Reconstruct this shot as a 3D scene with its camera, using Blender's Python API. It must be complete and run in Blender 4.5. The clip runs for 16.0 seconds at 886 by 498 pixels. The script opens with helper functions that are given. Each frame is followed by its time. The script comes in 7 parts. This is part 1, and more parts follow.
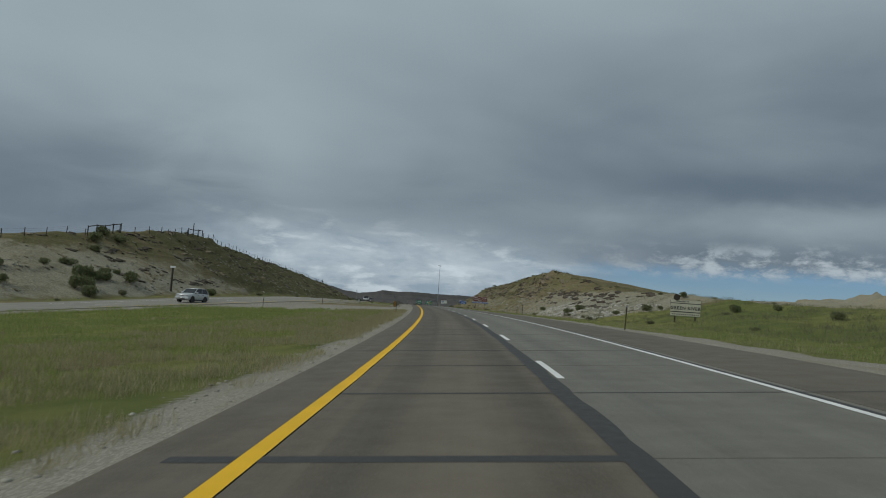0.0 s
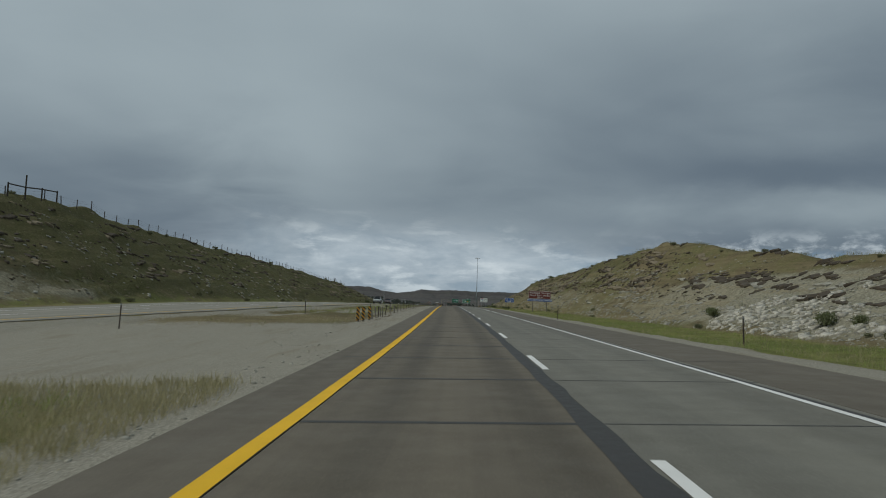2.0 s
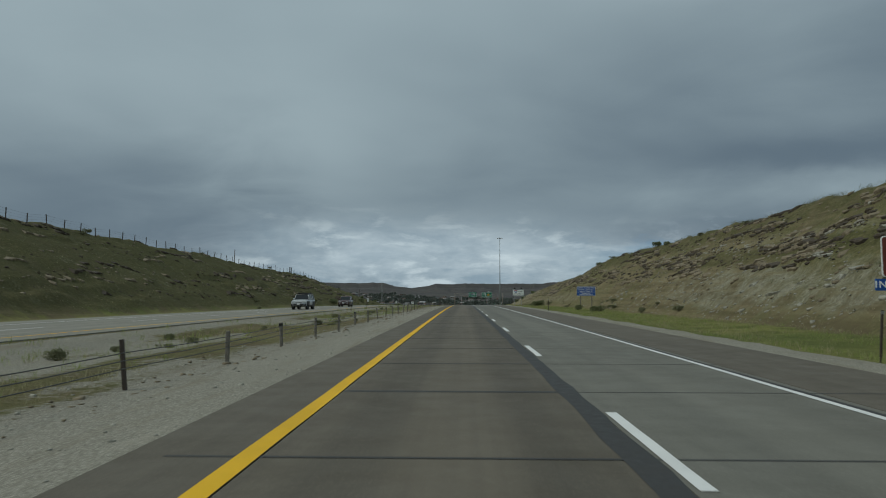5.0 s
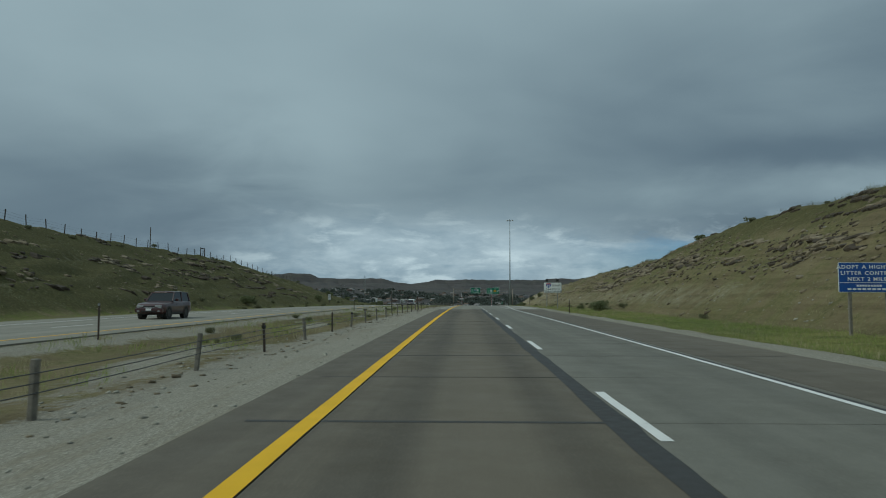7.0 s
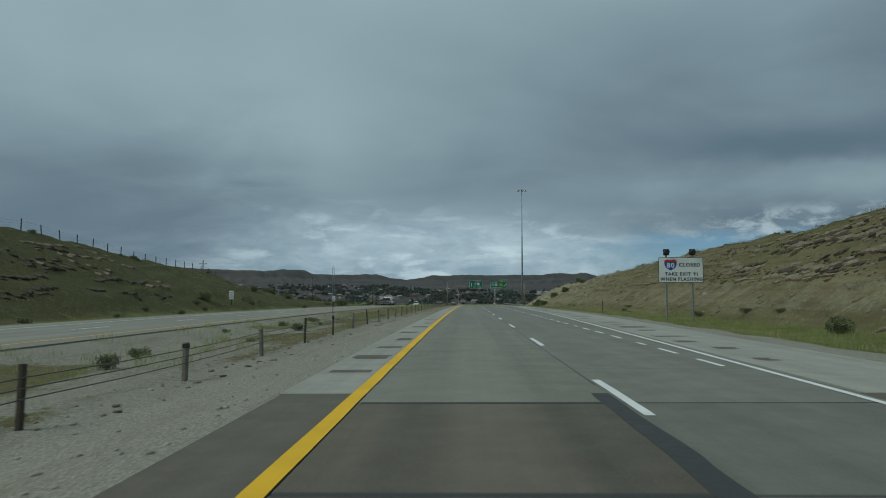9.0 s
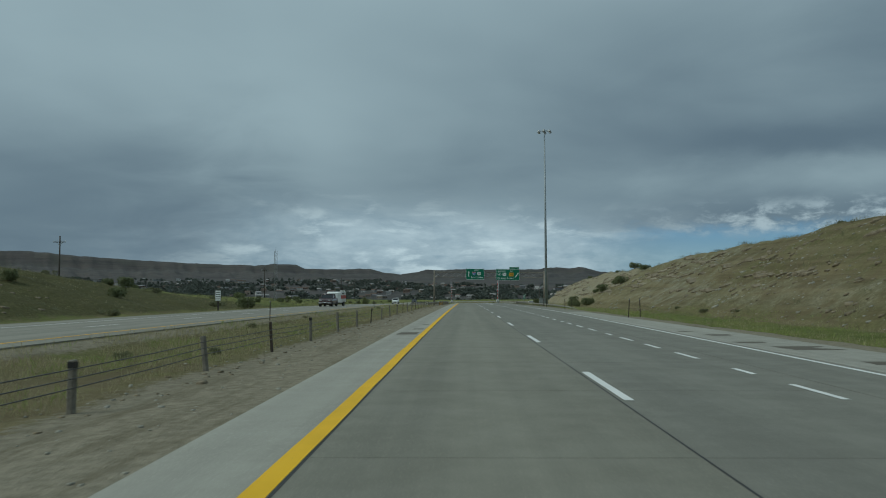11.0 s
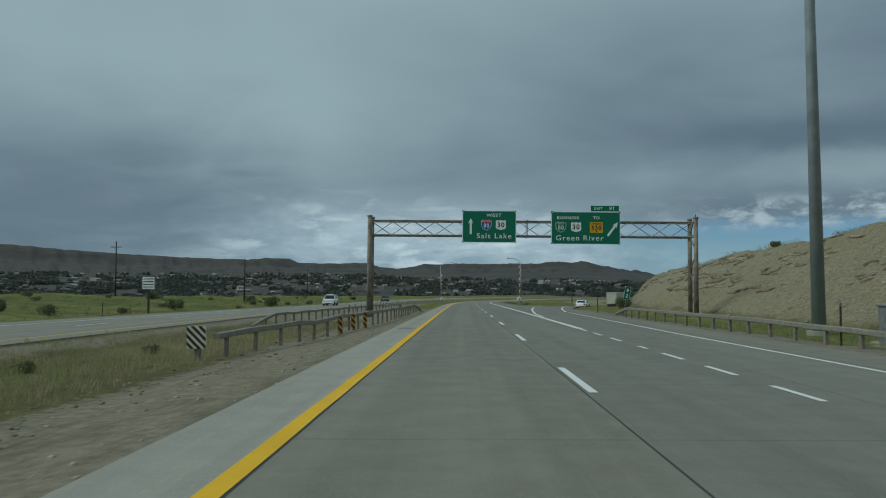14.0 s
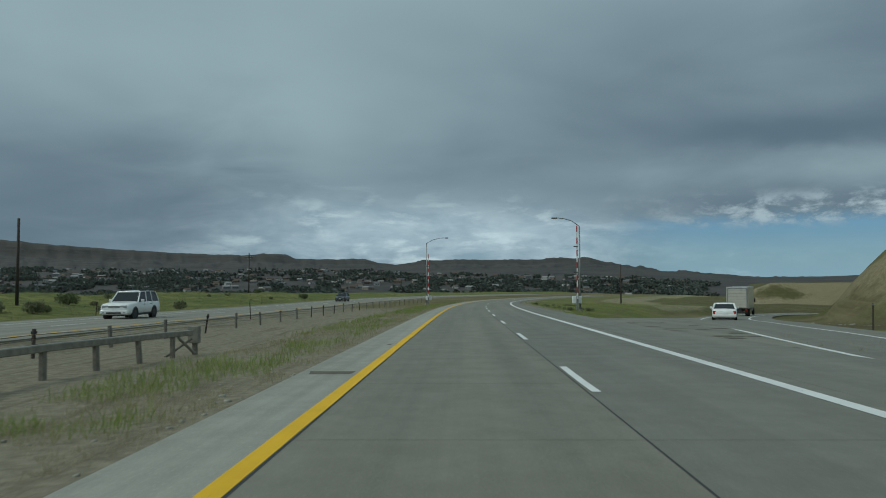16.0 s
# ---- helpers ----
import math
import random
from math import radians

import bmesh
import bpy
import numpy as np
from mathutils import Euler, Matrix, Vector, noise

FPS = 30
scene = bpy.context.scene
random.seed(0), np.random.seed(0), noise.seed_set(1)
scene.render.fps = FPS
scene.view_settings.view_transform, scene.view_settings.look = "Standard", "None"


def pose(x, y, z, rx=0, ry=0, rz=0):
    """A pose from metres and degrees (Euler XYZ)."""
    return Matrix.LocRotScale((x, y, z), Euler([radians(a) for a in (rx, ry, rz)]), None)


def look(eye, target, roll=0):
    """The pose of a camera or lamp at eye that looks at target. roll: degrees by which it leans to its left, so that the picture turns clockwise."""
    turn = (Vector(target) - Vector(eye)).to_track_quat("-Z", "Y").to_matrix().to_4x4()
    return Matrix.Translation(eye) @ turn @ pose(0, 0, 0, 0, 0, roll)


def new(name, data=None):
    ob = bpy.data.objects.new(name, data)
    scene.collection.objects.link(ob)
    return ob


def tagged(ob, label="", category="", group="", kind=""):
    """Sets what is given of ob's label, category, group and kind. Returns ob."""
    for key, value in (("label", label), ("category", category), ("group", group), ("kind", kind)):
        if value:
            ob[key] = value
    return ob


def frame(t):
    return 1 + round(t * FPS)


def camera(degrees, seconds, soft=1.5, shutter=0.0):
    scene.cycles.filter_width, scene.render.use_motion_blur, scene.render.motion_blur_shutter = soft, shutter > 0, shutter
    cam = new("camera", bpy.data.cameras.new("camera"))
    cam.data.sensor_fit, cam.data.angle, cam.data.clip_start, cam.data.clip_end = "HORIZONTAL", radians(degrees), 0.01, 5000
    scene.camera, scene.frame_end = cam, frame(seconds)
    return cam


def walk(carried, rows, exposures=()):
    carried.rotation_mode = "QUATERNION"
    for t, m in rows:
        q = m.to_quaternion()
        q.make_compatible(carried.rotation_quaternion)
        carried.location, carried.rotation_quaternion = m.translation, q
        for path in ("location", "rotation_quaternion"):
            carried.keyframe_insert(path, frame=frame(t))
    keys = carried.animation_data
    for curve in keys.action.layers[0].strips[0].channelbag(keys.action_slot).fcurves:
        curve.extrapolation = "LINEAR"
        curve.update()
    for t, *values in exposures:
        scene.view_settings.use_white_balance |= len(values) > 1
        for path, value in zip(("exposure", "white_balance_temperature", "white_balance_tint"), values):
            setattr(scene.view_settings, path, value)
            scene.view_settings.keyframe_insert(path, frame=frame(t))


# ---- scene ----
EXPO = [(0.0, 0.0, 5900, 6), (3.5, 0.0, 6000, 6), (6.5, 0.0, 5550, -4), (16.0, 0.0, 5500, -5)]
cam = camera(62.94, 16.0, soft=1.0, shutter=0.05)

# ---- the road's line: heading, grade and bank in degrees every 40 m from s = -40 ----
KNOT = np.arange(-40.0, 1001.0, 40.0)
HEAD = [-7.06, -5.09, -3.06, -1.37, -0.29, 0.1, 0.13, 0.23, 0.06, -0.08, -0.26, -0.51, -0.63, -0.69,
        -0.62, -0.54, -0.67, -0.9, -2.6, -5.4, -8.4, -11.4, -14.4, -17.4, -20.4, -23.4, -26.4]
GRADE = [1.76, 1.54, 1.3, 1.14, 1.01, 0.88, 0.65, 0.51, 0.4, 0.2, -0.06, -0.26, -0.4, -0.54,
         -0.69, -0.8, -0.91, -1.0, -1.02, -1.0, -0.95, -0.9, -0.85, -0.8, -0.75, -0.7, -0.65]
BANK = [5.57, 4.79, 3.88, 2.43, 0.79, -0.06, -0.1, 0.02, 0.18, 0.08, 0.23, 0.12, 0.07, 0.07,
        -0.04, 0.03, 0.18, 0.25, 0.15, -0.35, -0.75, -0.95, -0.95, -0.95, -0.95, -0.95, -0.95]


def hermite(xk, yk, x):
    """A smooth curve through the knots."""
    xk, yk, x = np.asarray(xk, float), np.asarray(yk, float), np.asarray(x, float)
    g = np.gradient(yk, xk)
    i = np.clip(np.searchsorted(xk, x) - 1, 0, len(xk) - 2)
    h = xk[i + 1] - xk[i]
    q = (x - xk[i]) / h
    return ((2 * q**3 - 3 * q**2 + 1) * yk[i] + (q**3 - 2 * q**2 + q) * h * g[i]
            + (3 * q**2 - 2 * q**3) * yk[i + 1] + (q**3 - q**2) * h * g[i + 1])


SG = np.arange(-40.0, 1001.0, 4.0)
_psi, _gr, _bk = (np.radians(hermite(KNOT, k, SG)) for k in (HEAD, GRADE, BANK))
AHEAD = np.stack([-np.sin(_psi) * np.cos(_gr), np.cos(_psi) * np.cos(_gr), np.sin(_gr)], 1)
LINE = np.vstack([[0, 0, 0], np.cumsum((AHEAD[1:] + AHEAD[:-1]) * 2.0, 0)])
LINE = LINE - LINE[10]
_flat = np.stack([np.cos(_psi), np.sin(_psi), 0 * _psi], 1)
RIGHT = _flat * np.cos(_bk)[:, None] + np.cross(_flat, AHEAD) * np.sin(_bk)[:, None]
ABOVE = np.cross(RIGHT, AHEAD)


def at_s(table, s):
    """A table's row at s, carried on in a straight line past its ends."""
    s = np.asarray(s, float)
    c = np.clip(s, SG[0], SG[-1])
    out = np.stack([np.interp(c, SG, table[:, k]) for k in range(3)], -1)
    if table is LINE:
        out = out + (s - c)[..., None] * np.where((s > 0)[..., None], AHEAD[-1], AHEAD[0])
    return out


# ---- the camera: distance along the road, offset from the yellow line's joint, tilt and lean ----
TIME = [0, 1, 2, 3, 4, 6.5, 7.75, 9, 11.5, 12.5, 13.5, 14.5, 15.25, 16]
GONE = [15.65, 51.31, 86.88, 122.6, 158.35, 247.53, 292.14, 337.0, 426.98, 463.2, 499.59, 536.1, 563.57, 591.06]
SIDE = [1.88, 1.99, 1.94, 1.82, 1.88, 1.72, 1.58, 1.46, 1.49, 1.67, 1.8, 1.72, 1.68, 1.76]
NOD = [0.2, 0.27, 0.14, -0.02, 0.0, 0.0, -0.1, -0.02, -0.06, -0.1, -0.01, -0.1, -0.09, -0.12]
LEAN = [-0.44, -0.1, 0.05, 0.09, 0.23, 0.23, 0.2, -0.1, -0.09, 0.05, 0.04, 0.02, -0.06, -0.14]
EYE, TILT, TURN, ROLL = 1.489, 3.58, 1.618, -0.168


def ride(t):
    """The camera's pose in the car at t seconds."""
    s, u, nod, lean = (hermite(TIME, k, t) for k in (GONE, SIDE, NOD, LEAN))
    c, d, r, up = (at_s(k, s) for k in (LINE, AHEAD, RIGHT, ABOVE))
    eye = c + u * r + EYE * up
    a, y, o = radians(TILT + nod), radians(TURN), radians(ROLL + lean)
    d, r = d * math.cos(y) - r * math.sin(y), r * math.cos(y) + d * math.sin(y)
    f = d * math.cos(a) + up * math.sin(a)
    v = np.cross(r, f)
    r = r * math.cos(o) + v * math.sin(o)
    v = np.cross(r, f)
    m = Matrix([[r[k], v[k], -f[k], eye[k]] for k in range(3)] + [[0, 0, 0, 1]])
    return Matrix.LocRotScale(m.translation, m.to_quaternion(), None)


walk(cam, [(k * 0.2, ride(k * 0.2)) for k in range(81)], exposures=EXPO)

# ---- world and sun ----
SUN_EL, SUN_AZ = radians(42), radians(-104)
world = bpy.data.worlds.new("overcast_sky")
scene.world = world
world.use_nodes = True


class Nodes:
    """Short hand for building a node tree."""

    def __init__(self, tree):
        self.tree = tree
        tree.nodes.clear()

    def add(self, kind, props=None, **ins):
        n = self.tree.nodes.new(kind)
        for k, v in (props or {}).items():
            setattr(n, k, v)
        for k, v in ins.items():
            self.put(n, k, v)
        return n

    def put(self, n, key, v):
        key = key.replace("_", " ")
        sock = n.inputs[int(key[1:])] if key[0] == "i" and key[1:].isdigit() else n.inputs[key]
        if hasattr(v, "is_linked") or hasattr(v, "default_value"):
            self.tree.links.new(v, sock)
        else:
            sock.default_value = v

    def math(self, op, a, b=0.0, c=0.0, clamp=False):
        return self.add("ShaderNodeMath", {"operation": op, "use_clamp": clamp}, i0=a, i1=b, i2=c).outputs[0]

    def vmath(self, op, a, b=(0, 0, 0)):
        return self.add("ShaderNodeVectorMath", {"operation": op}, i0=a, i1=b).outputs[0]

    def noise(self, vec, scale, detail=4.0, rough=0.55, dist=0.0):
        return self.add("ShaderNodeTexNoise", None, Vector=vec, Scale=scale, Detail=detail, Roughness=rough, Distortion=dist).outputs[0]

    def ramp(self, v, lo, hi, a=0.0, b=1.0, smooth=True):
        return self.add("ShaderNodeMapRange", {"interpolation_type": "SMOOTHSTEP" if smooth else "LINEAR"},
                        i0=v, i1=lo, i2=hi, i3=a, i4=b).outputs[0]

    def mix(self, f, a, b, how="MIX"):
        n = self.add("ShaderNodeMix", {"data_type": "RGBA", "blend_type": how})
        for k, v in ((0, f), (6, a), (7, b)):
            if hasattr(v, "default_value"):
                self.tree.links.new(v, n.inputs[k])
            else:
                n.inputs[k].default_value = v
        return n.outputs[2]


def rgb(r, g, b):
    return (r, g, b, 1.0)


def make_sky():
    w = Nodes(world.node_tree)
    way = w.add("ShaderNodeTexCoord").outputs["Generated"]
    sep = w.add("ShaderNodeSeparateXYZ", None, i0=way)
    x, y, z = sep.outputs
    sky = w.add("ShaderNodeTexSky", {"sky_type": "NISHITA", "sun_disc": False, "sun_elevation": SUN_EL, "sun_rotation": SUN_AZ})
    blue = w.mix(1.0, sky.outputs[0], rgb(0.043, 0.056, 0.076), "MULTIPLY")
    blue = w.mix(w.ramp(z, 0.07, 0.0, 0.0, 0.75), blue, rgb(0.34, 0.45, 0.5))
    # the cloud deck as a soft ceiling seen in perspective
    lift = w.math("ADD", w.math("MAXIMUM", z, 0.0), 0.22)
    deck = w.add("ShaderNodeCombineXYZ", None, i0=w.math("DIVIDE", x, lift), i1=w.math("DIVIDE", y, lift), i2=0.0).outputs[0]
    big = w.noise(w.vmath("ADD", deck, (1.7, 0.4, 0)), 0.9, 3, 0.5, 0.3)
    mid = w.noise(w.vmath("ADD", deck, (3.1, 8.2, 0)), 2.2, 5, 0.52, 0.5)
    low = w.noise(w.vmath("MULTIPLY", way, (9.0, 9.0, 24.0)), 1.0, 7, 0.62, 0.3)
    az = w.math("ARCTAN2", x, y)
    az_n = w.math("ADD", az, w.math("MULTIPLY", w.math("SUBTRACT", mid, 0.5), 0.22))
    z_n = w.math("ADD", z, w.math("MULTIPLY", w.math("SUBTRACT", big, 0.5), 0.05))
    z_n = w.math("ADD", z_n, w.math("MULTIPLY", w.math("SUBTRACT", low, 0.5), 0.03))

    def mass(a, h, wa, wh):
        """A soft cloud mass round the bearing a and the height h."""
        p = w.math("POWER", w.math("ABSOLUTE", w.math("DIVIDE", w.math("SUBTRACT", az_n, a), wa)), 2.0)
        q = w.math("POWER", w.math("ABSOLUTE", w.math("DIVIDE", w.math("SUBTRACT", z_n, h), wh)), 2.0)
        return w.math("EXPONENT", w.math("MULTIPLY", w.math("ADD", p, q), -1.0))

    # under-side of the deck: slate grey, lighter overhead
    tone = w.math("ADD", w.math("MULTIPLY", big, 0.5), w.math("ADD", w.math("MULTIPLY", mid, 0.2), 0.04))
    tone = w.math("ADD", tone, w.math("MULTIPLY", w.math("MINIMUM", w.math("SUBTRACT", z, 0.16), 0.22), 1.35))
    tone = w.math("SUBTRACT", tone, w.math("MULTIPLY", mass(-0.46, 0.13, 0.18, 0.08), 0.12))
    tone = w.math("SUBTRACT", tone, w.math("MULTIPLY", mass(0.25, 0.19, 0.35, 0.07), 0.02))
    tone = w.math("SUBTRACT", tone, w.math("MULTIPLY", mass(0.5, 0.183, 0.17, 0.022), 0.2))
    tone = w.math("SUBTRACT", tone, w.math("MULTIPLY", mass(0.52, 0.34, 0.4, 0.14), 0.27))
    tone = w.math("SUBTRACT", tone, w.math("MULTIPLY", mass(0.05, 0.33, 0.4, 0.12), 0.08))
    tone = w.math("ADD", tone, w.math("MULTIPLY", mass(-0.22, 0.19, 0.1, 0.12), 0.13))
    tone = w.math("ADD", tone, w.math("MULTIPLY", mass(-0.5, 0.27, 0.3, 0.12), 0.1))
    tone = w.math("ADD", tone, w.math("MULTIPLY", mass(0.48, 0.14, 0.25, 0.022), 0.14))
    grey = w.mix(w.ramp(tone, 0.12, 0.72), rgb(0.132, 0.16, 0.188), rgb(0.345, 0.382, 0.39))
    # low ahead the deck thins to bright broken cloud
    thin = w.math("ADD", mass(-0.05, 0.075, 0.27, 0.05), w.math("MULTIPLY", mass(0.12, 0.03, 0.6, 0.035), 0.55), clamp=True)
    bars = w.noise(w.vmath("MULTIPLY", way, (10.0, 10.0, 34.0)), 1.0, 7, 0.6, 0.25)
    bright = w.mix(w.ramp(low, 0.25, 0.78), rgb(0.27, 0.315, 0.35), rgb(0.5, 0.53, 0.54))
    bright = w.mix(w.ramp(bars, 0.5, 0.66, 0.0, 0.7), bright, rgb(0.64, 0.66, 0.65))
    bright = w.mix(w.math("MULTIPLY", w.ramp(bars, 0.5, 0.36), w.ramp(z, 0.09, 0.03, 0.1, 0.5)), bright, rgb(0.21, 0.27, 0.32))
    col = w.mix(w.ramp(thin, 0.0, 1.0), grey, bright)
    # a clear strip low on the right-hand side, with small cumulus over it
    side = w.math("MULTIPLY", w.ramp(az, 0.1, 0.34), w.ramp(az, 1.4, 1.7, 1.0, 0.0))
    puff = w.noise(w.vmath("MULTIPLY", way, (22.0, 22.0, 50.0)), 1.0, 7, 0.62, 0.2)
    edge = w.math("ADD", z, w.math("MULTIPLY", w.math("SUBTRACT", puff, 0.5), 0.05))
    gap = w.math("MULTIPLY", side, w.ramp(edge, 0.064, 0.09, 1.0, 0.0), clamp=True)
    col = w.mix(w.math("MULTIPLY", gap, 0.82), col, blue)
    belt = w.math("MULTIPLY", w.ramp(z, 0.062, 0.08), w.ramp(z, 0.092, 0.12, 1.0, 0.0))
    heap = w.math("MULTIPLY", w.math("MULTIPLY", belt, w.math("MULTIPLY", side, w.ramp(az, 0.24, 0.42, 0.25, 1.0))), w.ramp(puff, 0.44, 0.64), clamp=True)
    col = w.mix(w.math("MULTIPLY", heap, 0.6), col, rgb(0.6, 0.62, 0.62))
    wisp = w.math("MULTIPLY", w.math("MULTIPLY", side, w.ramp(z, 0.05, 0.02)), w.ramp(low, 0.5, 0.7, 0.0, 0.5))
    col = w.mix(wisp, col, rgb(0.5, 0.53, 0.55))
    bg = w.add("ShaderNodeBackground", None, Color=col, Strength=1.0)
    w.add("ShaderNodeOutputWorld", None, Surface=bg.outputs[0])


make_sky()
sun = new("sun", bpy.data.lights.new("sun", "SUN"))
sun.data.energy, sun.data.angle, sun.data.color = 1.6, radians(25), (1.0, 0.9, 0.75)
sun.matrix_world = look((0, 0, 0), (-math.cos(SUN_EL) * math.sin(SUN_AZ), -math.cos(SUN_EL) * math.cos(SUN_AZ), -math.sin(SUN_EL)))


# ---- materials ----
def material(name, rough=0.8, metal=0.0):
    """A new material: its nodes, the principled shader and the place in metres."""
    m = bpy.data.materials.new(name)
    m.use_nodes = True
    n = Nodes(m.node_tree)
    sh = n.add("ShaderNodeBsdfPrincipled", None, Roughness=rough, Metallic=metal)
    n.add("ShaderNodeOutputMaterial", None, Surface=sh.outputs[0])
    pos = n.add("ShaderNodeNewGeometry").outputs["Position"]
    return m, n, sh, pos


def bump(n, sh, height, strength=0.4, dist=0.05):
    b = n.add("ShaderNodeBump", None, Strength=strength, Distance=dist, Height=height)
    n.tree.links.new(b.outputs[0], sh.inputs["Normal"])


def plain(name, color, rough=0.6, metal=0.0, wear=0.25, scale=6.0):
    """Paint, metal or plastic with dirt and fine grain."""
    m, n, sh, pos = material(name, rough, metal)
    a = n.noise(pos, scale, 6, 0.65)
    b = n.noise(pos, scale * 9, 3, 0.6)
    dark = tuple(c * (1 - wear) for c in color)
    lite = tuple(min(1.0, c * (1 + wear * 0.6)) for c in color)
    c = n.mix(n.ramp(a, 0.3, 0.7), rgb(*dark), rgb(*lite))
    n.put(sh, "Base Color", n.mix(n.ramp(b, 0.35, 0.75, 0.0, 0.3 * wear), c, rgb(0.2, 0.17, 0.13)))
    n.put(sh, "Roughness", n.ramp(a, 0.2, 0.8, max(0.05, rough - 0.12), min(1.0, rough + 0.12)))
    bump(n, sh, b, 0.08, 0.01)
    return m


def ground_material():
    m, n, sh, pos = material("earth_and_grass", 0.95)
    n.put(sh, "Specular IOR Level", 0.1)
    soil = n.add("ShaderNodeAttribute", {"attribute_name": "soil"}).outputs["Color"]
    sep = n.add("ShaderNodeSeparateColor", None, i0=soil)
    grass, pale, gravel = sep.outputs
    cover = n.add("ShaderNodeAttribute", {"attribute_name": "soil"}).outputs["Alpha"]
    wide = n.noise(pos, 0.06, 5, 0.6)
    mid = n.noise(pos, 0.55, 6, 0.62, 0.3)
    fine = n.noise(pos, 4.5, 6, 0.65)
    tiny = n.noise(pos, 26.0, 3, 0.6)
    # brown clay with strata along the height
    z = n.add("ShaderNodeSeparateXYZ", None, i0=pos).outputs[2]
    lay = n.noise(n.vmath("MULTIPLY", pos, (0.05, 0.05, 2.2)), 1.0, 5, 0.6, 0.2)
    clay = n.mix(n.ramp(lay, 0.35, 0.65), rgb(0.125, 0.106, 0.066), rgb(0.225, 0.192, 0.124))
    clay = n.mix(n.ramp(mid, 0.3, 0.72), n.mix(0.5, clay, rgb(0.085, 0.07, 0.043)), clay)
    clay = n.mix(n.ramp(fine, 0.58, 0.75, 0.0, 0.6), clay, rgb(0.27, 0.245, 0.19))
    # thin desert grass over the clay
    scrub = n.mix(n.ramp(fine, 0.35, 0.7), rgb(0.085, 0.09, 0.038), rgb(0.165, 0.158, 0.078))
    clay = n.mix(n.ramp(n.math("ADD", n.math("MULTIPLY", mid, 0.6), n.math("MULTIPLY", wide, 0.6)), 0.5, 0.7, 0.0, 0.75), clay, scrub)
    herb = n.mix(n.ramp(fine, 0.35, 0.7), rgb(0.05, 0.053, 0.024), rgb(0.104, 0.099, 0.048))
    clay = n.mix(n.ramp(n.math("ADD", cover, n.math("MULTIPLY", n.math("SUBTRACT", mid, 0.5), 0.9)), 0.3, 0.75, 0.0, 0.85), clay, herb)
    # pale shale
    shale = n.mix(n.ramp(fine, 0.3, 0.7), rgb(0.165, 0.16, 0.136), rgb(0.32, 0.31, 0.27))
    shale = n.mix(n.ramp(lay, 0.52, 0.68, 0.0, 0.6), shale, rgb(0.24, 0.21, 0.15))
    shale = n.mix(n.ramp(tiny, 0.55, 0.75, 0.0, 0.45), shale, rgb(0.1, 0.094, 0.07))
    tan = n.noise(pos, 0.018, 2, 0.5)
    north = n.add("ShaderNodeSeparateXYZ", None, i0=pos).outputs[1]
    tan = n.math("ADD", n.math("MULTIPLY", n.ramp(tan, 0.4, 0.6), 0.4), n.ramp(north, 475, 525, 0.0, 0.45))
    shale = n.mix(tan, shale, n.mix(n.ramp(fine, 0.3, 0.7), rgb(0.155, 0.128, 0.076), rgb(0.285, 0.245, 0.158)))
    col = n.mix(n.ramp(n.math("ADD", pale, n.math("MULTIPLY", n.math("SUBTRACT", mid, 0.5), 0.9)), 0.3, 0.7), clay, shale)
    # rills washed down the slopes, and blotches of darker earth
    rill = n.noise(n.vmath("MULTIPLY", pos, (0.16, 1.3, 0.3)), 1.0, 5, 0.65, 0.5)
    blot = n.noise(pos, 1.7, 5, 0.7, 0.4)
    col = n.mix(n.ramp(rill, 0.52, 0.7, 0.0, 0.45), col, n.mix(0.55, col, rgb(0.07, 0.058, 0.036)))
    col = n.mix(n.ramp(blot, 0.54, 0.7, 0.0, 0.6), col, n.mix(0.6, col, rgb(0.06, 0.054, 0.03)))
    col = n.mix(n.ramp(blot, 0.42, 0.28, 0.0, 0.5), col, n.mix(0.5, col, rgb(0.3, 0.265, 0.19)))
    # grass turf
    turf = n.mix(n.ramp(mid, 0.35, 0.7), rgb(0.1, 0.115, 0.038), rgb(0.215, 0.21, 0.08))
    turf = n.mix(n.ramp(fine, 0.5, 0.75, 0.0, 0.6), turf, rgb(0.2, 0.18, 0.09))
    turf = n.mix(n.ramp(n.math("ADD", wide, n.math("MULTIPLY", n.math("SUBTRACT", mid, 0.5), 0.3)), 0.42, 0.58, 0.0, 0.6), turf, rgb(0.085, 0.112, 0.036))
    col = n.mix(n.ramp(n.math("ADD", grass, n.math("MULTIPLY", n.math("SUBTRACT", mid, 0.5), 0.8)), 0.35, 0.65), col, turf)
    col = n.mix(1.0, col, rgb(1.14, 1.12, 0.99), "MULTIPLY")
    # gravel, raked along the road by the plough, that gives way to blown sand further on
    stone = n.add("ShaderNodeTexVoronoi", {"feature": "F1"}, Vector=pos, Scale=22.0)
    rake = n.noise(n.vmath("MULTIPLY", pos, (1.5, 0.16, 1.0)), 1.0, 6, 0.65, 0.4)
    grit = n.mix(n.ramp(n.noise(pos, 60.0, 3, 0.7), 0.35, 0.65), rgb(0.215, 0.205, 0.17), rgb(0.43, 0.41, 0.345))
    grit = n.mix(n.ramp(stone.outputs["Distance"], 0.25, 0.6, 0.0, 0.5), grit, rgb(0.125, 0.112, 0.085))
    grit = n.mix(n.ramp(rake, 0.5, 0.68, 0.0, 0.7), grit, rgb(0.21, 0.185, 0.137))
    grit = n.mix(n.ramp(rake, 0.4, 0.28, 0.0, 0.3), grit, rgb(0.38, 0.35, 0.285))
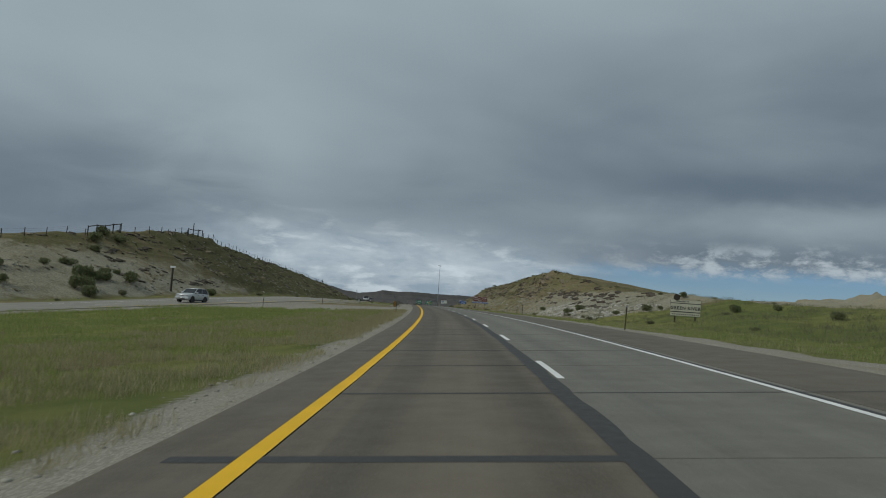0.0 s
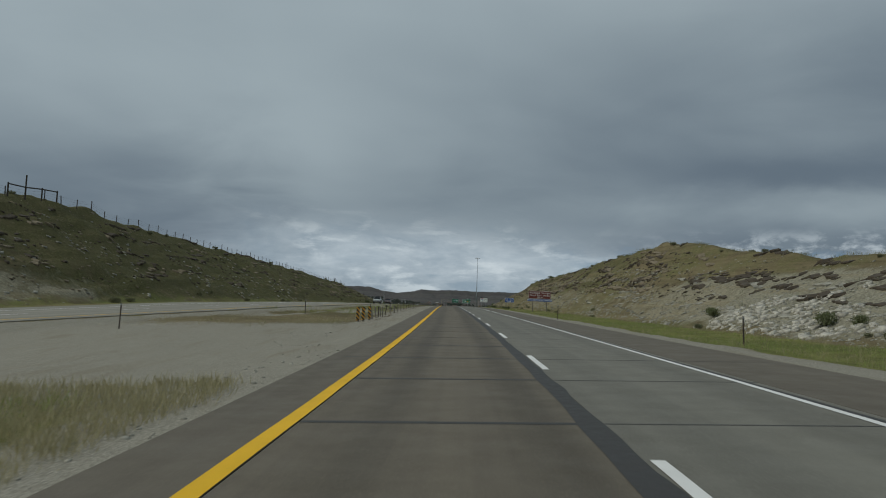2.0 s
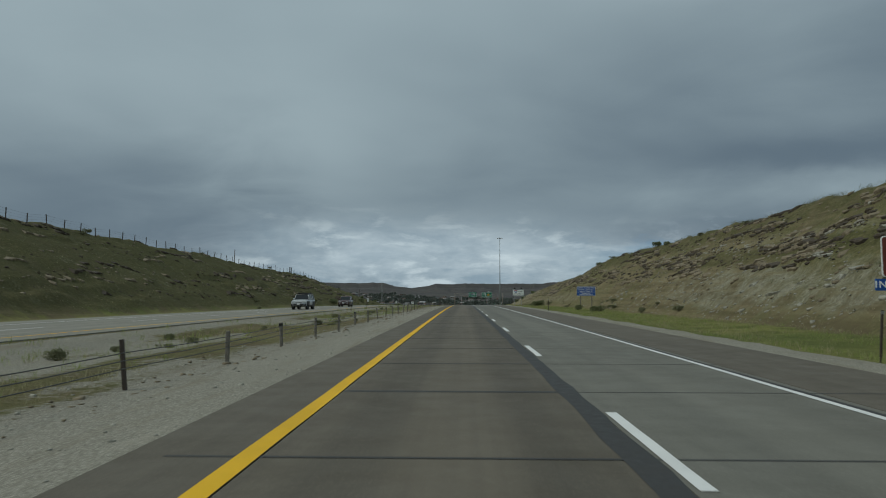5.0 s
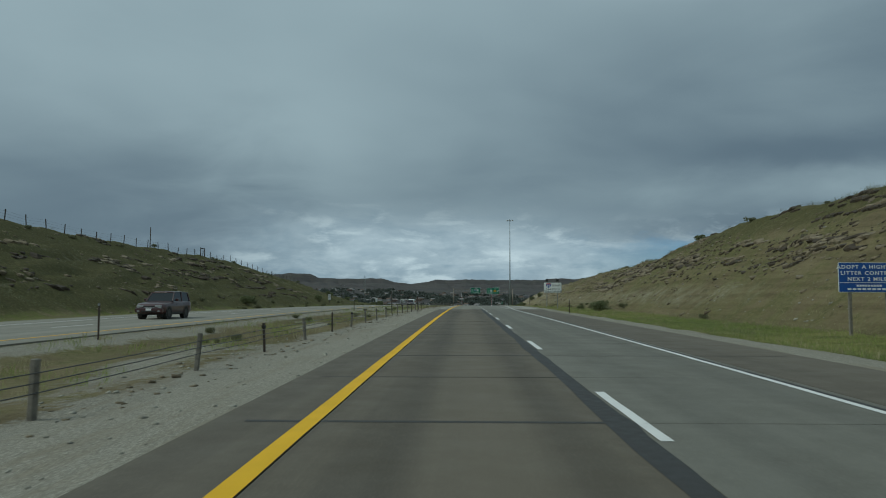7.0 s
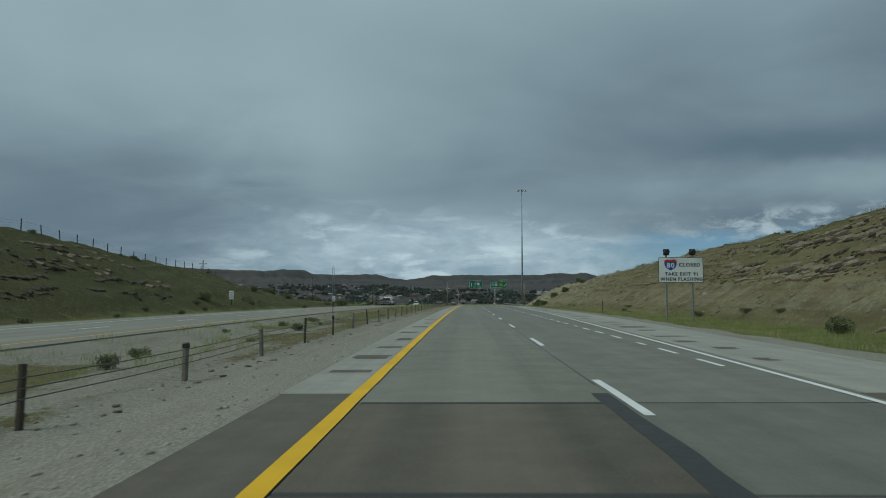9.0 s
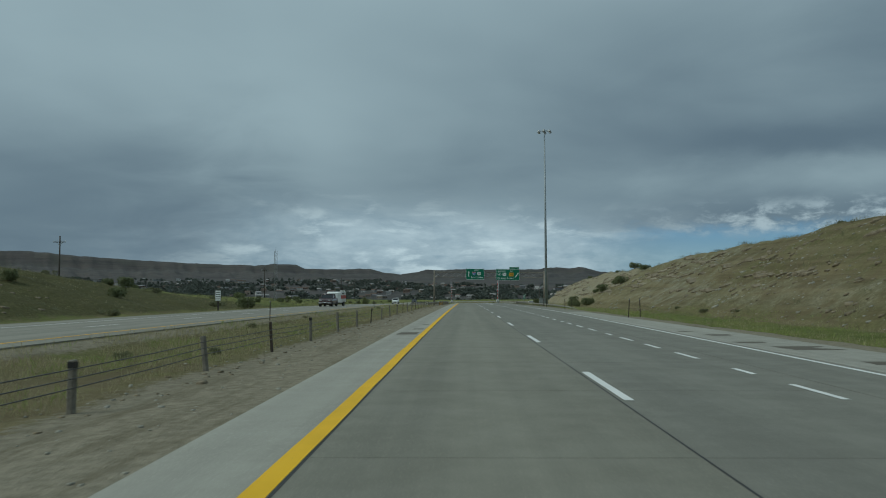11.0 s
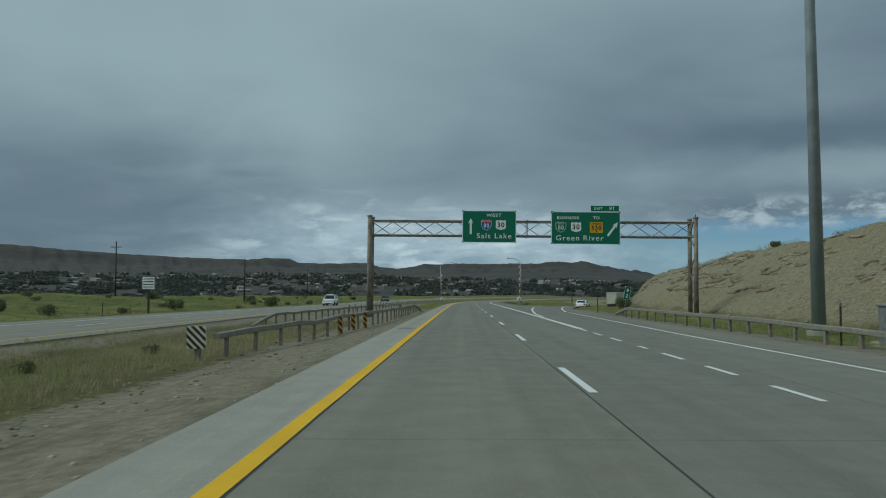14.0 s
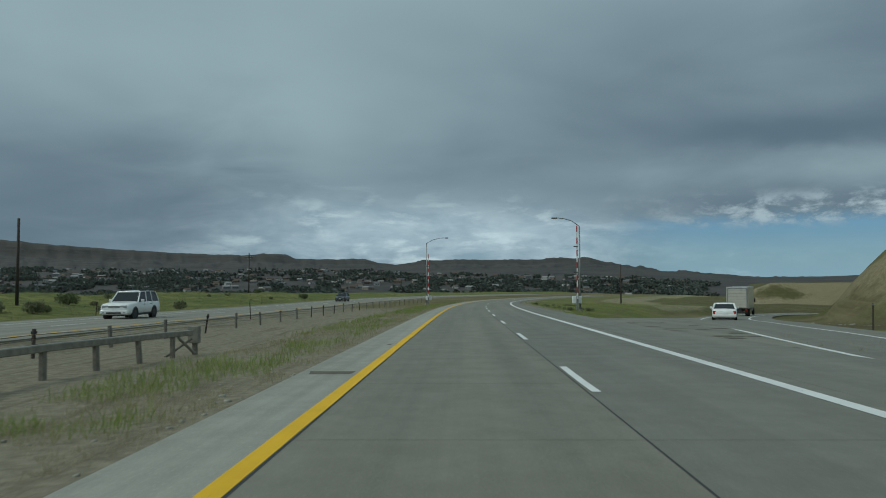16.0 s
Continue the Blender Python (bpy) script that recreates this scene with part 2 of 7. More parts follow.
    sand = n.mix(n.ramp(fine, 0.3, 0.7), rgb(0.165, 0.146, 0.104), rgb(0.265, 0.236, 0.175))
    sand = n.mix(n.ramp(rake, 0.5, 0.66, 0.0, 0.6), sand, rgb(0.11, 0.094, 0.06))
    sand = n.mix(n.ramp(tiny, 0.56, 0.74, 0.0, 0.5), sand, rgb(0.29, 0.262, 0.2))
    grit = n.mix(n.ramp(n.math("ADD", north, n.math("MULTIPLY", mid, 30.0)), 395, 440), grit, sand)
    col = n.mix(n.ramp(n.math("ADD", gravel, n.math("MULTIPLY", n.math("SUBTRACT", fine, 0.5), 0.9)), 0.35, 0.6), col, grit)
    n.put(sh, "Base Color", col)
    h = n.math("ADD", n.math("MULTIPLY", fine, 0.7), n.math("MULTIPLY", tiny, 0.3))
    bump(n, sh, n.math("MULTIPLY", h, n.ramp(gravel, 0.3, 0.8, 1.0, 0.35)), 0.9, 0.22)
    return m


def pavement_material(name, tint, dark, joint_dirt=0.5, tracks=0.5):
    """Worn concrete or asphalt; UV runs across (u, metres) and along (v, metres) the road."""
    m, n, sh, pos = material(name, 0.85)
    n.put(sh, "Specular IOR Level", 0.45)
    uv = n.add("ShaderNodeUVMap", {"uv_map": "lane"}).outputs[0]
    sp = n.add("ShaderNodeSeparateXYZ", None, i0=uv)
    u, v = sp.outputs[0], sp.outputs[1]
    fine = n.noise(pos, 38.0, 4, 0.7)
    mid = n.noise(pos, 1.4, 6, 0.6)
    streak = n.noise(n.vmath("MULTIPLY", uv, (2.6, 0.03, 1)), 1.0, 5, 0.6)
    long = n.noise(n.vmath("MULTIPLY", uv, (0.25, 0.05, 1)), 1.0, 3, 0.5)
    col = n.mix(n.ramp(streak, 0.3, 0.7), rgb(*dark), rgb(*tint))
    col = n.mix(n.ramp(mid, 0.35, 0.7, 0.0, 0.35), col, rgb(*(c * 0.75 for c in dark)))
    col = n.mix(n.ramp(long, 0.4, 0.7, 0.0, 0.4), col, rgb(*(c * 1.12 for c in tint)))
    # polished wheel paths and the oil line between them, one set per lane
    cell = n.math("FRACT", n.math("DIVIDE", n.math("ADD", u, 36.6), 3.66))
    off = n.math("ABSOLUTE", n.math("SUBTRACT", cell, 0.5))
    path = n.math("MULTIPLY", n.ramp(off, 0.12, 0.24), n.ramp(off, 0.26, 0.42, 1.0, 0.0))
    path = n.math("MULTIPLY", path, n.ramp(n.noise(n.vmath("MULTIPLY", uv, (0.6, 0.02, 1)), 1.0, 3), 0.25, 0.6, 0.4, 1.0))
    col = n.mix(n.math("MULTIPLY", path, tracks), col, rgb(*(c * 0.62 for c in dark)))
    pale = n.math("MULTIPLY", n.ramp(off, 0.2, 0.06), n.ramp(long, 0.3, 0.6, 0.3, 1.0))
    col = n.mix(n.math("MULTIPLY", pale, tracks * 0.8), col, rgb(*(c * 1.3 for c in tint)))
    col = n.mix(n.ramp(fine, 0.5, 0.72, 0.0, 0.5), col, rgb(*(c * 1.55 for c in tint)))
    n.put(sh, "Base Color", col)
    n.put(sh, "Roughness", n.ramp(mid, 0.2, 0.8, 0.72, 0.92))
    bump(n, sh, fine, 0.25, 0.01)
    return m


def paint_material(name, color):
    """Road paint, chipped and dirtied by tyres."""
    m, n, sh, pos = material(name, 0.7)
    n.put(sh, "Specular IOR Level", 0.2)
    chip = n.noise(pos, 9.0, 6, 0.75)
    grime = n.noise(pos, 0.9, 4, 0.6)
    c = n.mix(n.ramp(grime, 0.3, 0.75, 0.0, 0.4), rgb(*color), rgb(*(k * 0.68 for k in color)))
    n.put(sh, "Base Color", n.mix(n.ramp(chip, 0.63, 0.76, 0.0, 0.8), c, rgb(0.13, 0.125, 0.11)))
    bump(n, sh, chip, 0.2, 0.005)
    return m


GROUND = ground_material()
OLD_LANE = pavement_material("old_brown_pavement", (0.122, 0.104, 0.075), (0.083, 0.07, 0.051), tracks=0.5)
OLD_RIGHT = pavement_material("old_grey_pavement", (0.158, 0.152, 0.125), (0.125, 0.12, 0.099), tracks=0.25)
NEW_LANE = pavement_material("grey_concrete", (0.2, 0.191, 0.152), (0.162, 0.155, 0.124), tracks=0.18)
NEW_RIGHT = pavement_material("dark_grey_concrete", (0.186, 0.18, 0.15), (0.153, 0.148, 0.124), tracks=0.12)
NEW_SHOULDER = pavement_material("pale_concrete", (0.32, 0.308, 0.264), (0.25, 0.24, 0.205), tracks=0.05)
OLD_SHOULDER = pavement_material("brown_shoulder", (0.117, 0.101, 0.075), (0.09, 0.077, 0.057), tracks=0.0)
FAR_ROAD = pavement_material("far_road_asphalt", (0.225, 0.213, 0.175), (0.18, 0.171, 0.141), tracks=0.3)
TAR = plain("tar", (0.03, 0.029, 0.028), 0.7)
YELLOW = paint_material("yellow_paint", (0.74, 0.44, 0.012))
WHITE = paint_material("white_paint", (0.72, 0.72, 0.7))


# ---- ground ----
def lattice(n, seed):
    return np.random.RandomState(seed).rand(n, n)


LAT = [lattice(256, k) for k in range(4)]


def vnoise(x, y, k=0):
    """Smooth value noise, 0 to 1."""
    g = LAT[k % 4]
    xi, yi = np.floor(x).astype(int), np.floor(y).astype(int)
    fx, fy = x - xi, y - yi
    fx, fy = fx * fx * (3 - 2 * fx), fy * fy * (3 - 2 * fy)
    a, b = g[xi % 256, yi % 256], g[(xi + 1) % 256, yi % 256]
    c, d = g[xi % 256, (yi + 1) % 256], g[(xi + 1) % 256, (yi + 1) % 256]
    return (a * (1 - fx) + b * fx) * (1 - fy) + (c * (1 - fx) + d * fx) * fy


def fbm(x, y, octaves=5, k=0, gain=0.5):
    t, a, n = 0.0, 1.0, 0.0
    for o in range(octaves):
        t, n = t + a * vnoise(x * 2**o + 17 * o, y * 2**o + 5 * o, k + o), n + a
        a *= gain
    return t / n


def step(x, lo, hi):
    q = np.clip((x - lo) / (hi - lo), 0, 1)
    return q * q * (3 - 2 * q)


# left and right crests of the cutting: height over the road along s
CREST_L = [(-300, 5), (20, 5.2), (80, 5.8), (113, 6.9), (134, 8.8), (150, 10.6), (173, 12.0), (192, 11.6), (213, 10.9), (235, 10.4),
           (262, 10.7), (296, 10.2), (332, 9.9), (362, 9.4), (400, 9.4), (422, 9.1), (438, 8.2), (449, 7.4), (475, 6.4),
           (493, 4.6), (520, 3.2), (560, 2.4), (640, 2.2), (720, 1.4), (800, 0.5), (5000, 0.0)]
CREST_R = [(-300, 1.0), (60, 1.6), (95, 2.4), (108, 3.3), (128, 4.6), (148, 5.8), (167, 7.6), (180, 9.8), (195, 10.8), (215, 10.5),
           (245, 9.9), (270, 9.7), (336, 9.6), (350, 9.7), (360, 9.3), (373, 8.8), (383, 7.9), (420, 7.6), (477, 7.1), (520, 6.65),
           (540, 6.35), (570, 6.5), (590, 6.2), (605, 5.9), (625, 5.1), (636, 4.5), (646, 3.2), (656, 0.6), (690, -0.6), (5000, -1.0)]
OPP = [(-300, -110), (-40, -72), (0, -58), (73, -38.5), (93, -32), (114, -26.3), (146, -20.6), (170, -18.8), (200, -18.0), (300, -16.5), (400, -16.8), (530, -16.8), (640, -18.8),
       (720, -22), (850, -28), (1000, -32)]
RAMP = [(540, 9.0, 0.0), (575, 9.6, 0.0), (600, 11.6, 0.0), (620, 14.8, -0.15), (637, 18.6, -0.45), (654, 23.7, -0.9), (670, 29.5, -1.2),
        (686, 36.3, -1.4), (710, 48, -1.6), (740, 65, -1.6)]


def along(table, s, k=1):
    t = np.array(table)
    return np.interp(s, t[:, 0], t[:, k])


def pave_right(s):
    return np.interp(s, [-300, 335, 400, 560, 585, 620, 700, 730], [9.8, 9.8, 11.7, 11.7, 12.6, 9.6, 8.6, 8.6])


def bank_of(s):
    return np.radians(np.interp(s, KNOT, BANK))


def terrain(s, u):
    """Height over the road's line, and the shares of grass, pale rock and gravel."""
    s, u = np.broadcast_arrays(np.asarray(s, float), np.asarray(u, float))
    sb = np.sin(bank_of(s))
    base = np.clip(u, -40, 14) * sb
    uo, pr = along(OPP, s), pave_right(s)
    near, far = uo + 5.0, uo - 6.8
    lo = np.interp(s, [0, 100, 150, 5000], [-0.3, -0.3, 0.0, 0.0])
    cl = np.interp(s, [-300, 20, 60, 110, 150, 480, 600, 5000], [-150, -105, -84, -60, -49, -49, -66, -66])
    toe = np.minimum(far - 5.5, -29.0)
    hl = along(CREST_L, s) + cl * sb - np.clip(cl, -40, 14) * sb
    hr = along(CREST_R, s) + 33 * sb - 14 * sb
    toer = np.interp(s, [0, 90, 110, 560, 640, 660], [19.5, 20.5, 20.0, 20.0, 23.5, 26])
    cr = np.interp(s, [0, 90, 130, 600, 640, 660], [48, 40, 33, 33, 33, 34])
    # the lie of the land, from point to point across the road
    z = np.zeros_like(s)
    side = step(-u, 0, 1)

    def seg(u0, u1, h0, h1, ease=False):
        q = np.clip((u - u0) / np.maximum(u1 - u0, 1e-3), 0, 1)
        if ease:
            q = 0.5 * q + 0.5 * (q * q * (3 - 2 * q))
        w = (u >= u0) & (u < u1)
        z[w] = (h0 + (h1 - h0) * q)[w]

    o = np.zeros_like(s)
    seg(o - 1e5, cl - 90, hl - 10, hl - 10)
    seg(cl - 90, cl - 8, hl - 10, hl - 1.0)
    seg(cl - 8, cl, hl - 1.0, hl)
    seg(cl, toe, hl, lo - 0.2)
    seg(toe, far, lo - 0.2, lo - 0.1)
    seg(far, near, lo - 0.04, lo - 0.04)
    seg(near, near + 0.7, lo - 0.04, lo - 0.08)
    seg(near + 0.7, near + 2.0, lo - 0.08, lo * 0.7 - 0.35)
    seg(near + 2.0, o - 4.0, lo * 0.7 - 0.35, o - 0.22)
    seg(o - 4.0, o - 1.3, o - 0.22, o - 0.07)
    seg(o - 1.3, pr, o - 0.07, o - 0.07)
    seg(pr, pr + 1.4, o - 0.05, o - 0.07)
    seg(pr + 1.4, pr + 4.5, o - 0.07, o - 0.4)
    seg(pr + 4.5, toer, o - 0.4, o - 0.2)
    seg(toer, cr, o - 0.25, hr)
    fall = 7.5 - 6.7 * step(s, 640, 690)
    seg(cr, cr + 10, hr, hr - fall / 6)
    seg(cr + 10, cr + 60, hr - fall / 6, hr - fall)
    seg(cr + 60, o + 1e5, hr - fall, hr - fall)
    # the exit ramp's shelf
    t = np.array(RAMP)
    ru, rh = np.interp(s, t[:, 0], t[:, 1]), np.interp(s, t[:, 0], t[:, 2]) + np.interp(s, t[:, 0], t[:, 1]) * sb - 14 * sb
    shelf = step(s, 590, 615) * step(s, 760, 735) * step(np.abs(u - ru), 14, 7)
    z = z * (1 - shelf) + (rh - 0.09) * shelf
    # relief on the slopes
    cutl = step(u, cl - 12, cl + 2) * step(u, toe + 1.5, toe - 2.0)
    cutr = step(u, toer - 1.0, toer + 2.0) * step(u, cr + 12, cr + 1) * (1 - shelf)
    rough = cutl * step(hl, 1.0, 5) + cutr * step(hr, 0.5, 4)
    rough = rough * (1 - 0.45 * step(s, 290, 330) * step(u, 10, 15) * step(s, 500, 470))
    gully = fbm(s / 3.1, u / 22.0, 4, 1)
    lump = fbm(s / 5.5, u / 5.5, 5, 2)
    ledge = vnoise(s / 9.0, (z - 0.045 * s) / 0.55, 3)
    shelf_on = step(fbm(s / 26, z / 2.0, 3, 0), 0.42, 0.62)
    z = z + rough * ((gully - 0.5) * 0.7 + (lump - 0.5) * 0.9 + (step(ledge, 0.55, 0.7) - 0.4) * 0.32 * shelf_on)
    rest = step(u, toer, toer + 8) * (1 - rough) + step(-u, -toe, -toe + 8) * (1 - rough)
    z = z + np.clip(rest, 0, 1) * (fbm(s / 14, u / 14, 5, 3) - 0.5) * 1.6 * (1 - shelf)
    flat = step(u, near, near + 1.5) * step(u, -1.6, -3.2) + step(u, pr + 0.6, pr + 2.0) * step(u, toer + 2, toer) * (1 - shelf)
    z = z + flat * (fbm(s / 2.2, u / 2.2, 4, 1) - 0.5) * 0.22
    # the spur on the outer side of the ramp
    spur = np.clip(u - (30.5 + (s - 650) * 0.45), 0, 7.5) * step(s, 640, 662) * step(s, 800, 760)
    z = z + spur * (0.98 + 0.4 * (fbm(s / 11, u / 11, 4, 1) - 0.5))
    # far to the right, low pale buttes
    for s0, u0, r, top in ((320, 190, 85, 9), (430, 290, 120, 14), (250, 230, 60, 7)):
        d = np.hypot((s - s0) * 0.8, u - u0) + 40 * (fbm(s / 24, u / 24, 4, 2) - 0.5)
        q = np.clip((r - d) / (r * 0.42), 0, 1)
        z = z + top * (0.45 * q + 0.3 * step(q, 0.25, 0.4) + 0.25 * step(q, 0.7, 0.85)) + 1.5 * q * (fbm(s / 9, u / 9, 4, 1) - 0.5)
    soil = np.zeros(s.shape + (4,))
    patch = fbm(s / 7.0, u / 3.0, 4, 0)
    early = step(s, 118, 84)
    late = step(s, 596, 612)
    med = step(u, near, near + 1.0) * step(u, -1.5 - 1.6 * (1 - early), -3.0 - 2.2 * (1 - early))
    soil[..., 0] = med * (0.42 + 0.5 * early - 0.36 * late) * step(patch, 0.2, 0.55)
    verge = step(u, pr + 0.8, pr + 2.2) * step(u, toer + 1.0, toer - 2.5)
    soil[..., 0] = np.maximum(soil[..., 0], verge * 0.92 * step(s, 640, 470) + 0.55 * verge * step(s, 470, 640))
    soil[..., 0] = np.maximum(soil[..., 0], 0.95 * step(u, toer - 2, toer + 1) * step(s, 110, 97) * step(u, 160, 110))
    soil[..., 0] = np.maximum(soil[..., 0], 0.62 * step(-u, -far, -far + 3) * step(s, 490, 540))
    soil[..., 0] = np.maximum(soil[..., 0], 0.5 * step(-u, -far, -far + 3) * step(u, toe - 3, toe))
    soil[..., 0] = np.maximum(soil[..., 0], 0.42 * step(u, 9, 11) * step(s, 650, 665) * step(u, 75, 45))
    hill = z - base
    soil[..., 1] = cutr * (0.8 * step(s, 100, 110) * step(s, 190, 150) * step(hill, 5.6, 3.6) + 0.22 * step(s, 108, 122) * step(s, 300, 260) * step(np.abs(hill - 6.3), 0.9, 0.3) + 0.34 * step(s, 165, 185) * step(s, 300, 250) * step(hill, 5.2, 3.0)
                           + 0.14 * step(s, 180, 220) + 0.3 * step(s, 300, 330) * step(hill, 3.8, 1.8) * step(s, 500, 460) + 0.3 * step(s, 460, 500) + 0.5 * step(s, 525, 565))
    soil[..., 1] = np.maximum(soil[..., 1], cutl * (0.62 * step(s + 4 * (hill - 4), 172, 128) * step(hill, 8.5, 5) + 0.3 * step(patch, 0.5, 0.65)))
    soil[..., 1] = np.maximum(soil[..., 1], 0.8 * step(u, 90, 130) * step(z, 1, 6) + 0.95 * step(s, 820, 828) * step(s, 850, 842) * step(u, 60, 70) * step(fbm(s / 9, u / 16, 3, 1), 0.35, 0.5))
    soil[..., 2] = step(u, near - 0.3, near + 0.3) * step(u, near + 2.2, near + 0.8) * 0.7
    wide = 3.6 * (1 - early) + 1.1 * early
    soil[..., 2] = np.maximum(soil[..., 2], step(u, -2.2 - wide, -1.4 - 0.5 * wide) * step(u, -0.9, -1.2))
    soil[..., 2] = np.maximum(soil[..., 2], 0.8 * step(u, near, near + 0.5) * step(u, -1.0, -1.3) * step(s, 560, 575) * step(s, 720, 650))
    soil[..., 2] = np.maximum(soil[..., 2], 0.75 * step(u, near, near + 0.5) * step(u, -1.0, -1.3) * step(s, 92, 102) * step(s, 140, 124))
    sandy = med * step(s, 128, 150) * step(s, 440, 400)
    soil[..., 2] = np.maximum(soil[..., 2], 0.62 * sandy * step(fbm(s / 9.0, u / 2.2, 4, 2), 0.42, 0.58))
    soil[..., 0] = soil[..., 0] * (1 - 0.5 * sandy)
    soil[..., 0] = soil[..., 0] * (1 - 0.8 * med * step(s, 94, 102) * step(s, 138, 124))
    soil[..., 2] = np.maximum(soil[..., 2], step(u, pr - 0.3, pr) * step(u, pr + 2.1, pr + 1.5))
    soil[..., 2] = np.maximum(soil[..., 2], step(u, far - 1.6, far - 0.8) * step(u, far + 0.4, far))
    soil[..., 3] = np.clip(cutl * (0.72 + 0.25 * step(s, 280, 360) - 0.35 * step(s, 170, 130)) + 0.5 * step(-u, -cl, -cl + 6) + cutr * (0.3 * step(hill, 6.5, 8.5) + 0.35 * step(np.abs(hill - 4.9), 1.1, 0.4) * step(s, 300, 260) + 0.2 * step(hill, 1.6, 0.4) + 0.3 * step(s, 180, 230) * step(s, 490, 450) + 0.1 * step(s, 300, 340) * step(s, 490, 450) * step(hill, 3, 5))
                            + 0.6 * step(s, 655, 670) * step(u, 28, 36), 0, 1)
    return z + base, soil


def place(s, u, h=0.0):
    """The point on the ground or road at s, u, h metres over the terrain's road plane (no relief)."""
    c, r = at_s(LINE, s), at_s(RIGHT, s)
    return Vector(c + u * r) + Vector((0, 0, h))


def on_ground(s, u, sink=0.0):
    """The point of the ground at s, u."""
    z, _ = terrain(np.array([float(s)]), np.array([float(u)]))
    c, f = at_s(LINE, s), at_s(RIGHT, s)
    return Vector((c[0] + u * f[0], c[1] + u * f[1], c[2] + z[0] - sink))


def heading(s):
    """The road's turn about the upright at s, in degrees."""
    return float(np.interp(s, KNOT, HEAD))


def ground_points(s, u):
    """Points of the ground for arrays s and u."""
    z, soil = terrain(s, u)
    c, f = at_s(LINE, s), at_s(RIGHT, s)
    x, y = c[..., 0] + u * f[..., 0], c[..., 1] + u * f[..., 1]
    zz = c[..., 2] + z
    # a terrace with a pale face and a low hill behind it, beyond the ramp
    face = s + 14 * (fbm(s / 15, u / 15, 3, 2) - 0.5)
    ledge = step(face, 828, 846) * step(u, 62, 80) * step(s, 1300, 1100)
    zz = zz * (1 - ledge) + np.maximum(zz, 3.0 + 0.9 * fbm(s / 12, u / 12, 4, 0) - 0.004 * (s - 840)) * ledge
    zz = zz + 8.5 * np.exp(-((s - 985) / 60) ** 2 - ((u - 205) / 62) ** 4)
    r = np.hypot(x - 8.8, y - 590)
    away = step(r, 500, 880) * (y > 300)
    zz = zz * (1 - away) + (-20.0) * away
    zz = np.where((r > 1100) & (y > 300), -32.0, zz)
    return np.stack([x, y, zz], -1), soil


def sheet(name, s, u, mat, fn=None):
    """A grid mesh over the lines s and u."""
    S, U = np.meshgrid(s, u, indexing="ij")
    pts, soil = ground_points(S, U)
    a, b = len(s), len(u)
    i = (np.arange(a - 1)[:, None] * b + np.arange(b - 1)[None, :]).ravel()
    faces = np.stack([i, i + 1, i + b + 1, i + b], 1)
    me = bpy.data.meshes.new(name)
    me.vertices.add(a * b)
    me.vertices.foreach_set("co", pts.reshape(-1))
    me.loops.add(faces.size)
    me.loops.foreach_set("vertex_index", faces.ravel())
    me.polygons.add(len(faces))
    me.polygons.foreach_set("loop_start", np.arange(0, faces.size, 4))
    me.polygons.foreach_set("use_smooth", np.ones(len(faces), bool))
    me.update(calc_edges=True)
    at = me.color_attributes.new("soil", "FLOAT_COLOR", "POINT")
    at.data.foreach_set("color", soil.ravel())
    me.materials.append(mat)
    return new(name, me)


s_lines = np.concatenate([[-4600, -2500, -1200, -600, -300, -180, -110, -80, -60, -45], np.arange(-36, 700, 1.0), np.arange(700, 900, 4.0),
                          np.arange(900, 1400, 25.0), [1500, 1800, 2300, 3000, 3800, 4700]])
u_lines = np.concatenate([[-4700, -3000, -1800, -1000, -600, -350, -240, -180, -150, -130, -115, -105, -97, -90, -84, -78, -73, -68, -64, -60],
                          np.arange(-57, -28, 0.55), np.arange(-28, -4, 0.75), np.arange(-4, -1.2, 0.45), [-1.2, -0.6, 2, 5, 8, 9],
                          np.arange(9.6, 18, 0.6), np.arange(18, 38, 0.5), np.arange(38, 60, 2.0), np.arange(60, 330, 4.5),
                          [360, 420, 520, 700, 1000, 1800, 3000, 4700]])
tagged(sheet("ground", s_lines, u_lines, GROUND), "eroded clay hills, grassy median and gravel verges", "ground", kind="structure")


# ---- mesh helpers ----
def finish(name, bm, mat, parent=None, label="", smooth=False):
    me = bpy.data.meshes.new(name)
    bm.normal_update()
    bm.to_mesh(me)
    bm.free()
    for p in me.polygons:
        p.use_smooth = smooth
    for k in (mat if isinstance(mat, (list, tuple)) else [mat]):
        me.materials.append(k)
    ob = new(name, me)
    if parent is not None:
        ob.parent = parent
    if label:
        tagged(ob, label)
    return ob


def part(name, bm, mat, parent, label="", smooth=False):
    """One mesh object under a thing or a part."""
    return finish(name, bm, mat, parent, label, smooth)


def thing(name, m, label, category, group="", kind=""):
    """An empty at a thing's base, to hold its parts."""
    ob = new(name)
    ob.empty_display_size = 0.2
    ob.matrix_world = m
    return tagged(ob, label, category, group, kind)


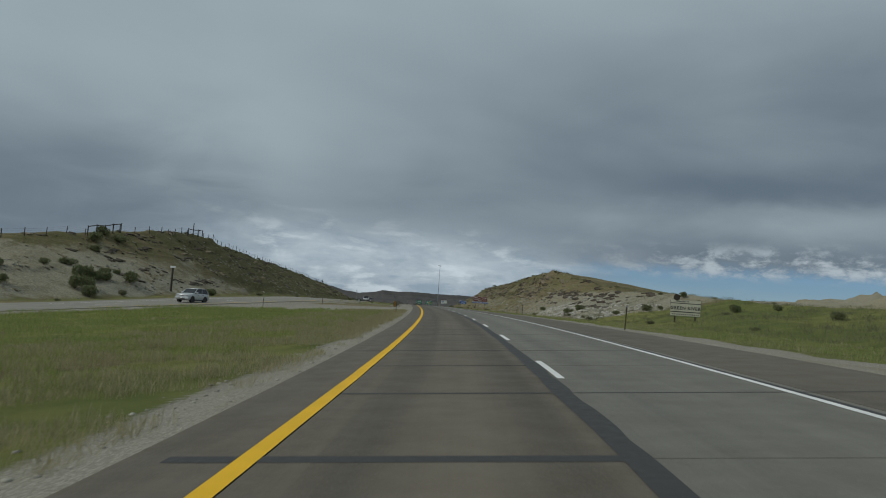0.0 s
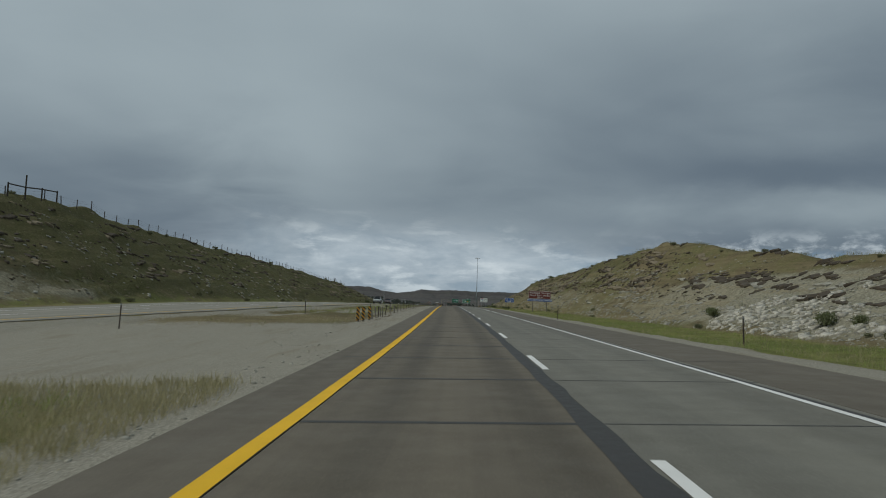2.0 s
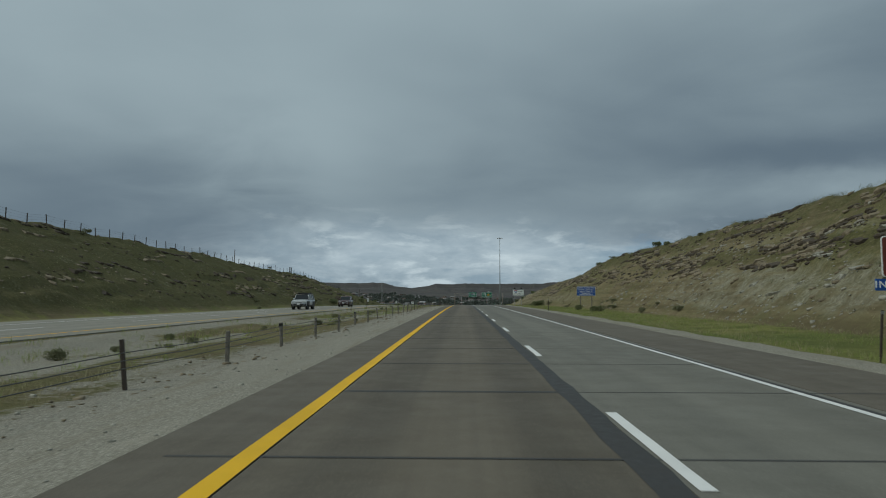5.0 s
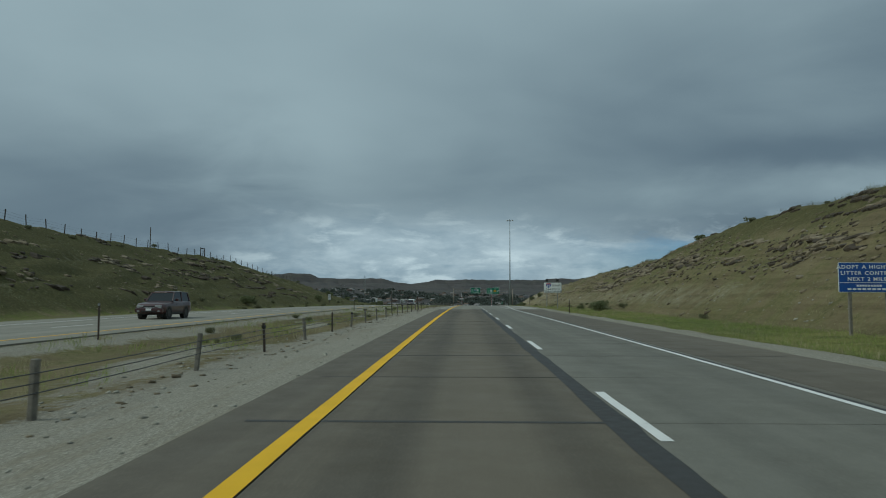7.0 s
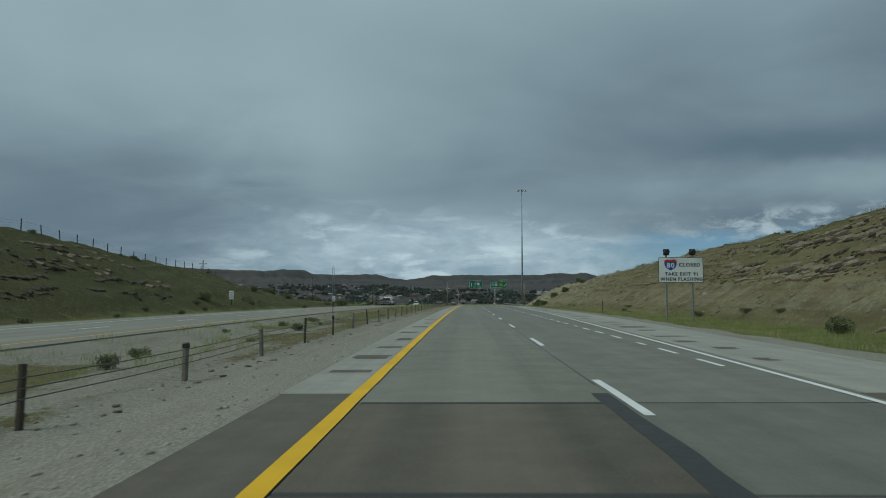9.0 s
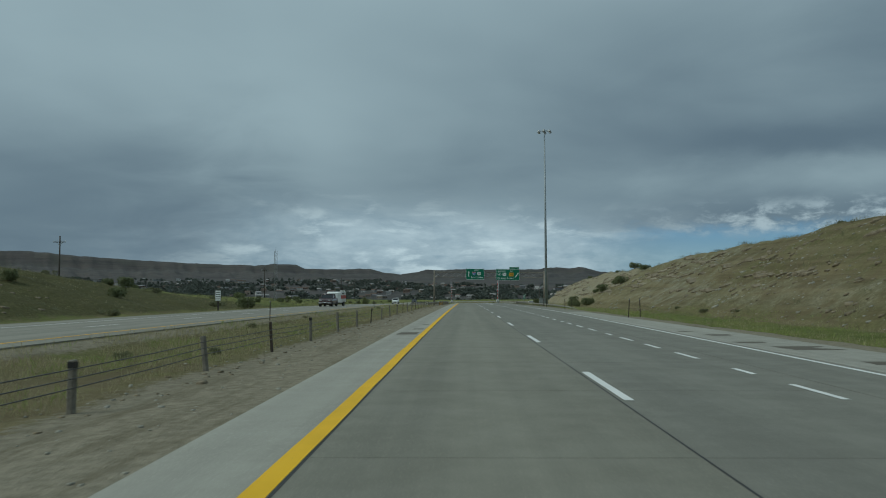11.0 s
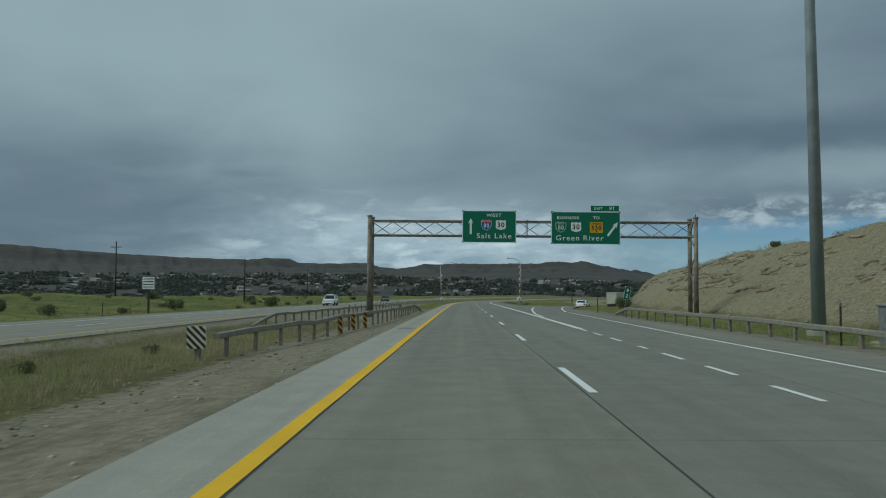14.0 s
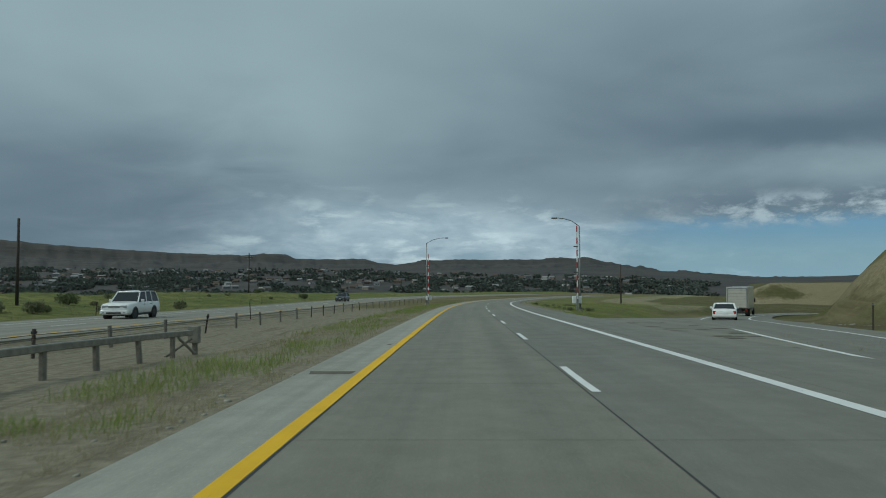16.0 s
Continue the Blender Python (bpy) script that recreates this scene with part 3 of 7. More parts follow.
def strip(name, s, u0, u1, lift, mat, parent, thick=0.0, label="", flat=True, fn=None):
    """A ribbon that follows the road between the offsets u0 and u1 (numbers or arrays)."""
    s = np.asarray(s, float)
    u0, u1 = np.broadcast_to(u0, s.shape), np.broadcast_to(u1, s.shape)
    lift = np.broadcast_to(lift, s.shape)
    verts, faces = [], []
    k = len(s)
    rows = [(u0, 0.0), (u1, 0.0)] if thick == 0 else [(u0, -thick), (u0, 0.0), (u1, 0.0), (u1, -thick)]
    c, r = at_s(LINE, s), at_s(RIGHT, s)
    for u, dz in rows:
        q = (fn(s, u) if fn else c + u[:, None] * r).copy()
        q[:, 2] += lift + dz
        verts.append(q)
    n = len(rows)
    for j in range(n - 1):
        for i in range(k - 1):
            faces.append((j * k + i, (j + 1) * k + i, (j + 1) * k + i + 1, j * k + i + 1))
    if thick:
        faces.append(tuple(j * k for j in range(n))[::-1])
        faces.append(tuple(j * k + k - 1 for j in range(n)))
    me = bpy.data.meshes.new(name)
    me.from_pydata(np.concatenate(verts).tolist(), [], faces)
    uv = me.uv_layers.new(name="lane")
    co = np.stack([np.concatenate([u for u, _ in rows]), np.tile(s, n)], 1)
    idx = np.empty(len(me.loops), int)
    me.loops.foreach_get("vertex_index", idx)
    uv.data.foreach_set("uv", co[idx].ravel())
    me.materials.append(mat)
    me.update()
    ob = new(name, me)
    ob.parent = parent
    if label:
        tagged(ob, label)
    return ob


def lines(a, b, d):
    return np.linspace(a, b, max(2, int(round((b - a) / d)) + 1))


# ---- the carriageways ----
CHANGE = 348.0
WAY = Matrix.Identity(4)
road = thing("road", WAY, "worn concrete highway lanes with dark sealed joints", "road", kind="structure")
strip("road_bed", lines(-60, 980, 4), -1.25, pave_right(lines(-60, 980, 4)), -0.025, TAR, road)
strip("left_shoulder", lines(-60, CHANGE, 4), -1.3, -0.02, 0.0, OLD_SHOULDER, road, 0.2)
strip("left_shoulder", lines(CHANGE + 0.02, 980, 4), -1.35, -0.02, 0.0, NEW_SHOULDER, road, 0.2)
s = lines(-60, CHANGE, 4)
strip("right_shoulder", s, 7.3, pave_right(s), 0.0, OLD_SHOULDER, road, 0.2)
EDGE_S, EDGE_U = [-60, 342, 400, 470, 545, 575, 585, 980], [6.95, 6.95, 8.6, 9.65, 9.7, 10.27, 10.5, 10.5]
s = lines(CHANGE + 0.02, 980, 4)
exit_edge = np.minimum(np.interp(s, EDGE_S, EDGE_U) + 0.25, pave_right(s) - 0.05)
strip("exit_lane", s, 7.3, exit_edge, 0.0, NEW_RIGHT, road, 0.2)
w = s < 475
strip("right_shoulder", s[w], exit_edge[w] + 0.02, pave_right(s[w]), 0.0, NEW_SHOULDER, road, 0.2)
s, exit_edge = s[s >= s[w].max()], exit_edge[s >= s[w].max()]
strip("right_shoulder", s, exit_edge + 0.02, pave_right(s), 0.0, NEW_LANE, road, 0.2)
markings = thing("lane_markings", WAY, "chipped yellow and white road paint lines", "road marking", kind="structure")


def wavy(s, u, amp=0.012):
    return u + amp * 2 * (fbm(s / 1.3, s * 0 + u, 3, 1) - 0.5)


s = lines(-60, 980, 1.0)
strip("yellow_edge_line", s, wavy(s, -0.235), wavy(s, -0.02), 0.006, YELLOW, markings)
edge = np.interp(s, EDGE_S, EDGE_U)
w = s < 578
strip("white_edge_line", s[w], wavy(s, edge - 0.065)[w], wavy(s, edge + 0.065)[w], 0.006, WHITE, markings)
w = s > 548
main = np.interp(s, [540, 640, 700, 980], [6.75, 6.8, 7.1, 7.3])
strip("white_edge_line", s[w], main[w] - 0.13, main[w] + 0.13, 0.006, WHITE, markings)
for k in range(-6, 76):
    a = 16.8 + 12.192 * k
    strip("lane_dash", lines(a, a + 3.7, 0.6), wavy(lines(a, a + 3.7, 0.6), 3.65), wavy(lines(a, a + 3.7, 0.6), 3.79), 0.007, WHITE, markings)
for k in range(62):
    a = 352 + 3.2 * k
    if a < 548:
        strip("lane_dash", lines(a, a + (1.0 if k % 4 == 2 else 1.7), 0.5), 6.66, 6.78, 0.007, WHITE, markings)
s = lines(-60, CHANGE, 0.7)
strip("tar_seam", s, 3.36 - 0.1 * fbm(s / 2.1, s * 0, 3, 0), 3.56 + 0.1 * fbm(s / 1.1, s * 0, 3, 1), 0.004, TAR, road)

strip("shoulder_joint", s, 7.04 - 0.02 * fbm(s / 1.7, s * 0, 3, 2), 7.1 + 0.05 * fbm(s / 0.9, s * 0, 3, 1), 0.004, TAR, road)

# the ramp that leaves to the right
t = np.array(RAMP)


def ramp_point(s, u):
    """Points of the ramp: s along the main road, u off the ramp's centre line."""
    c, r, d = at_s(LINE, s), at_s(RIGHT, s), at_s(AHEAD, s)
    ru = hermite(t[:, 0], t[:, 1], s)
    slope = (hermite(t[:, 0], t[:, 1], s + 0.5) - hermite(t[:, 0], t[:, 1], s - 0.5))
    n = np.hypot(1, slope)
    q = c + ru[:, None] * r + (u / n)[:, None] * r - (u * slope / n)[:, None] * d
    q[:, 2] += np.interp(s, t[:, 0], t[:, 2])
    return q


exit_ramp = thing("exit_ramp", WAY, "grey concrete exit ramp curving downhill", "road", kind="structure")
s = lines(576, 738, 3)
strip("ramp_surface", s, np.interp(s, [576, 600], [-1.5, -2.9]), np.interp(s, [576, 600, 640], [1.0, 2.8, 4.2]), np.interp(s, [576, 610], [0.002, 0.012]), NEW_RIGHT, exit_ramp, fn=ramp_point)
s = lines(566, 738, 3)
left = np.interp(s, [566, 572, 582, 600], [-2.3, -2.35, -2.15, -1.9])
strip("ramp_line", s, left, left + 0.18, np.interp(s, [566, 610], [0.008, 0.02]), WHITE, exit_ramp, fn=ramp_point)
s = lines(578, 738, 3)
strip("ramp_line", s, np.interp(s, [578, 600, 640], [0.45, 1.3, 2.1]), np.interp(s, [578, 600, 640], [0.6, 1.45, 2.25]), np.interp(s, [578, 610], [0.008, 0.02]), WHITE, exit_ramp, fn=ramp_point)
s = lines(596, 641, 3)
ru = np.interp(s, t[:, 0], t[:, 1])
strip("gore", s, 6.9, ru - 2.2, 0.004 + np.interp(s, t[:, 0], t[:, 2]) * 0.5, NEW_LANE, exit_ramp)
g = random.Random(17)
for k in range(46):
    s0 = g.uniform(600, 640)
    lim = float(np.interp(s0, t[:, 0], t[:, 1])) - 2.6
    if lim > 7.6:
        u0 = g.uniform(7.2, lim - 0.3)
        q = lines(s0, s0 + g.uniform(0.2, 0.7), 0.1)
        strip("crack", q, u0 + 0.3 * fbm(q / 0.3, q * 0, 3, 2), np.minimum(u0 + g.uniform(0.4, 1.6) * (0.4 + fbm(q / 0.2, q * 0, 3, 1)), lim + 0.3), 0.012 + np.interp(q, t[:, 0], t[:, 2]) * 0.5, OLD_SHOULDER, exit_ramp)

# the opposite carriageway
far_way = thing("opposite_road", WAY, "pale asphalt lanes of the opposite carriageway", "road", kind="structure")


def opp_point(s, u):
    """Points of the opposite road, u off its centre line."""
    c, r = at_s(LINE, s), at_s(RIGHT, s)
    o = along(OPP, s) + u
    q = c + o[:, None] * r
    lo = np.interp(s, [0, 100, 150, 5000], [-0.3, -0.3, 0.0, 0.0])
    sb = np.sin(bank_of(s))
    q[:, 2] = c[:, 2] + np.clip(o, -40, 14) * sb + lo
    return q


s = lines(-60, 990, 3)
strip("far_surface", s, -6.7 + 0 * s, 4.9 + 0 * s, 0.0, FAR_ROAD, far_way, 0.5, fn=opp_point)
strip("far_edge_line", s, -3.75 + 0 * s, -3.6 + 0 * s, 0.008, WHITE, far_way, fn=opp_point)
strip("far_edge_line", s, 3.6 + 0 * s, 3.75 + 0 * s, 0.008, YELLOW, far_way, fn=opp_point)
for k in range(80):
    a = -20 + 12.192 * k
    strip("lane_dash", lines(a, a + 3.4, 1.7), -0.07 + 0 * lines(a, a + 3.4, 1.7), 0.07 + 0 * lines(a, a + 3.4, 1.7), 0.008, WHITE, far_way, fn=opp_point)

# slabs of the two lanes, one by one
for lane, (ua, ub) in enumerate(((0.0, 3.4), (3.6, 7.28))):
    for k in range(-3, 143):
        a, b = 27.0 - 27.432 + 4.572 * k, 27.0 - 27.432 + 4.572 * (k + 1)
        old = b < CHANGE + 2
        gap = (0.035 if lane == 0 else 0.012) if old else 0.006
        vb = ub if (old or lane) else 3.59
        strip("slab", lines(a + gap, b - gap, 2.3), ua, vb, 0.0, (OLD_RIGHT if lane else OLD_LANE) if old else (NEW_RIGHT if lane else NEW_LANE), road, 0.02)
b = 27.0 - 27.432 + 4.572 * 143
strip("lane_surface", lines(b, 980, 4), 0.0, 7.28, 0.0, NEW_LANE, road)

# tar poured over the joints of the old slabs
rnd = random.Random(21)
for k in range(-2, 77):
    a = 27.0 - 27.432 + 4.572 * k
    wide = rnd.choice((0.05, 0.07, 0.1, 0.13)) * (1.0 if a < 130 else 0.6)
    strip("tar_seal", np.array([a - wide * rnd.uniform(0.5, 1.1), a, a + wide]), -0.9 if rnd.random() < 0.35 else 0.02, 3.4, 0.003, TAR, road)
    if rnd.random() < 0.75:
        strip("tar_seal", np.array([a - 0.02, a, a + rnd.uniform(0.015, 0.05)]), 3.6, rnd.choice((7.28, 7.28, 9.4)), 0.003, TAR, road)
for s0, u0, u1, d in ((351, -1.3, -0.3, 0.5), (354, -1.3, -0.3, 1.1), (357.5, -1.2, -0.3, 0.7), (361, -1.0, -0.3, 1.4), (366, -1.25, -0.35, 0.8), (371, -1.2, -0.3, 1.2), (376, -0.9, -0.3, 1.0),
                      (383, -1.2, -0.3, 0.6), (436, -1.2, -0.3, 1.6), (440, -0.9, -0.3, 0.8), (445, -0.8, -0.3, 0.5), (604.5, -1.3, -0.3, 0.5), (612, -0.6, -0.3, 0.5), (549.5, -1.2, -0.3, 0.6)):
    q = lines(s0, s0 + d, 0.2)
    strip("dark_patch", q, u0 + 0.25 * fbm(q / 0.4, q * 0, 3, 2), u1 - 0.1 * fbm(q / 0.3, q * 0, 3, 1), 0.003, OLD_SHOULDER, road)
for k in range(26):
    s0 = 352 + 3.4 * k + rnd.uniform(0, 1.5)
    q = lines(s0, s0 + rnd.uniform(0.5, 1.6), 0.2)
    u0 = float(np.interp(s0, [342, 400, 470], [6.95, 8.6, 9.65])) + rnd.uniform(0.4, 0.9)
    strip("dark_patch", q, u0 + 0.2 * fbm(q / 0.4, q * 0, 3, 2), u0 + rnd.uniform(0.6, 1.9) * (0.5 + fbm(q / 0.3, q * 0, 3, 1)) * 0.8, 0.003, OLD_SHOULDER, road)
q = lines(CHANGE + 1, 640, 2)
strip("lane_seam", q, 3.575, 3.6, 0.003, TAR, road)
strip("lane_seam", q, -0.012, 0.012, 0.003, TAR, road)

# ---- the far side of the valley ----
EYE_OUT = Vector((8.8, 590.0, 3.0))
# crest of the mesas: degrees to the right of straight ahead, degrees above level
MESA = [(-80, 2.73), (-55, 2.79), (-40, 2.86), (-32.4, 2.87), (-29, 2.57), (-25.4, 2.38), (-21.6, 2.18), (-17.6, 2.03), (-16.0, 1.97), (-15.2, 2.13), (-13.2, 2.12), (-12.6, 1.8), (-10.5, 1.73), (-7.3, 1.76), (-6.2, 1.48),
        (-4.7, 1.32), (-3.2, 1.46), (-2.6, 1.68), (2.0, 1.68), (5.4, 1.69), (6.9, 1.68), (8.2, 1.86), (9.2, 1.75), (10.0, 1.84), (11.2, 1.57), (12.9, 1.16), (15.5, 0.76), (18.3, 0.6), (22.4, 0.27), (26, 0.28), (30, 0.37), (45, 1.28), (80, 2.28)]


def mesa_material():
    m, n, sh, pos = material("mesa_shale", 0.95)
    a = n.noise(pos, 0.012, 6, 0.6)
    b = n.noise(n.vmath("MULTIPLY", pos, (0.004, 0.004, 0.11)), 1.0, 5, 0.6)
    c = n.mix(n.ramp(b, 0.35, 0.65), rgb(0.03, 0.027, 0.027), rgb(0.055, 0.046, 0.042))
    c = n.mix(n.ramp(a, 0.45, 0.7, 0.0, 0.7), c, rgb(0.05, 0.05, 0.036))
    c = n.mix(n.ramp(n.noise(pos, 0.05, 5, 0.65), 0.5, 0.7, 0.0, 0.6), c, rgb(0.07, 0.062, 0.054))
    n.put(sh, "Base Color", c)
    bump(n, sh, n.math("ADD", a, b), 0.3, 10.0)
    return m


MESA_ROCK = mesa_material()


def far_height(az, r):
    """Height of the valley's far side at a bearing and distance from the road's end."""
    top = np.interp(az, [k[0] for k in MESA], [k[1] for k in MESA])
    zt = EYE_OUT.z + 3700 * np.tan(np.radians(top))
    foot = np.interp(r, [700, 860, 1100, 1500, 2100, 2600], [-30, -19.5, -16, 6, 34, 52])
    calm = np.clip((top + 0.3) / 1.3, 0.0, 1.0)
    foot = np.where(foot > -17, -17 + (foot + 17) * calm, foot)
    spur = fbm(az / 2.2, r / 900.0, 4, 1)
    q = np.clip((r - 2500 - 220 * (spur - 0.5)) / 1100.0, 0, 1)
    cliff = 0.62 * q + 0.38 * step(q, 0.72, 0.95)
    z = foot + (zt - foot) * cliff
    z = z + (fbm(az / 0.9, r / 160.0, 4, 2) - 0.5) * np.interp(r, [800, 1500, 2600, 3500, 3650], [1, 5, 12, 8, 2]) * (0.2 + 0.8 * calm)
    z = z + (fbm(az / 0.55, r / 700.0, 3, 3) - 0.5) * np.interp(r, [2300, 2700, 3400, 3650], [0, 26, 22, 2]) * calm
    return np.where(r > 3700, zt - (r - 3700) * 0.02, z)


def far_point(az, r):
    a = np.radians(az)
    return np.stack([EYE_OUT.x + r * np.sin(a), EYE_OUT.y + r * np.cos(a), far_height(az, r)], -1)


az_l, r_l = np.concatenate([np.arange(-80, -38, 0.8), np.arange(-38, 38, 0.15), np.arange(38, 80.1, 0.8)]), np.concatenate([np.arange(700, 2500, 40.0), np.arange(2500, 3720, 30.0), [3740, 3900, 4150]])
A, R = np.meshgrid(az_l, r_l, indexing="ij")
pts = far_point(A, R)
a, b = len(az_l), len(r_l)
i = (np.arange(a - 1)[:, None] * b + np.arange(b - 1)[None, :]).ravel()
me = bpy.data.meshes.new("mesa_range")
me.from_pydata(pts.reshape(-1, 3).tolist(), [], np.stack([i, i + 1, i + b + 1, i + b], 1).tolist())
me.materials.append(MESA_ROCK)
for p in me.polygons:
    p.use_smooth = True
tagged(new("mesa_range", me), "long dark flat-topped mesas beyond the valley", "mesa", kind="structure")


def leaf_material(name, dark, lite):
    m, n, sh, pos = material(name, 0.75)
    isl = n.add("ShaderNodeNewGeometry").outputs["Random Per Island"]
    a = n.noise(pos, 3.0, 3, 0.6)
    c = n.mix(n.math("ADD", n.math("MULTIPLY", isl, 0.7), n.math("MULTIPLY", a, 0.3)), rgb(*dark), rgb(*lite))
    n.put(sh, "Base Color", c)
    thin = n.add("ShaderNodeBsdfTranslucent", None, Color=c)
    both = n.add("ShaderNodeMixShader", None, i0=0.35, i1=sh.outputs[0], i2=thin.outputs[0])
    n.add("ShaderNodeOutputMaterial", {"is_active_output": True}, Surface=both.outputs[0])
    return m


TOWN_LEAF = leaf_material("town_foliage", (0.075, 0.088, 0.077), (0.135, 0.15, 0.122))


def quads_object(name, verts, size, mat, label, category):
    """One object out of many four-cornered leaves: verts has shape (n, 4, 3)."""
    n = len(verts)
    me = bpy.data.meshes.new(name)
    me.vertices.add(n * 4)
    me.vertices.foreach_set("co", verts.reshape(-1).astype(np.float32))
    me.loops.add(n * 4)
    me.loops.foreach_set("vertex_index", np.arange(n * 4))
    me.polygons.add(n)
    me.polygons.foreach_set("loop_start", np.arange(0, n * 4, 4))
    me.update(calc_edges=True)
    me.materials.append(mat)
    return tagged(new(name, me), label, category, kind="stuff")


def far_trees(count, seed):
    """Crowns of a town's trees: each a heap of tilted leaf clumps, wide at the foot."""
    g = np.random.RandomState(seed)
    az = g.uniform(-38, 20, count)
    r = g.choice([0, 1], count, p=[0.6, 0.4]) * g.normal(1350, 190, count) + 0
    r = np.where(r < 700, g.uniform(950, 2400, count), r)
    keep = (fbm(az / 2.0, r / 120.0, 3, 3) > 0.49) & (r > 920) & (r < np.interp(az, [-40, -8, 2, 20], [2400, 2200, 1750, 1450]))
    az, r = az[keep], r[keep]
    base = far_point(az, r)
    h, w = g.uniform(4, 8.5, len(az)), g.uniform(5, 11, len(az))
    per = 30
    t = g.rand(len(az), per)
    ang = g.rand(len(az), per) * 6.283
    rad = w[:, None] * 0.5 * np.sqrt(g.rand(len(az), per)) * (1.05 - 0.75 * t)
    c = base[:, None, :] + np.stack([rad * np.cos(ang), rad * np.sin(ang), t * h[:, None]], -1)
    d1 = g.normal(size=c.shape) * (w[:, None, None] * np.array([0.17, 0.17, 0.13]))
    d2 = g.normal(size=c.shape) * (w[:, None, None] * np.array([0.17, 0.17, 0.13]))
    q = np.stack([c - d1, c - d2, c + d1, c + d2], 2)
    return q.reshape(-1, 4, 3)


quads_object("town_trees", far_trees(13000, 4), 0, TOWN_LEAF, "dark cottonwood trees of the distant town", "trees")
HOUSE_WALLS = [plain("house_wall_%s" % k, c, 0.8, 0, 0.15, 0.4) for k, c in (("white", (0.48, 0.48, 0.46)), ("tan", (0.3, 0.26, 0.2)), ("grey", (0.25, 0.25, 0.25)), ("brown", (0.14, 0.1, 0.08)))]
HOUSE_ROOFS = [plain("house_roof_%s" % k, c, 0.85, 0, 0.2, 0.5) for k, c in (("grey", (0.12, 0.12, 0.125)), ("brown", (0.1, 0.07, 0.055)), ("pale", (0.28, 0.27, 0.26)))]
DARK_GLASS = plain("dark_window", (0.02, 0.022, 0.025), 0.15, 0, 0.1)


def box(bm, x0, x1, y0, y1, z0, z1):
    v = [bm.verts.new((x, y, z)) for z in (z0, z1) for x, y in ((x0, y0), (x1, y0), (x1, y1), (x0, y1))]
    for f in ((0, 3, 2, 1), (4, 5, 6, 7), (0, 1, 5, 4), (1, 2, 6, 5), (2, 3, 7, 6), (3, 0, 4, 7)):
        bm.faces.new([v[k] for k in f])
    return v


def house(length, depth, height, wall, roof, m, low):
    h = thing("house", m, "small distant town house with a %s roof" % ("flat" if low else "pitched"), "house", "town houses")
    bm = bmesh.new()
    box(bm, -length / 2, length / 2, -depth / 2, depth / 2, -3, height)
    part("wall", bm, wall, h)
    bm = bmesh.new()
    if low:
        box(bm, -length / 2 - 0.3, length / 2 + 0.3, -depth / 2 - 0.3, depth / 2 + 0.3, height, height + 0.5)
    else:
        x, y, r = length / 2 + 0.5, depth / 2 + 0.6, depth * 0.3
        v = [bm.verts.new(k) for k in ((-x, -y, height - 0.1), (x, -y, height - 0.1), (x, y, height - 0.1), (-x, y, height - 0.1), (-x, 0, height + r), (x, 0, height + r))]
        for f in ((0, 1, 5, 4), (2, 3, 4, 5), (0, 4, 3), (1, 2, 5), (3, 2, 1, 0)):
            bm.faces.new([v[k] for k in f])
    part("roof", bm, roof, h)
    for k in range(3):
        x = (k - 1) * length * 0.3
        bm = bmesh.new()
        box(bm, x - 0.7, x + 0.7, -depth / 2 - 0.06, -depth / 2 + 0.04, 1.0, 2.3)
        part("window", bm, DARK_GLASS, h)
    return h


g = random.Random(11)
for k in range(330):
    az, r = g.uniform(-36, 18), g.gauss(1330, 230)
    if g.random() < 0.55:
        r = g.uniform(1400, 2300)
    r = min(max(930, r), float(np.interp(az, [-40, -8, 2, 20], [2300, 2100, 1700, 1400])))
    big = g.random() < 0.1
    p = far_point(np.array([az]), np.array([r]))[0]
    house(g.uniform(8, 14) * (2.4 if big else 1), g.uniform(6, 9), g.uniform(3.0, 5.2), g.choice(HOUSE_WALLS), g.choice(HOUSE_ROOFS),
          pose(p[0], p[1], p[2] - 0.2, 0, 0, -az + g.uniform(-35, 35)), big)

# ---- materials of the things ----
GALV = plain("galvanised_steel", (0.3, 0.31, 0.31), 0.5, 0.6, 0.25)
RAIL_STEEL = plain("weathered_rail_steel", (0.25, 0.24, 0.2), 0.7, 0.2, 0.3)
OLD_STEEL = plain("rust_stained_steel", (0.24, 0.215, 0.175), 0.7, 0.25, 0.5, 1.6)
MAST_STEEL = plain("grey_mast_steel", (0.3, 0.335, 0.36), 0.55, 0.1, 0.2, 1.2)
WOOD = plain("weathered_wood", (0.19, 0.175, 0.145), 0.9, 0, 0.35, 7)
DARK_WOOD = plain("creosoted_wood", (0.05, 0.042, 0.035), 0.9, 0, 0.35, 5)
RUSTY = plain("rusty_steel_post", (0.065, 0.05, 0.04), 0.8, 0.2, 0.3)
BLACK = plain("black_reflector", (0.015, 0.015, 0.015), 0.5)
AMBER = plain("amber_reflector", (0.55, 0.28, 0.02), 0.4)
CABLE = plain("steel_cable", (0.1, 0.1, 0.095), 0.55, 0.5)
SIGN_GREEN = plain("green_sign_sheeting", (0.008, 0.15, 0.08), 0.4, 0, 0.06, 2)
SIGN_WHITE = plain("white_sign_sheeting", (0.84, 0.85, 0.84), 0.45, 0, 0.06, 2)
SIGN_BLUE = plain("blue_sign_sheeting", (0.015, 0.085, 0.36), 0.4, 0, 0.08, 2)
SIGN_BROWN = plain("brown_sign_sheeting", (0.15, 0.03, 0.022), 0.45, 0, 0.08, 2)
SIGN_RED = plain("red_sign_sheeting", (0.5, 0.03, 0.03), 0.4, 0, 0.06, 2)
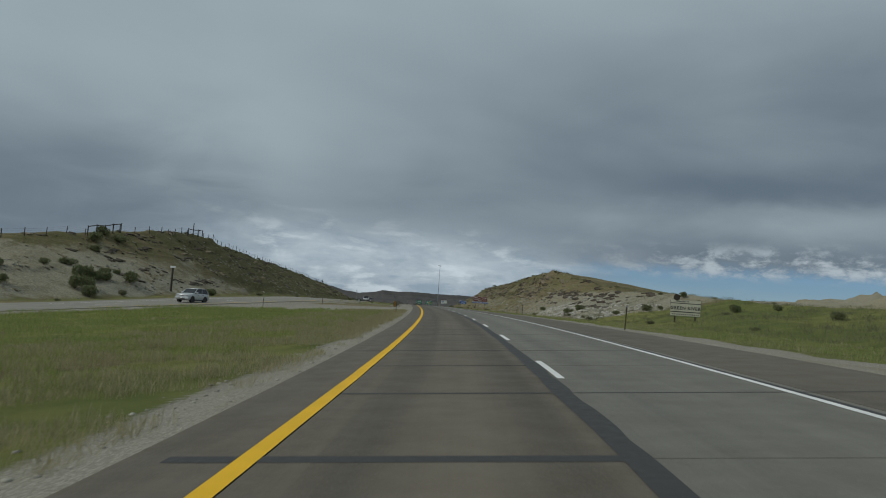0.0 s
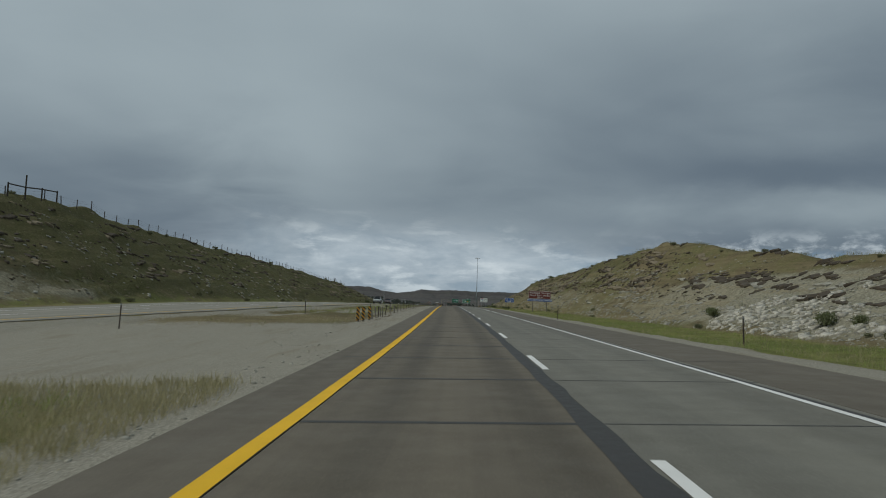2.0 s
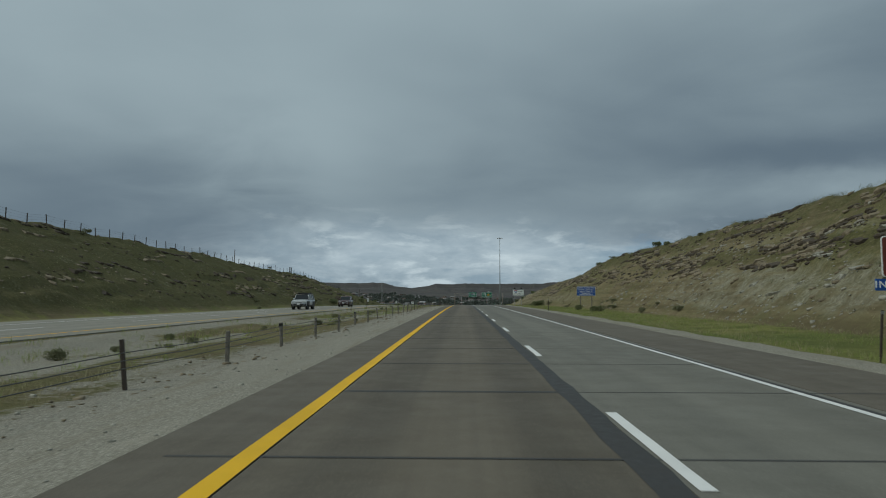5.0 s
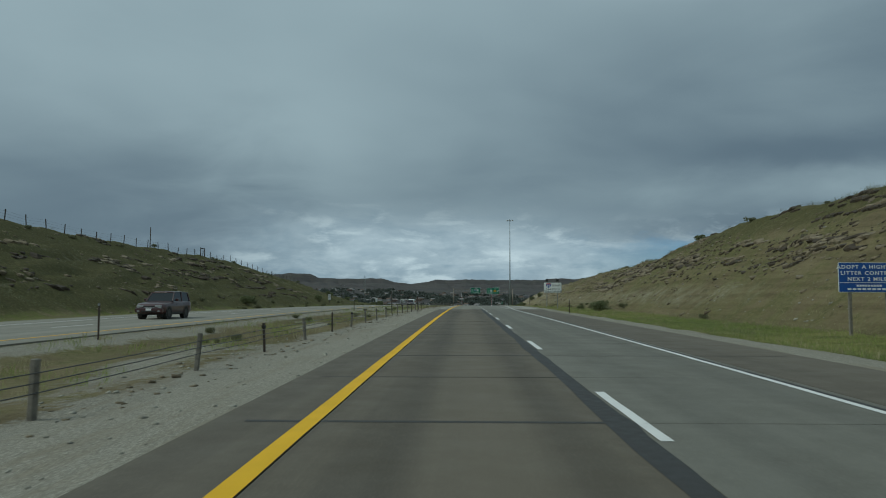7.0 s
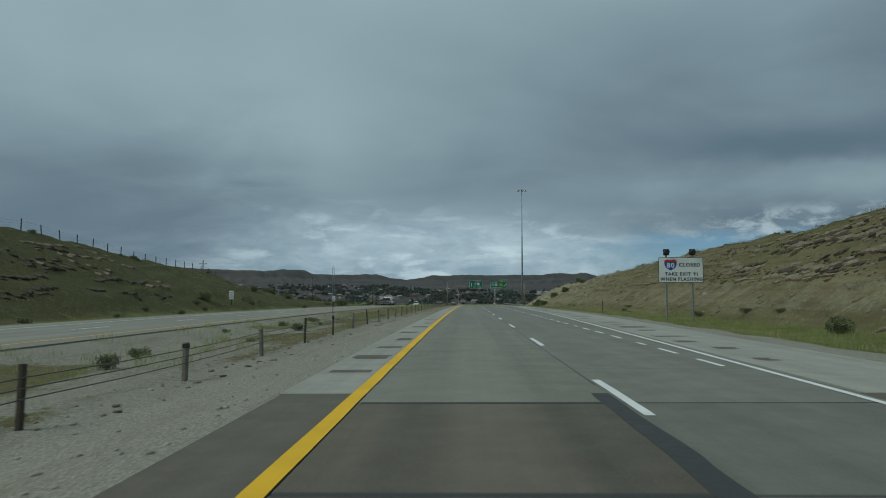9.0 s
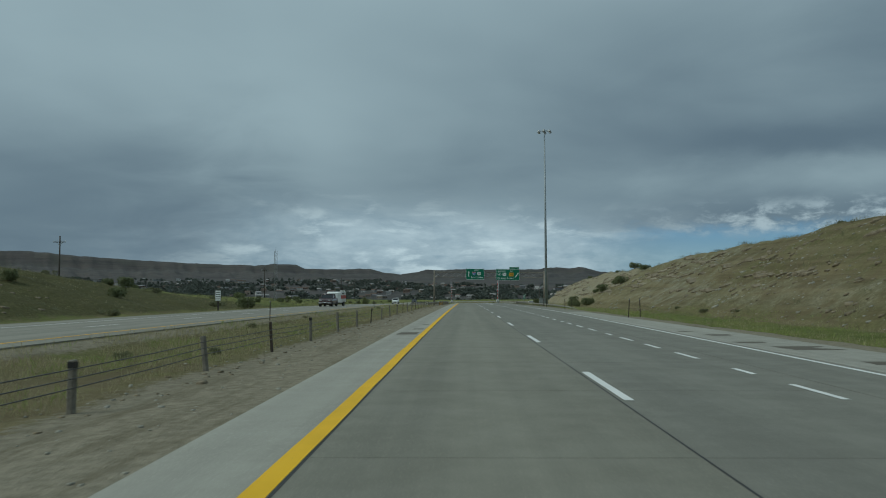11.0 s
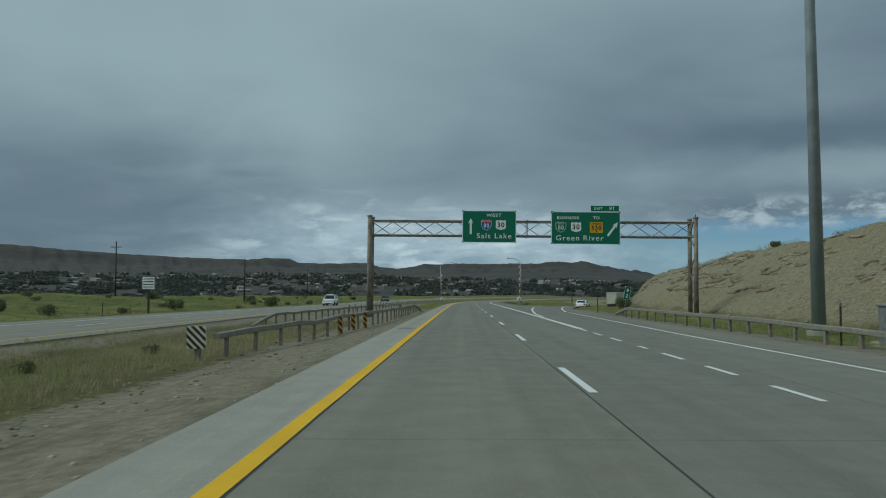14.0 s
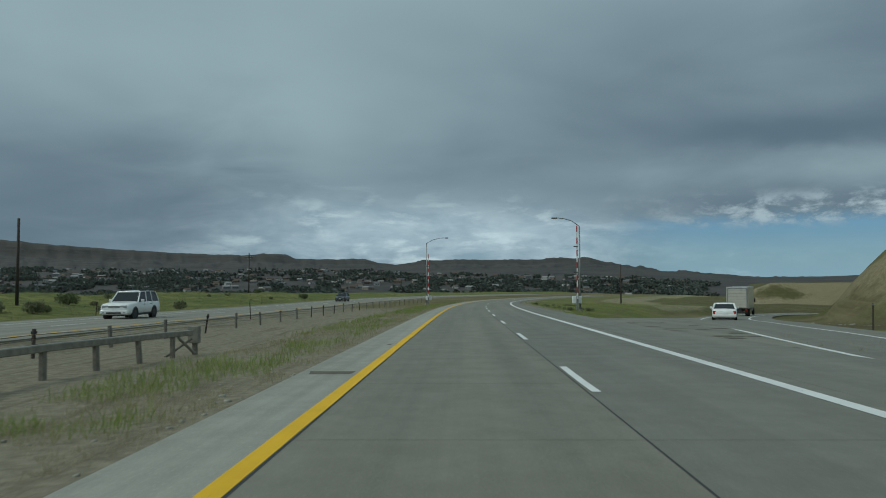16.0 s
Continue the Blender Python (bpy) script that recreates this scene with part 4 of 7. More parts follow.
SIGN_YELLOW = plain("yellow_sign_sheeting", (0.68, 0.36, 0.01), 0.4, 0, 0.06, 2)
SIGN_CREAM = plain("cream_sign_board", (0.66, 0.63, 0.5), 0.6, 0, 0.1, 2)
SIGN_BACK = plain("bare_aluminium", (0.3, 0.31, 0.31), 0.5, 0.6, 0.15, 2)
INK = plain("black_lettering", (0.015, 0.015, 0.016), 0.5, 0, 0.05)


# ---- shapes ----
def tube(bm, a, b, r0, r1=None, n=10, caps=True):
    """A round bar from a to b."""
    a, b = Vector(a), Vector(b)
    r1 = r0 if r1 is None else r1
    d = (b - a).normalized()
    x = d.orthogonal().normalized()
    y = d.cross(x)
    rings = []
    for p, r in ((a, r0), (b, r1)):
        rings.append([bm.verts.new(p + (x * math.cos(6.2832 * k / n) + y * math.sin(6.2832 * k / n)) * r) for k in range(n)])
    for k in range(n):
        bm.faces.new((rings[0][k], rings[0][(k + 1) % n], rings[1][(k + 1) % n], rings[1][k]))
    if caps:
        bm.faces.new(rings[0][::-1])
        bm.faces.new(rings[1])


def tube_mesh(a, b, r0, r1=None, n=10):
    bm = bmesh.new()
    tube(bm, a, b, r0, r1, n)
    return bm


def box_mesh(x0, x1, y0, y1, z0, z1, bev=0.0):
    bm = bmesh.new()
    box(bm, x0, x1, y0, y1, z0, z1)
    if bev:
        bmesh.ops.bevel(bm, geom=bm.edges[:], offset=bev, segments=2, affect="EDGES", profile=0.6)
    return bm


def outline_mesh(pts, y0, y1):
    """A flat plate with that outline in x and z, from y0 (front) to y1."""
    bm = bmesh.new()
    a = [bm.verts.new((x, y0, z)) for x, z in pts]
    b = [bm.verts.new((x, y1, z)) for x, z in pts]
    bm.faces.new(a)
    bm.faces.new(b[::-1])
    n = len(pts)
    for k in range(n):
        bm.faces.new((a[k], b[k], b[(k + 1) % n], a[(k + 1) % n]))
    bmesh.ops.recalc_face_normals(bm, faces=bm.faces)
    bmesh.ops.triangulate(bm, faces=[f for f in bm.faces if len(f.verts) > 4])
    return bm


def round_rect(cx, cz, w, h, r, n=5):
    out = []
    for k, (sx, sz) in enumerate(((1, 1), (-1, 1), (-1, -1), (1, -1))):
        for j in range(n + 1):
            a = math.pi / 2 * (k + j / n)
            out.append((cx + sx * (w / 2 - r) + r * math.cos(a), cz + sz * (h / 2 - r) + r * math.sin(a)))
    return out


def text_mesh(body, size, x, z, y, bold=0.0, align="CENTER"):
    """Lettering that faces the road's traffic, as a mesh."""
    cu = bpy.data.curves.new("lettering", "FONT")
    cu.body, cu.size, cu.align_x, cu.align_y = body, size, align, "CENTER"
    cu.offset, cu.extrude, cu.resolution_u, cu.space_character = bold, 0.004, 3, 1.22
    ob = bpy.data.objects.new("lettering", cu)
    scene.collection.objects.link(ob)
    me = bpy.data.meshes.new_from_object(ob.evaluated_get(bpy.context.evaluated_depsgraph_get()))
    bpy.data.objects.remove(ob)
    bpy.data.curves.remove(cu)
    me.transform(Matrix.Translation((x, y, z)) @ Matrix.Rotation(radians(90), 4, "X"))
    return me


def lettering(body, size, x, z, y, mat, parent, bold=0.01, align="CENTER", wide=1.0):
    """A line of letters centred on x, each word a mesh of its own."""
    words = []
    for word in body.split():
        me = text_mesh(word, size, 0, 0, 0, bold * 0.78, "LEFT")
        me.transform(Matrix.Diagonal((wide, 1, 1, 1)))
        xs = [v.co.x for v in me.vertices]
        words.append((me, min(xs), max(xs) - min(xs)))
    gap = 0.55 * size * wide
    left = x - (sum(w for _, _, w in words) + gap * (len(words) - 1)) / 2
    for me, x0, w in words:
        me.transform(Matrix.Translation((left - x0, y, z)))
        left += w + gap
        me.materials.clear()
        me.materials.append(mat)
        me.name = "lettering"
        ob = new("lettering", me)
        ob.parent = parent


def panel(parent, x0, x1, z0, z1, face, rim, border=0.05, r=0.12, y=0.0, name="sign_panel"):
    """A sign's sheet with its border strip."""
    w, h, cx, cz = x1 - x0, z1 - z0, (x0 + x1) / 2, (z0 + z1) / 2
    p = part(name, outline_mesh(round_rect(cx, cz, w, h, r), y, y + 0.03), SIGN_BACK if rim is None else rim, parent)
    part("sign_face", outline_mesh(round_rect(cx, cz, w - 2 * border, h - 2 * border, max(0.01, r - border)), y - 0.006, y + 0.01), face, p)
    return p


def upright(s, u, turn=0.0, sink=0.0):
    """A pose on the ground at s, u that faces along the road."""
    p = on_ground(s, u, sink)
    return Matrix.Translation(p) @ pose(0, 0, 0, 0, 0, heading(s) + turn)


def rise(s, u, h):
    """Height over the ground at s, u of a point h over the road's plane there."""
    return place(s, u, h).z - on_ground(s, u).z


# ---- gantry over the road ----
def gantry():
    s0 = 574.4
    base = place(s0, 0, 0)
    g = thing("sign_gantry", Matrix.Translation(base) @ pose(0, 0, 0.02, 0, 0.7, heading(s0)), "rust-stained steel truss gantry spanning the lanes with two green signs", "sign gantry")
    def ground_z(x, y):
        return on_ground(s0 + y, x).z - base.z - 0.02 + 0.0122 * x - 0.1
    xl, xr, zb, zt = -5.5, 19.55, 6.07, 7.2
    for x in (xl, xr):
        for y in (-0.75, 0.75):
            zg = ground_z(x, y)
            p = part("post", tube_mesh((x, y, zg), (x, y, 7.52), 0.18, 0.165, 14), OLD_STEEL, g, smooth=True)
            part("cap", tube_mesh((x, y, 7.46), (x, y, 7.6), 0.21, 0.2, 14), OLD_STEEL, p)
            part("base_plate", box_mesh(x - 0.3, x + 0.3, y - 0.3, y + 0.3, zg - 0.1, zg + 0.12), NEW_SHOULDER, p)
        z = ground_z(x, 0) + 0.6
        k = 0
        while z < 6.6:
            y = -0.75 if k % 2 else 0.75
            part("brace", tube_mesh((x, y, z), (x, -y, z + 1.45), 0.045, None, 8), OLD_STEEL, g)
            z += 1.45
            k += 1
    n = 15
    dx = (xr - xl) / n
    for y in (-0.6, 0.6):
        for z in (zb, zt):
            part("chord", tube_mesh((xl - 0.1, y, z), (xr + 0.1, y, z), 0.06, None, 8), OLD_STEEL, g)
    for k in range(n):
        x = xl + dx * k
        for y in (-0.6, 0.6):
            down = (k % 2 == 0) == (y < 0)
            part("lattice_bar", tube_mesh((x, y, zt if down else zb), (x + dx, y, zb if down else zt), 0.03, None, 6), GALV, g)
        for z in (zb, zt):
            part("lattice_bar", tube_mesh((x, -0.6 if k % 2 else 0.6, z), (x + dx, 0.6 if k % 2 else -0.6, z), 0.026, None, 6), GALV, g)
    # bolted splice between the two lengths of the truss
    for y in (-0.6, 0.6):
        for z in (zb, zt):
            part("splice_flange", tube_mesh((6.65, y, z), (6.75, y, z), 0.125, None, 12), OLD_STEEL, g)
        part("splice_bar", tube_mesh((6.7, y, zb), (6.7, y, zt), 0.03, None, 6), GALV, g)
    for x0, x1, z0, z1 in ((1.68, 5.81, 5.52, 7.98), (8.5, 13.78, 5.44, 7.94)):
        p = panel(g, x0, x1, z0, z1, SIGN_GREEN, SIGN_WHITE, 0.045, 0.2, -0.86, "guide_sign")
        for x in (x0 + 0.15, x1 - 0.15):
            for z in (z0 + 0.02, z1 - 0.12):
                part("corner_bracket", box_mesh(x - 0.16, x + 0.16, -0.82, -0.8, z - 0.02, z + 0.14), BLACK, p)
        for x in (x0 + 0.8, x1 - 0.8):
            part("hanger", box_mesh(x - 0.04, x + 0.04, -0.83, -0.66, z0 + 0.1, z1 - 0.1), GALV, p)
    p = panel(g, 11.5, 13.7, 7.96, 8.44, SIGN_GREEN, SIGN_WHITE, 0.03, 0.06, -0.86, "exit_tab")
    y = -0.872
    lettering("EXIT", 0.27, 12.12, 8.2, y, SIGN_WHITE, p, 0.006)
    lettering("91", 0.38, 13.12, 8.2, y, SIGN_WHITE, p, 0.008)
    first = [c for c in g.children if c.name.startswith("guide_sign")]
    a, b = first[0], first[1]
    lettering("WEST", 0.34, 4.1, 7.62, y, SIGN_WHITE, a, 0.008, wide=1.15)
    lettering("Salt Lake", 0.57, 4.12, 6.02, y, SIGN_WHITE, a, 0.004, wide=1.06)
    lettering("BUSINESS", 0.31, 9.78, 7.46, y, SIGN_WHITE, b, 0.007, wide=1.1)
    lettering("TO", 0.31, 11.95, 7.46, y, SIGN_WHITE, b, 0.007, wide=1.1)
    lettering("Green River", 0.57, 10.68, 5.9, y, SIGN_WHITE, b, 0.004, wide=1.06)

    def shield(parent, cx, cz, h, face, words, top=None, low=None):
        w = h * 0.95
        pts = [(-0.5, 0.34), (-0.3, 0.46), (0, 0.41), (0.3, 0.46), (0.5, 0.34), (0.49, 0.0), (0.36, -0.28), (0.0, -0.5), (-0.36, -0.28), (-0.49, 0.0)]
        o = part("route_shield", outline_mesh([(cx + q * w * 1.08, cz + r * h * 1.08) for q, r in pts], y - 0.006, y + 0.004), SIGN_WHITE, parent)
        part("shield_face", outline_mesh([(cx + q * w, cz + r * h) for q, r in pts], y - 0.012, y), face, o)
        if top:
            part("shield_top", outline_mesh([(cx + q * w, cz + r * h) for q, r in pts[:5]] + [(cx + 0.5 * w, cz + 0.22 * h), (cx - 0.5 * w, cz + 0.22 * h)], y - 0.016, y), top, o)
        lettering("INTERSTATE" if low is None else low, h * 0.13, cx, cz + 0.3 * h, y - 0.02, SIGN_WHITE, o, 0.001, wide=0.85)
        lettering(words, h * 0.58, cx, cz - 0.07 * h, y - 0.02, SIGN_WHITE, o, 0.006, wide=0.84)

    def round_shield(parent, cx, cz, h):
        w = h * 1.0
        pts = [(-0.5, 0.36), (-0.4, 0.5), (-0.2, 0.42), (0, 0.5), (0.2, 0.42), (0.4, 0.5), (0.5, 0.36), (0.46, 0.1), (0.52, -0.15), (0.4, -0.38), (0.1, -0.44),
               (0, -0.5), (-0.1, -0.44), (-0.4, -0.38), (-0.52, -0.15), (-0.46, 0.1)]
        o = part("route_shield", outline_mesh([(cx + q * w, cz + r * h) for q, r in pts], y - 0.008, y + 0.004), SIGN_WHITE, parent)
        lettering("30", h * 0.66, cx, cz, y - 0.012, INK, o, 0.014, wide=0.95)

    shield(a, 3.52, 6.87, 0.8, SIGN_BLUE, "80", SIGN_RED)
    round_shield(a, 4.64, 6.87, 0.8)
    shield(b, 9.24, 6.75, 0.8, SIGN_GREEN, "80", SIGN_GREEN, "BUSINESS")
    round_shield(b, 10.4, 6.75, 0.8)
    q = part("route_plate", outline_mesh(round_rect(11.95, 6.73, 1.0, 0.82, 0.05), y - 0.006, y + 0.004), SIGN_YELLOW, b)
    lettering("WYOMING", 0.15, 11.95, 7.0, y - 0.012, INK, q, 0.004)
    lettering("530", 0.44, 11.95, 6.69, y - 0.012, INK, q, 0.008)
    part("rider_mark", outline_mesh([(11.89, 6.47), (11.92, 6.37), (12.01, 6.35), (11.99, 6.47), (11.95, 6.51)], y - 0.012, y), INK, q)

    def arrow(parent, cx, cz, h, ang):
        w = h * 0.13
        pts = [(-w / 2, -0.5 * h), (w / 2, -0.5 * h), (w / 2, 0.22 * h), (0.16 * h, 0.16 * h), (0, 0.5 * h), (-0.16 * h, 0.16 * h), (-w / 2, 0.22 * h)]
        c, n_ = math.cos(radians(ang)), math.sin(radians(ang))
        part("arrow", outline_mesh([(cx + x * c + z * n_, cz - x * n_ + z * c) for x, z in pts], y - 0.008, y + 0.004), SIGN_WHITE, parent)

    arrow(a, 2.32, 6.78, 1.25, 0)
    arrow(b, 13.2, 6.62, 1.3, 36)


gantry()


# ---- roadside signs ----
def posts(parent, xs, z1, mat, r=0.05, sink=-0.6):
    for x in xs:
        part("post", box_mesh(x - r, x + r, -r + 0.08, r + 0.08, sink, z1, 0.008), mat, parent)


def brown_sign():
    s0, u0 = 219.0, 18.1
    g = thing("recreation_sign", upright(s0, u0), "brown recreation area sign over a narrow blue plate on two posts", "road sign")
    z = rise(s0, u0, 0)
    z0, z1 = z + 2.12, z + 3.52
    posts(g, (-1.25, 1.25), z1 - 0.1, WOOD, 0.075)
    p = panel(g, -2.0, 2.0, z0, z1, SIGN_BROWN, SIGN_WHITE, 0.035, 0.12)
    lettering("Flaming Gorge", 0.45, 0, z1 - 0.34, -0.012, SIGN_WHITE, p, 0.006, wide=1.12)
    lettering("Natl Rec Area", 0.45, 0, z1 - 0.79, -0.012, SIGN_WHITE, p, 0.006, wide=1.12)
    lettering("EXIT 91", 0.27, 0, z1 - 1.16, -0.012, SIGN_WHITE, p, 0.006)
    p = panel(g, -2.25, 2.25, z0 - 0.46, z0 - 0.06, SIGN_BLUE, SIGN_BLUE, 0.02, 0.03, name="blue_plate")
    lettering("INFORMATION CENTER", 0.33, 0, z0 - 0.26, -0.012, SIGN_WHITE, p, 0.008, wide=1.08)


def blue_sign():
    s0, u0 = 297.5, 19.3
    g = thing("adopt_a_highway_sign", upright(s0, u0), "blue highway litter sign with white letters on two posts", "road sign")
    z = rise(s0, u0, 0)
    z0, z1 = max(z, -0.2) + 1.6, max(z, -0.2) + 2.9
    posts(g, (-0.8, 0.8), z1 - 0.1, WOOD, 0.06)
    p = panel(g, -1.3, 1.3, z0, z1, SIGN_BLUE, SIGN_WHITE, 0.02, 0.05)
    for k, (w, h) in enumerate((("ADOPT A HIGHWAY", 0.2), ("LITTER CONTROL", 0.2), ("NEXT 2 MILES", 0.2))):
        lettering(w, h * 1.13, 0, z1 - 0.2 - 0.265 * k, -0.012, SIGN_WHITE, p, 0.006, wide=1.1)
    part("rule", box_mesh(-1.26, 1.26, -0.012, 0, z1 - 0.89, z1 - 0.87), SIGN_WHITE, p)
    for k, w in enumerate((0.55, 0.95)):
        for q in range(-4, 5):
            part("text_bar", box_mesh(q * w / 4.5 - w * 0.08, q * w / 4.5 + w * 0.08, -0.012, 0, z1 - 1.05 - 0.15 * k, z1 - 0.97 - 0.15 * k), SIGN_WHITE, p)


def closed_sign():
    s0, u0 = 386.0, 15.9
    g = thing("road_closure_sign", upright(s0, u0), "white closure sign with two dark flashers on steel posts", "road sign")
    z = rise(s0, u0, 0)
    z0, z1 = z + 2.3, z + 4.0
    posts(g, (-0.95, 0.78), z1 + 0.2, GALV, 0.055)
    p = panel(g, -1.48, 1.48, z0, z1, SIGN_WHITE, INK, 0.03, 0.1)
    pts = [(-0.5, 0.34), (-0.3, 0.46), (0, 0.41), (0.3, 0.46), (0.5, 0.34), (0.49, 0.0), (0.36, -0.28), (0.0, -0.5), (-0.36, -0.28), (-0.49, 0.0)]
    o = part("route_shield", outline_mesh([(-0.68 + a * 0.82, z1 - 0.5 + b * 0.78) for a, b in pts], -0.014, 0), SIGN_BLUE, p)
    part("shield_top", outline_mesh([(-0.68 + a * 0.82, z1 - 0.5 + b * 0.78) for a, b in pts[:5]] + [(-0.27, z1 - 0.32), (-1.09, z1 - 0.32)], -0.018, 0), SIGN_RED, o)
    lettering("80", 0.46, -0.68, z1 - 0.56, -0.02, SIGN_WHITE, o, 0.012)
    lettering("CLOSED", 0.34, 0.58, z1 - 0.52, -0.012, INK, p, 0.01, wide=0.98)
    lettering("TAKE EXIT 91", 0.32, 0.02, z1 - 1.13, -0.012, INK, p, 0.01, wide=0.95)
    lettering("WHEN FLASHING", 0.32, 0.02, z1 - 1.48, -0.012, INK, p, 0.01, wide=0.95)
    for x in (-0.95, 0.78):
        f = part("flasher", tube_mesh((x, -0.12, z1 + 0.34), (x, 0.2, z1 + 0.34), 0.17, 0.15, 16), BLACK, g, smooth=False)
        part("visor", tube_mesh((x, -0.32, z1 + 0.36), (x, -0.12, z1 + 0.36), 0.15, 0.17, 16), BLACK, f)
        part("backplate", box_mesh(x - 0.2, x + 0.2, 0.0, 0.02, z1 + 0.13, z1 + 0.55), BLACK, f)


def welcome_sign():
    s0, u0 = 82.0, 24.1
    g = thing("town_welcome_sign", upright(s0, u0), "cream town welcome board with dark letters on two posts", "road sign")
    z = rise(s0, u0, 0)
    z0, z1 = max(z + 0.35, 0.5), max(z + 0.35, 0.5) + 1.5
    posts(g, (-0.95, 0.95), z1 - 0.1, RUSTY, 0.06)
    p = panel(g, -1.42, 1.42, z0, z1, SIGN_CREAM, WOOD, 0.02, 0.02)
    part("band", box_mesh(-1.38, 1.38, -0.014, 0, z1 - 0.36, z1 - 0.3), RUSTY, p)
    part("band", box_mesh(-1.38, 1.38, -0.014, 0, z0 + 0.34, z0 + 0.42), RUSTY, p)
    lettering("GREEN RIVER", 0.42, 0, z0 + 0.72, -0.012, INK, p, 0.012, wide=0.95)
    lettering("WELCOME TO", 0.16, -0.3, z1 - 0.16, -0.012, INK, p, 0.004)
    for q in range(-7, 8):
        part("text_bar", box_mesh(q * 0.17 - 0.045, q * 0.17 + 0.045, -0.012, 0, z0 + 0.12, z0 + 0.2), INK, p)
    part("emblem", tube_mesh((-0.83, -0.01, z1 + 0.2), (-0.83, 0.03, z1 + 0.2), 0.3, 0.3, 20), RUSTY, g)


brown_sign()
blue_sign()
closed_sign()
welcome_sign()


def mile_marker(s0, u0, tilt):
    g = thing("mile_marker", upright(s0, u0) @ pose(0, 0, 0, 0, tilt, 0), "small leaning green mile marker on a thin post", "road sign")
    part("post", box_mesh(-0.03, 0.03, 0.0, 0.05, -0.4, 1.6), GALV, g)
    p = panel(g, -0.24, 0.24, 1.25, 2.35, SIGN_GREEN, SIGN_WHITE, 0.02, 0.04)
    lettering("9", 0.42, 0, 2.0, -0.012, SIGN_WHITE, p, 0.008)
    lettering("2", 0.42, 0, 1.57, -0.012, SIGN_WHITE, p, 0.008)


mile_marker(578.0, 15.0, 10)


def far_board(s0, u0, h, w, flashers):
    """A white board beside the opposite road, its writing too small to read."""
    g = thing("roadside_board", upright(s0, u0), "white roadside board beside the opposite lanes", "road sign")
    posts(g, (0,), h, DARK_WOOD, 0.08)
    p = panel(g, -w / 2, w / 2, h - 1.25, h, SIGN_WHITE, INK, 0.03, 0.04)
    for k in range(4):
        part("text_bar", box_mesh(-w * 0.4, w * 0.4, -0.014, 0, h - 0.28 - 0.26 * k, h - 0.2 - 0.26 * k), INK, p)
    if flashers:
        part("flasher", tube_mesh((0, -0.12, h + 0.25), (0, 0.2, h + 0.25), 0.2, 0.18, 14), BLACK, g)


far_board(587.5, -28.8, 3.6, 1.25, True)
far_board(437.0, -31.4, 2.0, 0.75, False)
far_board(494.0, -27.8, 2.4, 0.7, False)


def leaning_post(s0, u0):
    g = thing("marker_post", upright(s0, u0), "dark wooden post with a pale cap plate beside the far lanes", "post")
    part("post", tube_mesh((0, 0, -0.4), (0, 0, 3.6), 0.16, 0.14, 10), DARK_WOOD, g)
    part("cap_plate", box_mesh(-0.34, 0.34, -0.2, 0.2, 3.55, 3.85), SIGN_WHITE, g)


leaning_post(127.0, -38.0)


# ---- masts, lamps, poles ----
def high_mast():
    s0, u0 = 549.8, 17.2
    g = thing("high_mast_light", upright(s0, u0), "tall tapering grey steel mast with a ring of floodlights", "light mast")
    h = 33.8 + rise(s0, u0, 0)
    part("mast", tube_mesh((0, 0, -0.3), (0, 0, h), 0.29, 0.11, 20), MAST_STEEL, g, smooth=True)
    part("footing", tube_mesh((0, 0, -0.5), (0, 0, 0.15), 0.5, 0.5, 18), NEW_SHOULDER, g)
    part("crown", tube_mesh((0, 0, h - 0.2), (0, 0, h + 0.25), 0.3, 0.12, 14), MAST_STEEL, g)
    for k in range(16):
        a, b = 6.2832 * k / 16, 6.2832 * (k + 1) / 16
        part("ring_bar", tube_mesh((0.75 * math.cos(a), 0.75 * math.sin(a), h), (0.75 * math.cos(b), 0.75 * math.sin(b), h), 0.035, None, 6), MAST_STEEL, g)
    for k in range(6):
        a = 6.2832 * (k + 0.3) / 6
        c, n = math.cos(a), math.sin(a)
        part("arm", tube_mesh((0, 0, h + 0.1), (1.0 * c, 1.0 * n, h), 0.035, None, 6), MAST_STEEL, g)
        f = part("floodlight", tube_mesh((1.2 * c, 1.2 * n, h + 0.1), (1.2 * c + 0.04 * c, 1.2 * n + 0.04 * n, h - 0.28), 0.16, 0.3, 12), GALV, g)
        part("lens", tube_mesh((1.24 * c, 1.24 * n, h - 0.28), (1.24 * c, 1.24 * n, h - 0.31), 0.28, 0.24, 12), DARK_GLASS, f)


def street_lamp(s0, u0, h, arm):
    g = thing("street_lamp", upright(s0, u0), "slim grey street lamp with a curved arm", "street lamp", "street lamps")
    part("pole", tube_mesh((0, 0, -0.3), (0, 0, h), 0.11, 0.07, 12), GALV, g, smooth=True)
    part("footing", tube_mesh((0, 0, -0.3), (0, 0, 0.25), 0.24, 0.24, 12), NEW_SHOULDER, g)
    d = 1 if arm > 0 else -1
    pts = [(0, h), (0.35 * arm, h + 0.55), (0.7 * arm, h + 0.78), (arm, h + 0.84)]
    for p, q in zip(pts, pts[1:]):
        part("arm", tube_mesh((p[0], 0, p[1]), (q[0], 0, q[1]), 0.045, 0.04, 8), GALV, g)
    part("lamp_head", box_mesh(min(arm, arm + 0.55 * d), max(arm, arm + 0.55 * d), -0.13, 0.13, h + 0.74, h + 0.9, 0.05), GALV, g)


